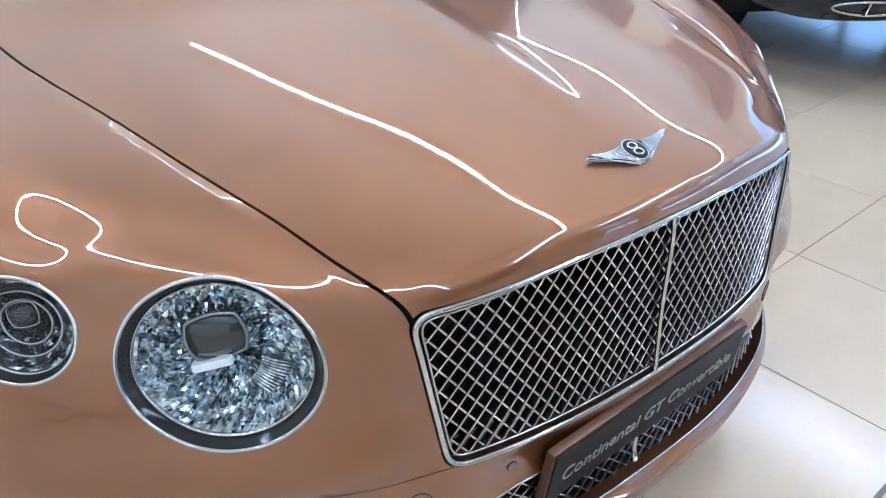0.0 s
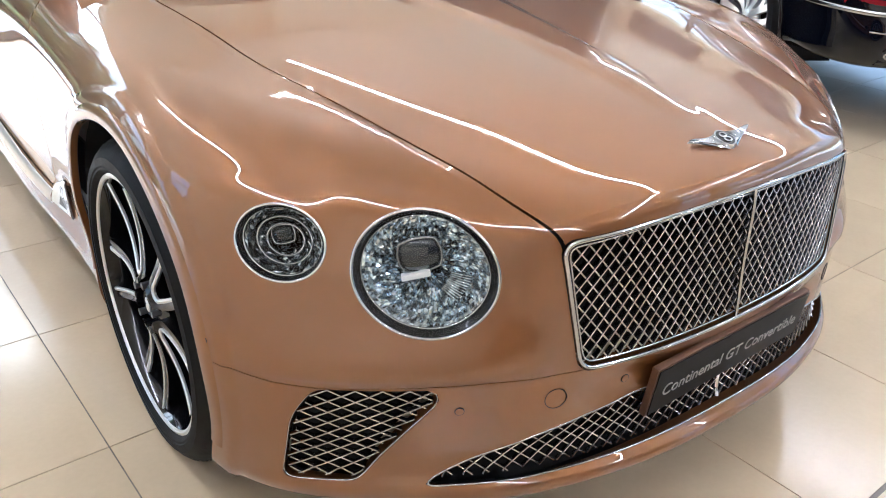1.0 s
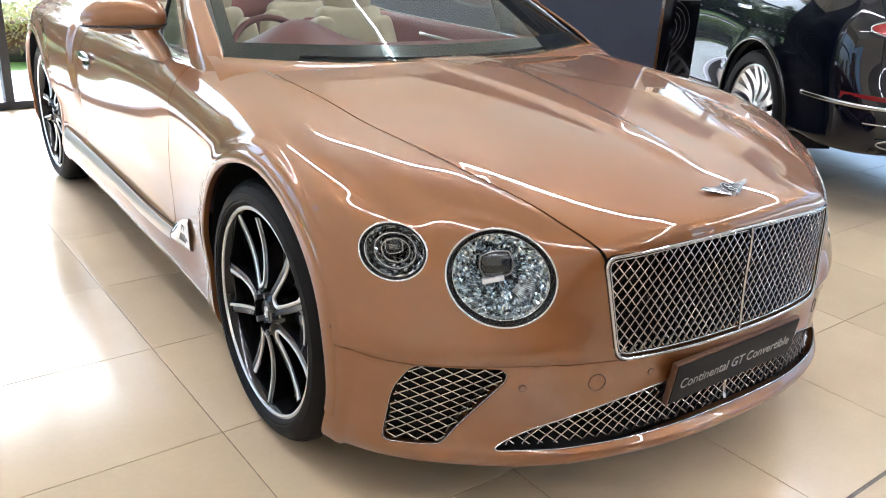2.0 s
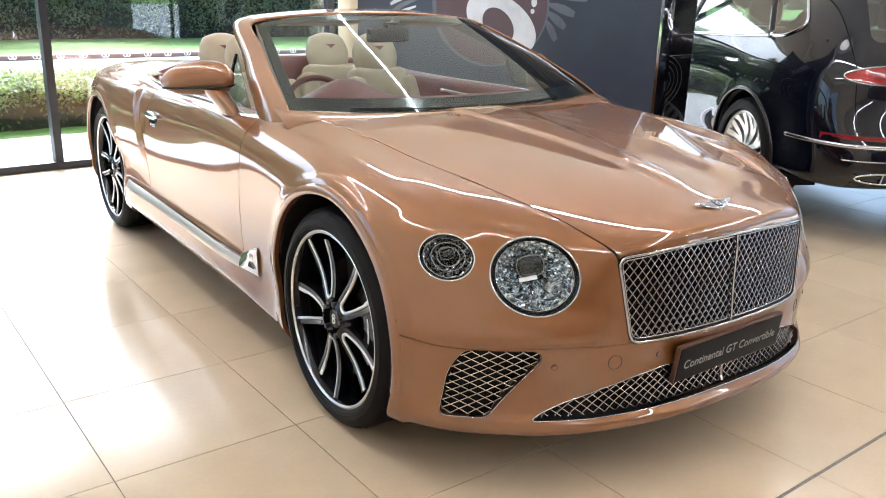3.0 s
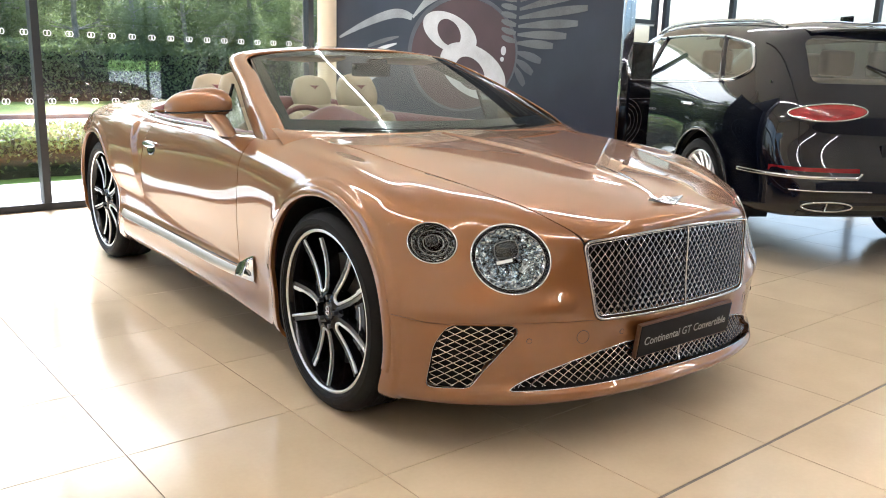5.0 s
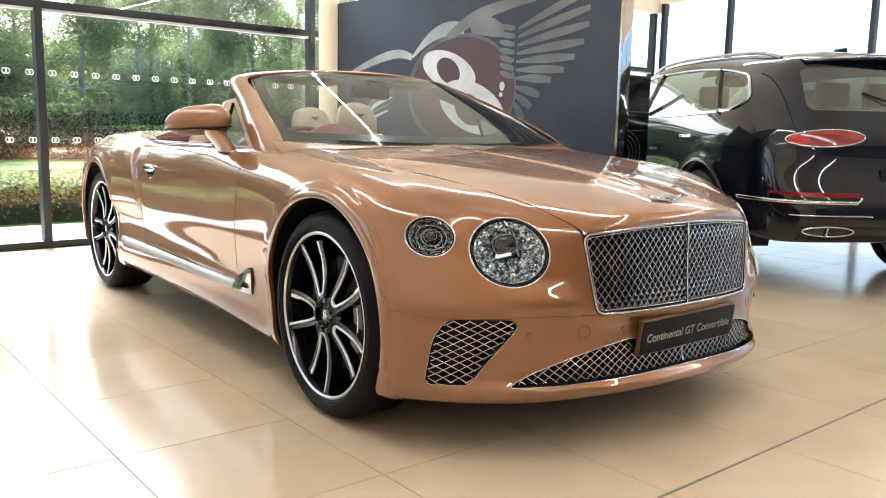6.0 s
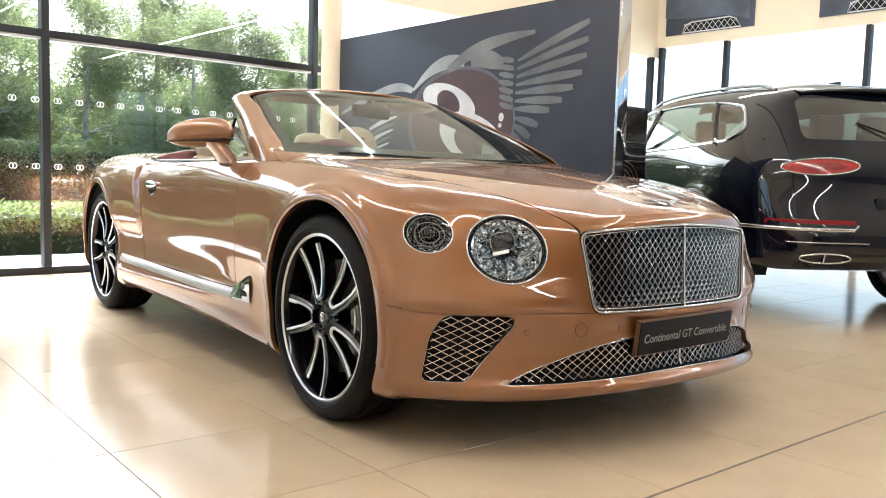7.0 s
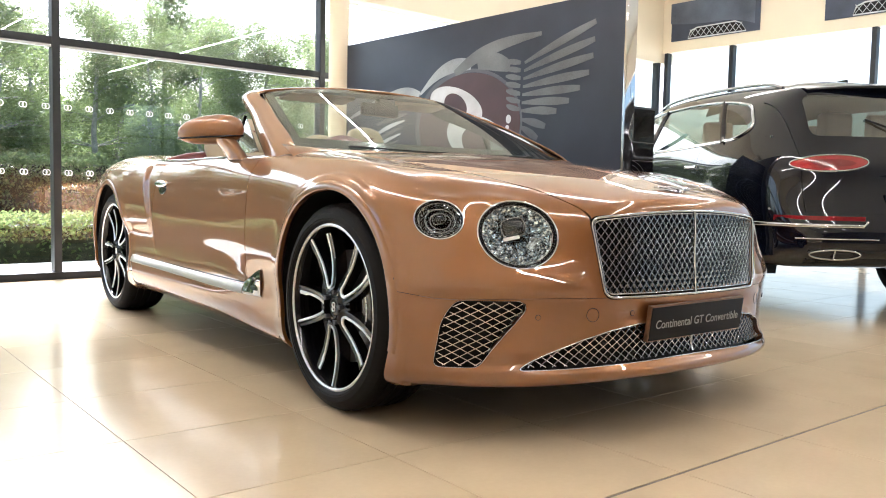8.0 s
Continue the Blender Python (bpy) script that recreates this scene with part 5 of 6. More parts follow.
# number-plate holder with the model name
PLATE = vary(material("plate_black", (0.010, 0.010, 0.011), 0.5, spec=0.15), 30.0, 0.2, 0.06)
SILVERINK = material("silver_ink", (0.29, 0.29, 0.28), 0.4, 0.3)
pm = Matrix.Translation((0.022, -0.858, 0.379)) @ Matrix.Rotation(radians(90 + 7), 4, 'X') @ Matrix.Rotation(radians(1.5), 4, 'Y')
bm = boxed(-0.266, -0.061, -0.016, 0.266, 0.061, 0.0, 0.004, m=pm)
plate = part("display_plate", bm, vary(material("bronze_edge", (0.16, 0.085, 0.05), 0.35, 0.6), 30.0, 0.15), car, "black show plate with silver lettering")
part("plate_face", boxed(-0.261, -0.056, 0.0003, 0.261, 0.056, 0.003, 0.001, m=pm), PLATE, plate)
fc = bpy.data.curves.new("lettering", 'FONT')
fc.body = "Continental GT Convertible"
fc.size = 0.0425
fc.align_x, fc.align_y = 'CENTER', 'CENTER'
fc.extrude = 0.0006
tmp = new("lettering_curve", fc)
bpy.context.view_layer.update()
me = bpy.data.meshes.new_from_object(tmp.evaluated_get(bpy.context.evaluated_depsgraph_get()))
bpy.data.objects.remove(tmp)
xs = [v.co.x for v in me.vertices]
k = 0.47 / (max(xs) - min(xs))
for v in me.vertices:
    v.co = pm @ Vector((v.co.x * k, v.co.y * k * 1.0 - 0.004, v.co.z + 0.0042))
me.materials.append(SILVERINK)
txt = new("lettering", me)
txt.parent = plate

# flared lips round the wheel arches
for s in (-1, 1):
    for yc in (0, AXLE):
        V, F2 = [], []
        prof = ((-0.004, -0.014), (-0.0035, 0.001), (0.001, 0.0035), (0.016, 0.0042), (0.026, 0.0022), (0.032, -0.002))
        angs = np.linspace(radians(-14), radians(194), 70)
        for a in angs:
            for dr, off in prof:
                r = ARCH_R + dr
                V.append(flank(yc + r * math.cos(a), 0.385 + r * math.sin(a), s, off)[0])
        m = len(prof)
        for i in range(len(angs) - 1):
            for j in range(m - 1):
                F2.append((i * m + j, i * m + j + 1, (i + 1) * m + j + 1, (i + 1) * m + j))
        link_mesh("arch_lip", V, F2, PAINT, True, car, sharp=50)


# ---- cabin ----
def cushion(bm, sx, sy, sz, m, bevel=0.04, puff=0.0):
    """A soft rounded block."""
    r = bmesh.ops.create_cube(bm, size=1)["verts"]
    for v in r:
        v.co = Vector((v.co.x * sx, v.co.y * sy, v.co.z * sz))
    es = list({e for v in r for e in v.link_edges})
    b = bmesh.ops.bevel(bm, geom=es, offset=min(bevel, 0.48 * min(sx, sy, sz)), segments=5, affect='EDGES', profile=0.6)
    vs = {v for f in b["faces"] for v in f.verts}
    for v in vs:
        v.co = m @ v.co


def seat(x, y, z, rear=False):
    o = new("rear_seat" if rear else "front_seat")
    o.parent = car
    o.location = (x, y, z)
    o["label"] = "cream leather seat with an embroidered headrest"
    lean = Matrix.Rotation(radians(-16 if not rear else -20), 4, 'X')
    up = 0.60
    bm = bmesh.new()
    cushion(bm, 0.50, 0.50, 0.16, Matrix.Translation((0, -0.27, -0.50)), 0.05)
    part("seat_cushion", bm, CREAM, o, "", 60)
    bm = bmesh.new()
    cushion(bm, 0.36, 0.12, up, lean @ Matrix.Translation((0, -0.01, -0.34)), 0.05)
    part("backrest", bm, CREAM, o, "", 60)
    for s in (-1, 1):
        bm = bmesh.new()
        cushion(bm, 0.11, 0.17, up - 0.05, lean @ Matrix.Translation((s * 0.205, -0.02, -0.37)) @ Matrix.Rotation(radians(-s * 9), 4, 'Y'), 0.05)
        part("side_bolster", bm, CREAM, o, "", 60)
    bm = bmesh.new()
    bmesh.ops.create_uvsphere(bm, u_segments=36, v_segments=20, radius=1)
    for v in bm.verts:
        a, b, c = v.co
        f = (max(abs(a), abs(c), 1e-6) / max(math.hypot(a, c), 1e-6)) ** -0.36
        f = min(f, 1.24)
        taper = 1 - 0.12 * max(c, 0)
        v.co = lean @ Vector((0.142 * a * f * taper, -0.015 + 0.062 * b * abs(b) ** -0.35 if abs(b) > 1e-6 else -0.015, 0.035 + 0.125 * c * f))
    hr = part("headrest", bm, CREAM, o, "", 60)
    V = [lean @ Vector(p) for p in ((-0.035, -0.0785, 0.072), (0.035, -0.0785, 0.072), (0.012, -0.0785, 0.058), (0, -0.0785, 0.045), (-0.012, -0.0785, 0.058))]
    V = V + [v + Vector((0, -0.0015, 0)) for v in V]
    link_mesh("embroidery", V, [(0, 1, 2, 3, 4), (9, 8, 7, 6, 5), (0, 5, 6, 1), (1, 6, 7, 2), (2, 7, 8, 3), (3, 8, 9, 4), (4, 9, 5, 0)], WINE, False, hr)
    if not rear:
        bm = bmesh.new()
        cushion(bm, 0.44, 0.05, 0.56, lean @ Matrix.Translation((0, 0.065, -0.36)), 0.02)
        part("seat_back_shell", bm, WINE, o, "", 60)
    return o


seat(-0.38, 1.98, 1.035)
seat(0.38, 1.98, 1.035)
seat(-0.34, 2.50, 1.01, True)
seat(0.34, 2.50, 1.01, True)

# tub: floor, door cards, bulkheads
part("cabin_floor", boxed(-0.72, 0.6, 0.30, 0.72, 2.75, 0.33), vary(material("dark_carpet", (0.03, 0.018, 0.016), 0.95), 40, 0.3), car)
for s in (-1, 1):
    net = []
    for y in np.linspace(0.62, 2.62, 12):
        k = 0.0 if y < 2.2 else (y - 2.2) * 0.22
        net.append([(s * (0.80 - k), y, 0.935), (s * (0.785 - k), y, 0.947), (s * (0.755 - k), y, 0.925), (s * (0.735 - k), y, 0.78), (s * (0.68 - k), y, 0.70), (s * (0.73 - k), y, 0.62), (s * (0.73 - k), y, 0.33)])
    sk = Skin.net(np.array(net), 3, 4, mirror=False)
    dc = link_mesh("door_card", sk.v, sk.faces, WINE, True, car, "burgundy leather door card")
    vs, fs = tube([(s * 0.705, y, 0.86 + 0.02 * math.sin((y - 1.0) * 2)) for y in np.linspace(1.05, 1.75, 14)], 0.011, 8)
    link_mesh("pull_strip", vs, fs, SATIN, True, dc)
# rear deck: hood cover
net = []
for i in range(13):
    u = -1 + 2 * i / 12
    yb = 2.56 - 0.10 * u * u
    ye = 2.86 - 0.34 * u * u
    net.append([(0.62 * u, yb - 0.02, 0.80), (0.72 * u, yb, 1.015 - 0.07 * u ** 4), (0.76 * u, yb * 0.6 + ye * 0.4, 1.022 - 0.072 * u ** 4), (0.80 * u, ye, 0.972 - 0.03 * u * u)])
sk = Skin.net(np.array(net), 4, 5, mirror=False)
link_mesh("hood_cover", sk.v, sk.faces, WINE, True, car, "burgundy soft-top cover behind the seats")
part("rear_bulkhead", boxed(-0.70, 2.60, 0.33, 0.70, 2.64, 0.9), WINE, car)

# dashboard with its binnacle
net = []
for x in np.linspace(-0.76, 0.76, 25):
    hump = 0.095 * math.exp(-((x + 0.38) / 0.17) ** 2)
    f = 0.46 + 0.165 * (x / 0.775) ** 2
    net.append([(x, f + 0.02, 0.945), (x, f + 0.20, 0.955 + hump * 0.35), (x, 0.86, 0.962 + hump * 0.9), (x, 0.955, 0.958 + hump), (x, 0.985, 0.93 + hump * 0.8), (x, 0.975, 0.84), (x, 1.00, 0.74), (x, 0.92, 0.60)])
sk = Skin.net(np.array(net), 3, 5, mirror=False)
link_mesh("dashboard", sk.v, sk.faces, WINE, True, car, "burgundy leather dashboard with instrument hood")
for x in (-0.12, 0.12):
    bm = bmesh.new()
    bmesh.ops.create_cone(bm, cap_ends=True, segments=28, radius1=0.036, radius2=0.036, depth=0.02, matrix=Matrix.Translation((x, 0.988, 0.86)) @ Matrix.Rotation(radians(90), 4, 'X'))
    part("air_vent", bm, CHROME, car)
# steering wheel
wm = Matrix.Translation((-0.385, 1.14, 0.868)) @ Matrix.Rotation(radians(-24), 4, 'X')
ring = [wm @ Vector((0.182 * math.cos(t), 0, 0.182 * math.sin(t))) for t in np.linspace(0, 2 * math.pi, 49)[:-1]]
vs, fs = tube(ring, 0.0135, 10, True)
sw = link_mesh("steering_wheel", vs, fs, WINE, True, car, "leather three-spoke steering wheel")
bm = bmesh.new()
cushion(bm, 0.13, 0.05, 0.11, wm, 0.03)
part("wheel_boss", bm, WINE, sw, "", 60)
for a in (0, 180, 270):
    t = radians(a)
    vs, fs = tube([wm @ Vector((0.05 * math.cos(t), 0, 0.05 * math.sin(t))), wm @ Vector((0.172 * math.cos(t), 0, 0.172 * math.sin(t)))], 0.014, 8, flat=0.5)
    link_mesh("wheel_spoke", vs, fs, SATIN, True, sw)
# centre console
bm = bmesh.new()
cushion(bm, 0.26, 1.2, 0.30, Matrix.Translation((0, 1.55, 0.58)), 0.05)
part("centre_console", bm, WINE, car, "", 60)


# ---- the sport utility vehicle ----
SUV = Matrix.Translation((3.30, -0.22, 0)) @ Matrix.Rotation(radians(62) - math.pi / 2, 4, 'Z')


def suv_net():
    P = (0, 2.0, 1.675)
    Z = (.345, .385, .48, .64, .85, 1.02, 1.15)

    def low(xs, ys, top):
        return [(x, y, z) for x, y, z in zip(xs, ys, Z)] + list(top) + [P]
    return [
        low((0,) * 7, (.24, .06, .0, .02, .10, .13, .19), ((0, 0.36, 1.42), (0, 0.5, 1.575), (0, 0.75, 1.64))),
        low((.42, .44, .45, .45, .45, .45, .44), (.25, .07, .015, .03, .11, .14, .20), ((0.4, 0.37, 1.42), (0.36, 0.51, 1.575), (0.3, 0.75, 1.64))),
        low((.72, .78, .80, .80, .79, .78, .74), (.28, .13, .085, .10, .17, .20, .27), ((0.66, 0.43, 1.41), (0.58, 0.56, 1.565), (0.47, 0.8, 1.63))),
        low((.82, .91, .925, .935, .93, .905, .86), (.38, .32, .29, .30, .33, .36, .43), ((0.755, 0.58, 1.41), (0.645, 0.68, 1.565), (0.52, 0.9, 1.625))),
        low((.85, .955, .97, .98, .985, .97, .925), (.70, .68, .67, .67, .68, .70, .73), ((0.8, 0.82, 1.41), (0.675, 0.9, 1.575), (0.535, 1.05, 1.635))),
        low((.86, .965, .98, .995, 1.0, .985, .94), (1.15,) * 7, ((0.815, 1.18, 1.41), (0.69, 1.22, 1.59), (0.545, 1.3, 1.65))),
        low((.87, .955, .965, .97, .98, .975, .945), (1.75,) * 7, ((0.825, 1.75, 1.41), (0.7, 1.75, 1.6), (0.55, 1.75, 1.665))),
        low((.87, .955, .965, .97, .98, .975, .945), (2.5,) * 7, ((0.825, 2.5, 1.41), (0.7, 2.45, 1.6), (0.55, 2.4, 1.67))),
        low((.87, .955, .965, .975, .98, .97, .935), (3.2,) * 7, ((0.82, 3.15, 1.37), (0.69, 3.05, 1.525), (0.55, 2.95, 1.61))),
        low((.87, .965, .98, .99, .99, .97, .91), (3.75,) * 7, ((0.8, 3.65, 1.21), (0.68, 3.5, 1.33), (0.52, 3.35, 1.46))),
        low((.86, .965, .98, .99, .985, .95, .86), (4.25,) * 7, ((0.74, 4.1, 1.14), (0.6, 3.9, 1.17), (0.45, 3.7, 1.24))),
        low((.78, .86, .88, .88, .86, .80, .70), (4.75, 4.82, 4.84, 4.83, 4.78, 4.70, 4.55), ((0.56, 4.4, 1.11), (0.42, 4.15, 1.15), (0.3, 3.8, 1.21))),
        low((.42, .44, .45, .45, .44, .42, .38), (5.0, 5.09, 5.11, 5.10, 5.06, 5.0, 4.75), ((0.3, 4.5, 1.12), (0.22, 4.2, 1.16), (0.15, 3.85, 1.21))),
        low((0,) * 7, (5.02, 5.12, 5.14, 5.13, 5.10, 5.03, 4.78), ((0, 4.52, 1.12), (0, 4.2, 1.16), (0, 3.85, 1.21))),
    ]


SBODY = Skin.net(suv_net(), 12, 9)
sx, sy, sz = SBODY.v.T
slift = 0.010 * ease(0.50, 0.485, np.minimum(np.hypot(sy - 1.15, sz - 0.40), np.hypot(sy - 4.15, sz - 0.40))) * ease(0.85, 0.93, np.abs(sx))
SBODY.v = SBODY.v + SBODY.n * slift[:, None]
suv = empty("suv", SUV, "dark navy sport utility vehicle with chrome window frames", "car")
STREE = BVHTree.FromPolygons([Vector(p) for p in SBODY.v], SBODY.faces)


def s_arch(x, y, z):
    d = np.minimum(np.hypot(y - 1.15, z - 0.40), np.hypot(y - 4.15, z - 0.40)) - 0.445
    return np.where(np.abs(x) > 0.5, d, 0.3)


s_side = rounded([(.72, 1.30), (.90, 1.468), (1.19, 1.525), (1.8, 1.568), (2.7, 1.552), (3.35, 1.22), (3.3, 1.172), (2.2, 1.172), (1.4, 1.194), (.88, 1.219)], 0.03)
s_rear = rounded([(-.69, 1.215), (.69, 1.215), (.645, 1.505), (-.645, 1.505)], 0.05)
side_cut = lambda x, y, z: np.where((np.abs(x) > 0.55) & (z > 1.0), s_side(y, z), 0.3)
rear_cut = lambda x, y, z: np.where((y < 0.75) & (z > 1.1), s_rear(x, z), 0.3)
front_cut = lambda x, y, z: np.where((y > 2.6) & (z > 1.15), rounded([(-.72, 1.27), (.72, 1.27), (.56, 1.64), (-.56, 1.64)], 0.05)(x, z) + np.where(np.abs(x) > 0.66, 0.05, 0), 0.3)


def lamp_cut(x, y, z):
    a = np.abs(x)
    f = (np.hypot((a - 0.607) / 0.246, (z - 1.034 + 0.045 * (a - 0.607)) / 0.054) - 1) * 0.054
    return np.where(y < 0.6, f, 0.3)


sshell = SBODY.inside(s_arch)
for cutter in (side_cut, rear_cut, front_cut, lamp_cut):
    sshell = sshell.inside(cutter)


def f_gate(x, y, z):
    return np.where((y < 0.8) & (z > 0.69), np.minimum(0.80 - 0.10 * np.clip(z - 1.0, 0, 1) - np.abs(x), z - 0.70), -0.2)


def f_sdoor(x, y, z):
    d = np.minimum(y - 1.36 + 0.55 * np.clip(0.95 - z, 0, 0.25), 2.42 - y)
    e = np.minimum(y - 2.43, 3.48 - y)
    return np.where((np.abs(x) > 0.5) & (z < 1.6), np.minimum(np.maximum(d, e), z - 0.42), -0.2)


gate, srest = sshell.inside(lambda x, y, z: f_gate(x, y, z) - 0.002), sshell.inside(lambda x, y, z: -f_gate(x, y, z) - 0.002)
sdoors, srest = srest.inside(lambda x, y, z: f_sdoor(x, y, z) - 0.002), srest.inside(lambda x, y, z: -f_sdoor(x, y, z) - 0.002)
gate.panel("tailgate", NAVY, suv)
srest.panel("body", NAVY, suv)
for s in (-1, 1):
    for y0, y1 in ((0.5, 2.425), (2.425, 4.0)):
        sdoors.inside(lambda x, y, z: np.minimum(np.minimum(x * s, y - y0), y1 - y)).panel("door", NAVY, suv)
inner = SBODY.inside(s_arch)
for cutter in (side_cut, rear_cut, front_cut, lamp_cut):
    inner = inner.inside(cutter)
inner = inner.shifted(-0.016)
link_mesh("inner_structure", inner.v, inner.faces, DARK, True, suv)
part("floor_pan", boxed(-0.82, 0.36, 0.36, 0.82, 4.9, 0.42), DARK, suv)

TINT = glass("tinted_glass", (0.50, 0.60, 0.57), 0.7, 0.0, 2.5)
for s in (-1, 1):
    g = SBODY.cut(side_cut)[1].inside(lambda x, y, z: x * s)
    pane = link_mesh("side_window", g.v, g.faces, TINT, True, suv, "tinted side window in a chrome frame")
    P, N = loops(g)[0]
    vs, fs = tube(soften(even(P + N * 0.002, 0.02), 3), 0.0125, 8, True)
    link_mesh("chrome_frame", vs, fs, CHROME, True, pane)
    for (ya, za, yb2, zb) in ((1.04, 1.205, 1.36, 1.545), (2.40, 1.172, 2.42, 1.56)):
        pts = []
        for q in np.linspace(0, 1, 8):
            y, z = ya + (yb2 - ya) * q, za + (zb - za) * q
            h = STREE.ray_cast(Vector((2.0 * s, y, z)), Vector((-s, 0, 0)))
            pts.append(Vector(h[0]) + Vector((s * 0.004, 0, 0)))
        vs, fs = tube(pts, 0.026, 6, flat=0.35)
        link_mesh("window_pillar", vs, fs, BLACK, True, pane)
g = SBODY.cut(rear_cut)[1]
rw = link_mesh("rear_window", g.v, g.faces, TINT, True, suv, "tinted rear window")
g = SBODY.cut(front_cut)[1]
link_mesh("windscreen", g.v, g.faces, SCREEN, True, suv)

# tail lamps
REDGLASS = material("red_lamp_glass", (0.26, 0.010, 0.012), 0.08, 0.0, 1.0)
REDDEEP = material("red_lamp_core", (0.16, 0.004, 0.006), 0.15, 0.0, 0.6)
tl = SBODY.cut(lamp_cut)[1]
for s in (-1, 1):
    g = tl.inside(lambda x, y, z: x * s)
    P, N = loops(g)[0]
    vs, fs = tube(soften(even(P, 0.008), 3), 0.0055, 8, True)
    lampm = link_mesh("tail_lamp", vs, fs, CHROME, True, suv, "red oval tail lamp in a chrome ring")
    dome = Skin(g.v - g.n * 0.004, g.n, g.faces)
    link_mesh("lamp_glass", dome.v, dome.faces, REDGLASS, True, lampm)
    core = g.inside(lambda x, y, z: -((np.hypot((np.abs(x) - 0.60) / 0.15, (z - 1.034) / 0.024) - 1)))
    core = core.shifted(0.004)
    link_mesh("lamp_core", core.v, core.faces, REDDEEP, True, lampm)


def around(z, x_end, n=26, off=0.004, y0=0.58):
    """Points round the left rear corner at one height, from the wheel arch to the rear."""
    pts = []
    for y in np.linspace(y0, 0.36, 7):
        h = STREE.ray_cast(Vector((-2, y, z)), Vector((1, 0, 0)))
        pts.append(Vector(h[0]) + Vector((-off, 0, 0)))
    for x in np.linspace(-0.93, x_end, n):
        h = STREE.ray_cast(Vector((x, -1, z)), Vector((0, 1, 0)))
        if h[0]:
            pts.append(Vector(h[0]) + Vector((0, -off, 0)))
    return pts


REDREF = material("red_reflector", (0.16, 0.006, 0.009), 0.2, 0.0, 0.7)
for s in (-1, 1):
    pts = soften(np.array(around(0.628, -0.46)), 3, False)
    flip = np.array([-s, 1, 1]) if s > 0 else np.array([1, 1, 1])
    V, F2 = tube([Vector(p * flip) for p in pts], 0.014, 8)
    link_mesh("bumper_strip", V, F2, CHROME, True, suv, "chrome bumper strip")
    pts = np.array([p for p in around(0.672, -0.44) if p.y < 0.33])
    V = []
    for p in soften(pts, 2, False):
        for dz in (-0.018, 0.018):
            V.append(Vector(p * flip) + Vector((0, 0, dz)))
    F2 = [(2 * i, 2 * i + 1, 2 * i + 3, 2 * i + 2) for i in range(len(pts) - 1)]
    link_mesh("reflector", V, F2, REDREF, True, suv)
    # exhaust
    loop = []
    for t in np.linspace(0, 2 * math.pi, 41)[:-1]:
        x, z = s * (0.632 + 0.158 * math.cos(t)), 0.444 + 0.031 * math.sin(t)
        h = STREE.ray_cast(Vector((x, -1, z)), Vector((0, 1, 0)))
        loop.append(Vector(h[0]) + Vector((0, -0.006, 0)))
    vs, fs = tube(loop, 0.006, 8, True)
    ex = link_mesh("exhaust", vs, fs, CHROME, True, suv, "oval chrome exhaust finisher")
    c = sum(loop, Vector()) / len(loop)
    link_mesh("exhaust_hole", [c + Vector((0, -0.002, 0)), *[p + Vector((0, 0.003, 0)) for p in loop]], [(0, i + 1, (i + 1) % 40 + 1) for i in range(40)], DARK, False, ex)
    vs, fs = tube([Vector((s * 0.655, c.y - 0.008, 0.416)), Vector((s * 0.640, c.y - 0.008, 0.474))], 0.006, 6)
    link_mesh("exhaust_bar", vs, fs, CHROME, True, ex)
    # arch trims
    for yc in (1.15, 4.15):
        pts = []
        for t in np.linspace(-0.25, math.pi + 0.25, 44):
            y, z = yc + 0.456 * math.cos(t), 0.40 + 0.456 * math.sin(t)
            h = STREE.ray_cast(Vector((2.0 * s, y, z)), Vector((-s, 0, 0)))
            if h[0] and abs(h[0].x) > 0.8:
                pts.append(Vector(h[0]) + Vector((s * 0.004, 0, 0)))
        vs, fs = tube(pts, 0.013, 8)
        link_mesh("arch_trim", vs, fs, BLACK, True, suv)
    # roof rails
    pts = []
    for y in np.linspace(0.75, 2.9, 22):
        h = STREE.ray_cast(Vector((s * 0.63, y, 3)), Vector((0, 0, -1)))
        pts.append(Vector(h[0]) + Vector((0, 0, 0.028 * min(1, 6 * (y - 0.75), 6 * (2.9 - y)))))
    vs, fs = tube(pts, 0.013, 8)
    link_mesh("roof_rail", vs, fs, SATIN, True, suv, "bright roof rail")
    # handles
    for yh in (1.33, 2.46):
        pts = []
        for q in np.linspace(0, 1, 9):
            h = STREE.ray_cast(Vector((2.0 * s, yh + 0.2 * q, 1.03)), Vector((-s, 0, 0)))
            pts.append(Vector(h[0]) + Vector((s * (0.006 + 0.018 * math.sin(math.pi * q)), 0, 0)))
        vs, fs = tube(pts, 0.011, 8)
        link_mesh("door_handle", vs, fs, CHROME, True, suv)
    # door mirrors
    bm = bmesh.new()
    cushion(bm, 0.22, 0.12, 0.15, Matrix.Translation((s * 1.05, 3.0, 1.16)), 0.05)
    part("door_mirror", bm, NAVY, suv, "", 60)
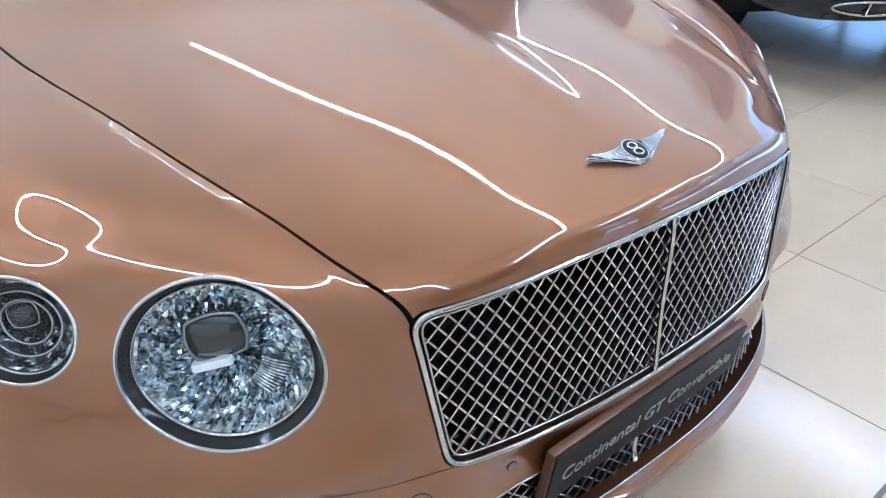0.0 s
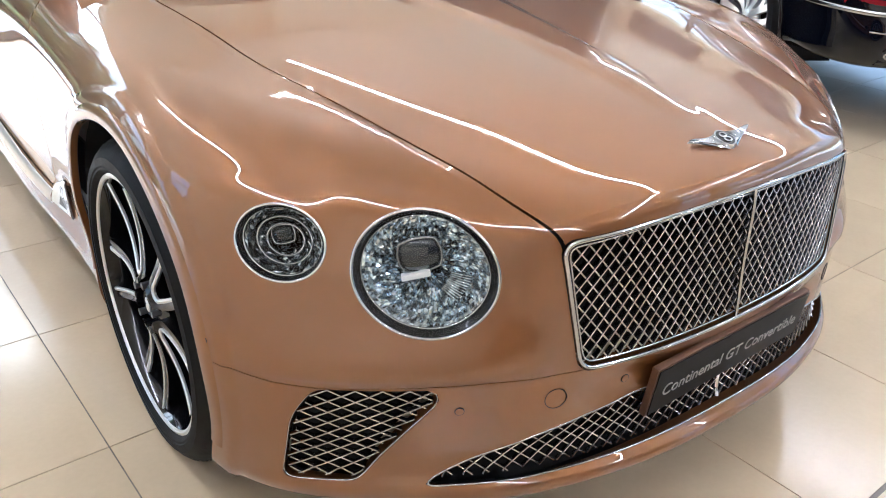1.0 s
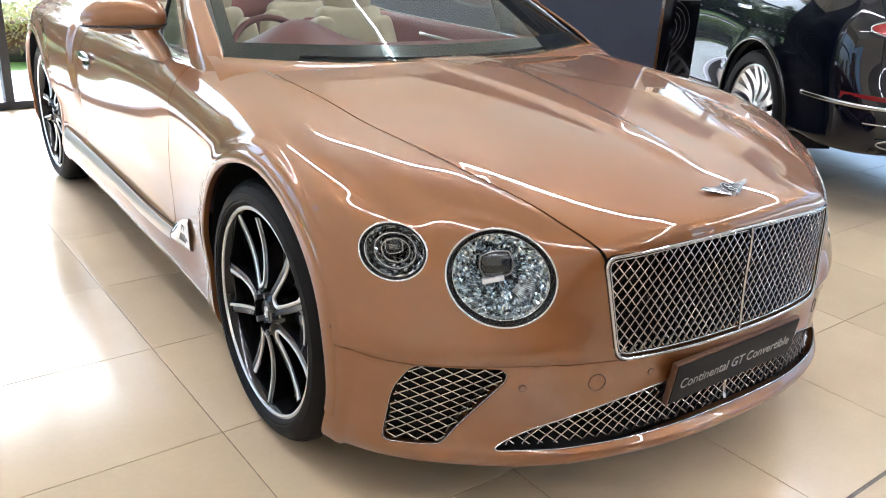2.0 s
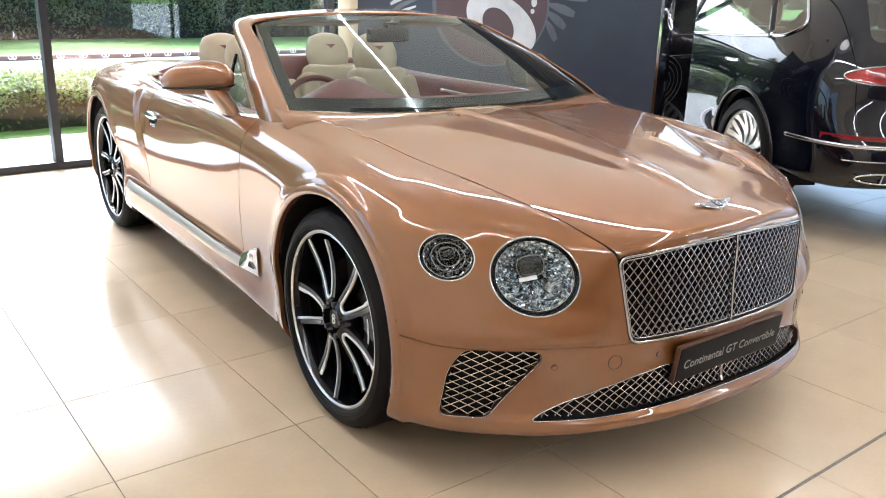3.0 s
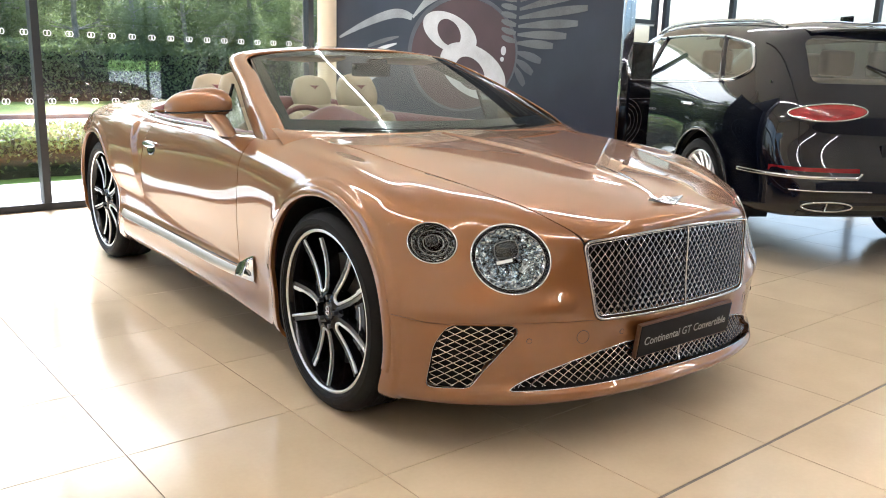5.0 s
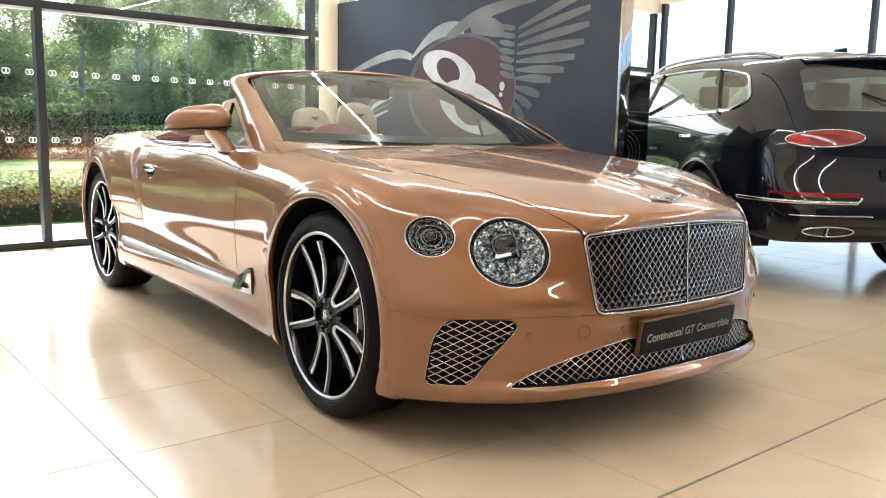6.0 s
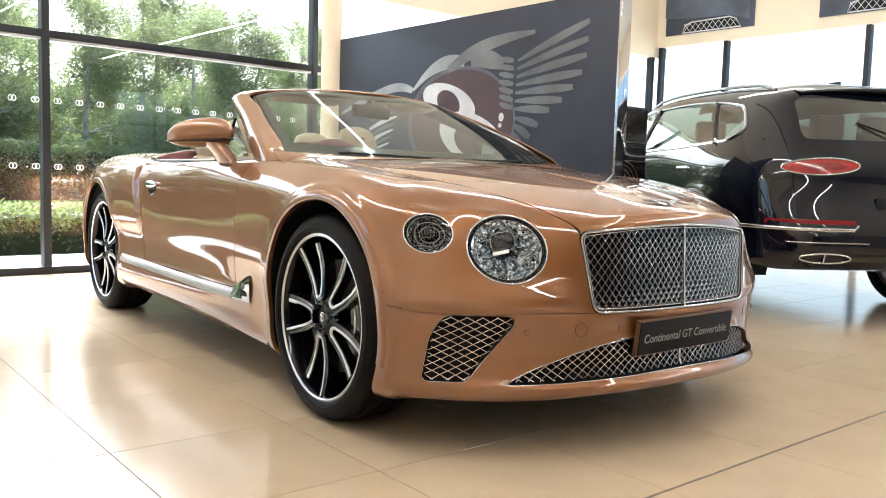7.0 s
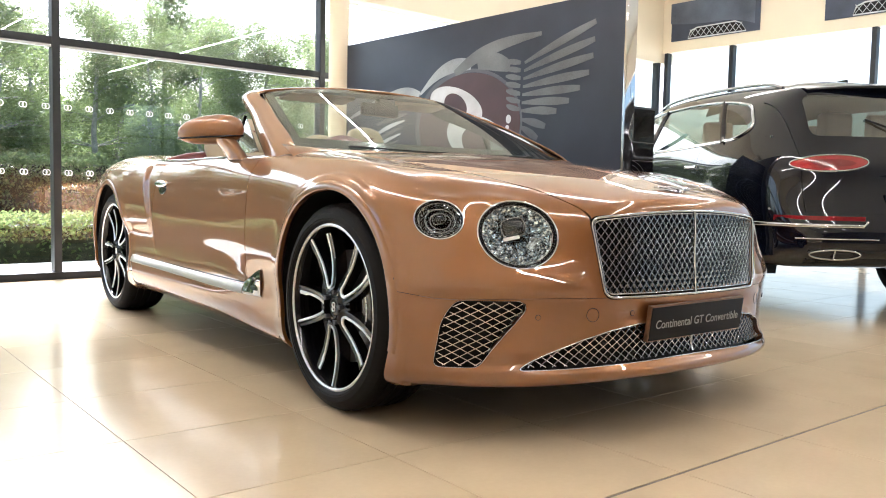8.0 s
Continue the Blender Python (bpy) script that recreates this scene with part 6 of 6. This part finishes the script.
# lower bumper: slim bright line, dark diffuser and plate recess
for s in (-1, 1):
    pts = []
    for x in np.linspace(0.86, 0.36, 24):
        h = STREE.ray_cast(Vector((s * x, -1, 0.545 - 0.03 * max(0.0, 0.42 - x))), Vector((0, 1, 0)))
        pts.append(Vector(h[0]) + Vector((0, -0.003, 0)))
    vs, fs = tube(pts, 0.005, 6)
    link_mesh("bumper_line", vs, fs, CHROME, True, suv)
    for dy in (0.0, 0.03, 0.06):
        bm = boxed(-0.003, dy - 0.012, -0.009, 0.003, dy + 0.012, 0.009, 0.001, m=Matrix.Translation(Vector(STREE.ray_cast(Vector((2 * s, 0.50 + dy, 1.215)), Vector((-s, 0, 0)))[0])))
        part("pillar_badge", bm, CHROME, suv)
    # curled inner end of the bumper strip
    p = [Vector(STREE.ray_cast(Vector((s * x, -1, z)), Vector((0, 1, 0)))[0]) + Vector((0, -0.004, 0)) for x, z in ((0.47, 0.628), (0.455, 0.632), (0.44, 0.642), (0.425, 0.656))]
    vs, fs = tube(p, 0.009, 8)
    link_mesh("bumper_strip", vs, fs, CHROME, True, suv)
V, F2 = [], []
for x in np.linspace(-0.80, 0.80, 25):
    for z in (0.385, 0.41, 0.475):
        h = STREE.ray_cast(Vector((x, -1, z)), Vector((0, 1, 0)))
        V.append(Vector(h[0]) + Vector((0, -0.0035, 0)))
F2 = [(i * 3 + j, i * 3 + j + 1, i * 3 + 4 + j, i * 3 + 3 + j) for i in range(24) for j in range(2)]
link_mesh("rear_diffuser", V, F2, DARK, True, suv, "dark lower rear diffuser")
# spoiler lip, antenna, rear wiper, centre lamp
net = []
for x in np.linspace(-0.60, 0.60, 13):
    u = x / 0.6
    y0 = 0.43 + 0.10 * u * u
    net.append([(x, y0 + 0.20, 1.612 - 0.02 * u * u), (x, y0 + 0.02, 1.592 - 0.03 * u * u), (x, y0 - 0.03, 1.575 - 0.03 * u * u), (x, y0, 1.55 - 0.03 * u * u), (x, y0 + 0.10, 1.55 - 0.03 * u * u)])
sk = Skin.net(np.array(net), 3, 4, mirror=False)
link_mesh("roof_spoiler", sk.v, sk.faces, NAVY, True, suv)
bm = bmesh.new()
box(bm, -0.012, 0.95, 1.64, 0.012, 1.08, 1.695, 0.008)
part("antenna_fin", bm, NAVY, suv)
vs, fs = tube([(0.02, 0.175, 1.20), (-0.12, 0.235, 1.265), (-0.30, 0.30, 1.335)], 0.007, 6)
link_mesh("rear_wiper", vs, fs, DARK, True, suv)
bm = boxed(-0.27, -0.012, -0.06, 0.27, 0.0, 0.06, 0.004, m=Matrix.Translation((0, 0.085, 0.78)) @ Matrix.Rotation(radians(-6), 4, 'X'))
pl = part("rear_plate", bm, PLATE, suv)
# seats seen through the glass
TAN = vary(material("tan_leather", (0.30, 0.24, 0.17), 0.5), 12.0, 0.1, 0.05)
for x, y in ((-0.4, 1.15), (0.4, 1.15), (0.0, 1.15), (-0.42, 2.2), (0.42, 2.2)):
    o = new("seat")
    o.parent = suv
    o.location = (x, y, 0)
    bm = bmesh.new()
    cushion(bm, 0.46, 0.14, 0.66, Matrix.Translation((0, 0, 0.92)) @ Matrix.Rotation(radians(12), 4, 'X'), 0.05)
    part("backrest", bm, TAN, o, "", 60)
    bm = bmesh.new()
    cushion(bm, 0.26, 0.10, 0.19, Matrix.Translation((0, -0.08, 1.36)), 0.045)
    part("headrest", bm, TAN, o, "", 60)


# wheels of the utility vehicle
SILVER = vary(material("bright_alloy", (0.80, 0.80, 0.81), 0.3, 0.7), 30.0, 0.05, 0.05)


def suv_wheel(s, y):
    o = new("wheel")
    o.parent = suv
    o.location = (s * 0.855, y, 0.395)
    prof = [(0.30, 0.11), (0.315, 0.135), (0.345, 0.142), (0.372, 0.134), (0.388, 0.112), (0.394, 0.08), (0.395, 0.0)]
    prof = prof + [(r, -h) for r, h in prof[::-1]]
    vs, fs = revolve(prof, 72)
    link_mesh("tyre", [(s * v[0], v[1], v[2]) for v in vs], fs, RUBBER, True, o, sharp=30)
    vs, fs = revolve([(0.302, 0.118), (0.29, 0.122), (0.282, 0.112), (0.276, 0.06), (0.276, -0.08), (0.302, -0.10)], 72)
    link_mesh("rim", [(s * v[0], v[1], v[2]) for v in vs], fs, SILVER, True, o, "bright silver alloy rim", sharp=35)
    for k in range(10):
        for sp in (-1, 1):
            a0 = 2 * math.pi * k / 10
            V, F2 = [], []
            for q in np.linspace(0, 1, 7):
                r = 0.055 + 0.228 * q
                a = a0 + sp * (0.03 + 0.16 * q ** 1.2)
                w = 0.010 + 0.014 * q
                h = 0.092 + 0.022 * q - 0.03 * math.sin(math.pi * q)
                for dw, dh in ((-w, 0), (w, 0), (w * 0.8, -0.035), (-w * 0.8, -0.035)):
                    V.append((s * (h + dh), r * math.cos(a) - dw * math.sin(a), r * math.sin(a) + dw * math.cos(a)))
            for i in range(6):
                for c2 in range(4):
                    e = (c2 + 1) % 4
                    F2.append((i * 4 + c2, i * 4 + e, i * 4 + 4 + e, i * 4 + 4 + c2))
            link_mesh("spoke", V, F2, SILVER, True, o, sharp=40)
    vs, fs = revolve([(0.0, 0.10), (0.03, 0.10), (0.05, 0.092), (0.075, 0.08), (0.08, 0.04)], 36)
    link_mesh("hub", [(s * v[0], v[1], v[2]) for v in vs], fs, SILVER, True, o)
    vs, fs = revolve([(0.05, 0.02), (0.20, 0.03), (0.20, 0.0)], 48)
    link_mesh("brake_disc", [(s * v[0], v[1], v[2]) for v in vs], fs, GUNMETAL, True, o)
    vs, fs = revolve([(0.05, -0.22), (0.45, -0.22), (0.45, 0.09)], 40)
    keep = [f for f in fs if all(vs[i][2] > -0.2 for i in f)]
    link_mesh("arch_liner", [(s * v[0], v[1], v[2]) for v in vs], keep, DARK, True, o)


for sgn in (-1, 1):
    suv_wheel(sgn, 1.15)
    suv_wheel(sgn, 4.15)

# ---- outside ----
PAVING = vary(material("concrete_paving", (0.50, 0.48, 0.45), 0.85), 2.0, 0.1, 0.0, 0.3, 80.0)
LEAF = vary(material("leaf_green", (0.155, 0.185, 0.095), 0.5), 0.8, 0.5, 0.0, 0.0, 5.0)
LEAF2 = vary(material("hedge_green", (0.085, 0.115, 0.03), 0.6), 1.5, 0.5, 0.0, 0.0, 9.0)
for m in (LEAF, LEAF2):
    # thin leaves let part of the light through
    t = m.node_tree
    tl = t.nodes.new("ShaderNodeBsdfTranslucent")
    tl.inputs["Color"].default_value = (0.30, 0.36, 0.13, 1)
    mx = t.nodes.new("ShaderNodeMixShader")
    mx.inputs[0].default_value = 0.42
    t.links.new(t.nodes["Principled BSDF"].outputs[0], mx.inputs[1])
    t.links.new(tl.outputs[0], mx.inputs[2])
    t.links.new(mx.outputs[0], t.nodes["Material Output"].inputs["Surface"])
BARK = vary(material("pale_bark", (0.30, 0.28, 0.25), 0.9), 6.0, 0.4, 0.0, 0.6, 40.0)


def strip(name, x0, y0, x1, y1, z, mat, label, cat):
    bm = boxed(x0, y0, -0.16, x1, y1, z)
    return setting(name, bm, mat, label, cat)


pave_n = strip("pavement", -40, YW1 + 0.1, 40, 6.6, -0.02, PAVING, "pale concrete path along the glazing", "pavement")
road = strip("road", -120, 9.4, 120, 17.0, -0.125, PAVING, "pale sunlit concrete driveway", "road")
kerb = strip("kerb", -120, 17.01, 120, 17.2, -0.03, vary(material("red_kerb_brick", (0.26, 0.17, 0.14), 0.85), 4.0, 0.25, 0.0, 0.4, 60.0), "low reddish brick kerb", "kerb")
verge = strip("verge", -120, 17.21, 120, 18.4, -0.10, vary(material("rough_grass", (0.21, 0.22, 0.085), 0.95), 2.0, 0.35, 0.0, 0.5, 30.0), "rough dry grass verge", "verge")
pave_w = strip("pavement_west", XW0 - 9.0, -20, XW0 - 0.1, YW1 + 0.09, -0.02, PAVING, "pale concrete forecourt", "pavement")

forecourt = strip("forecourt", 8.6, -70, 70, 4.9, -0.11, PAVING, "pale concrete forecourt outside the side glazing", "paving")


def leaf_cloud(rng, centre, radius, count, size, squash=1.0):
    """Small bent leaves scattered in clumps through an uneven ball."""
    V, F = [], []
    for _ in range(count):
        d = Vector((rng.gauss(0, 1), rng.gauss(0, 1), rng.gauss(0, 1))).normalized() * rng.uniform(0.35, 1) ** 0.6
        p = Vector(centre) + Vector((d.x * radius[0], d.y * radius[1], d.z * radius[2] * squash))
        a = Vector((rng.uniform(-1, 1), rng.uniform(-1, 1), rng.uniform(-0.6, 0.6))).normalized() * size * rng.uniform(0.6, 1.4)
        b = a.cross(Vector((rng.uniform(-1, 1), rng.uniform(-1, 1), rng.uniform(-1, 1)))).normalized() * size * rng.uniform(0.3, 0.6)
        k = len(V)
        V += [p - a, p + b, p + a, p - b]
        F.append((k, k + 1, k + 2, k + 3))
    return V, F


def make_tree(seed, height, spread):
    rng = random.Random(seed)
    o = new("tree")
    pts = [Vector((0, 0, -0.15))]
    for i in range(1, 9):
        pts.append(Vector((rng.uniform(-0.1, 0.1) * i * 0.4, rng.uniform(-0.1, 0.1) * i * 0.4, height * 0.9 * i / 8)))
    V, F = [], []
    for i, p in enumerate(pts):
        r = 0.16 * (1 - i / 9) * height / 9
        for k in range(8):
            t = 2 * math.pi * k / 8
            V.append(p + Vector((r * math.cos(t), r * math.sin(t), 0)))
    for i in range(8):
        for k in range(8):
            F.append((i * 8 + k, i * 8 + (k + 1) % 8, i * 8 + 8 + (k + 1) % 8, i * 8 + 8 + k))
    LV, LF = [], []
    for b in range(22):
        h = height * rng.uniform(0.22, 0.97)
        i = min(7, int(h / (height * 0.9) * 8))
        root = pts[i].lerp(pts[min(8, i + 1)], 0.5)
        a = rng.uniform(0, 2 * math.pi)
        reach = spread * (1.15 - 0.8 * h / height) * rng.uniform(0.5, 1.0)
        tip = root + Vector((math.cos(a) * reach, math.sin(a) * reach, rng.uniform(0.0, 0.9)))
        vs, fs = tube([root, root.lerp(tip, 0.5) + Vector((0, 0, 0.15)), tip], 0.03 * height / 9, 5)
        k = len(V)
        V += vs
        F += [tuple(k + q for q in f) for f in fs]
        for c in range(3):
            cc = root.lerp(tip, rng.uniform(0.45, 1.05)) + Vector((rng.uniform(-.3, .3), rng.uniform(-.3, .3), rng.uniform(-.5, .3)))
            s = rng.uniform(0.45, 0.95) * height / 9
            vs, fs = leaf_cloud(rng, cc, (s, s, s * 1.1), 320, 0.058 * height / 9)
            k = len(LV)
            LV += vs
            LF += [tuple(k + q for q in f) for f in fs]
    link_mesh("trunk", V, F, BARK, True, o)
    link_mesh("crown", LV, LF, LEAF, False, o)
    tagged(o, "leafy birch tree with drooping green foliage", "tree", "trees behind the road")
    return o


kinds = [make_tree(3, 10.5, 3.0), make_tree(8, 9.0, 2.8), make_tree(15, 12.0, 3.2)]
rng = random.Random(5)
spots = []
x = -16.0
while x < 36:
    spots.append((x, 27.5 + rng.uniform(-1.5, 2.5), rng.uniform(0.62, 0.88)))
    x += rng.uniform(1.3, 2.1)
x = -14.0
while x < 36:
    spots.append((x, 33.5 + rng.uniform(-1.5, 2.5), rng.uniform(0.72, 1.0)))
    x += rng.uniform(2.2, 3.6)
for i, (x, y, s) in enumerate(spots):
    if x > 17 and y < 31 and i % 2:
        continue
    # the row thins out and drops towards the east
    tall = (10.5, 9.0, 12.0)[i % 3]
    s = min(s, float(np.interp(x - 0.5 * (y - 28), [10, 12, 17, 20, 30], [12, 8.3, 7.9, 7.0, 4.6])) * (y + 3) / 31 / tall)
    m = HALL @ Matrix.Translation((x, y, -0.14)) @ Matrix.Rotation(rng.uniform(0, 6.28), 4, 'Z')
    if i < 3:
        kinds[i].matrix_basis = m @ Matrix.Scale(s, 4)
    else:
        t = copy_thing(kinds[i % 3], m)
        t.scale = (s, s, s)


# one dark tone for twigs together with the shade among the leaves
TWIG_SHADE = vary(material("twigs_and_shade", (0.024, 0.024, 0.013), 0.9), 14.0, 0.6, 0.0, 0.8, 90.0)


def hedge(name, x0, x1, y0, y1, h, seed, label, leaf=0.035, n=26000, mat=None, low=0.45):
    rng = random.Random(seed)
    V, F = [], []
    for _ in range(n):
        x, y, z = rng.uniform(x0, x1), rng.uniform(y0, y1), h * rng.uniform(0.0, 1.0) ** 0.6
        lump = 0.10 * math.sin(x * 3.1) + 0.07 * math.sin(x * 7.7 + 1)
        # keep mostly the outer skin
        u = rng.random()
        if u < low:
            y = y0 + rng.gauss(0, 0.05) + lump * 0.5
            if low < 0.4 and z < h * 0.55 and rng.random() < 0.7:
                z = h * rng.uniform(0.7, 1.0)
        elif u < 0.75:
            z = h + lump * h * 0.6 + rng.gauss(0, 0.03)
        p = Vector((x, y, z - 0.14))
        a = Vector((rng.uniform(-1, 1), rng.uniform(-1, 1), rng.uniform(-1, 1))).normalized() * leaf * rng.uniform(0.6, 1.4)
        b = a.cross(Vector((rng.uniform(-1, 1), rng.uniform(-1, 1), rng.uniform(-1, 1)))).normalized() * leaf * 0.55
        k = len(V)
        V += [p - a, p + b, p + a, p - b]
        F.append((k, k + 1, k + 2, k + 3))
    # the leaves; then a dark core sheet for wood and the shade within
    ob = link_mesh(name, V, F, mat or LEAF2, False)
    ob.matrix_world = HALL
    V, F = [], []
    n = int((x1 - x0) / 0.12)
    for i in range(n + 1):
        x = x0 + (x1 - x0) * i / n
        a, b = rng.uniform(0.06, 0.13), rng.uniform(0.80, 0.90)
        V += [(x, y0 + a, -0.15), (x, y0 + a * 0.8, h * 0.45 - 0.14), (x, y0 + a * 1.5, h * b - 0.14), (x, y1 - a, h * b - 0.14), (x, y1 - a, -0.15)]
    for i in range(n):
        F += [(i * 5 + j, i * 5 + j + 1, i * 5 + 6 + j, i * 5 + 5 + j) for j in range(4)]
    link_mesh("shaded_core", V, F, TWIG_SHADE, False, ob)
    return tagged(ob, label, "hedge", "", "stuff")


hedge("hedge", -9, 9, 7.75, 8.75, 0.50, 11, "clipped low green hedge with shaded twiggy sides", 0.03, 30000, None, 0.30)
hedge("undergrowth", -12, 32, 24.5, 27.0, 1.7, 12, "dense green shrubs beneath the trees", 0.06, 60000, LEAF)
hedge("thicket", -34, 48, 36.5, 38.5, 4.6, 14, "thick green thicket behind the trees", 0.17, 36000, LEAF)


# paired ring marks on the glazing, in two rows
MARK = material("frosted_mark", (0.75, 0.77, 0.77), 0.6)
vs, fs = [], []
for dx in (-0.012, 0.012):
    a, b = tube([(dx + 0.016 * math.cos(t), 0, 0.021 * math.sin(t)) for t in np.linspace(0, 2 * math.pi, 17)[:-1]], 0.0042, 5, True, 0.4)
    fs += [tuple(len(vs) + i for i in f) for f in b]
    vs += a
mark = link_mesh("glass_mark", vs, fs, MARK, True, window_1)
mark_me = mark.data
mark.location = (-4.5, YW1 - 0.012, 0.885)
for row, z in enumerate((0.885, 1.425)):
    for k in range(1, 74):
        x = -4.5 + k * 0.172
        if min(abs(x - p) for p in (-3.1, -0.47, 2.10, 4.7, 7.2)) < 0.07 or x > 7.9:
            continue
        ob = new("glass_mark", mark_me)
        ob.parent = window_1
        ob.location = (x, YW1 - 0.012, z)
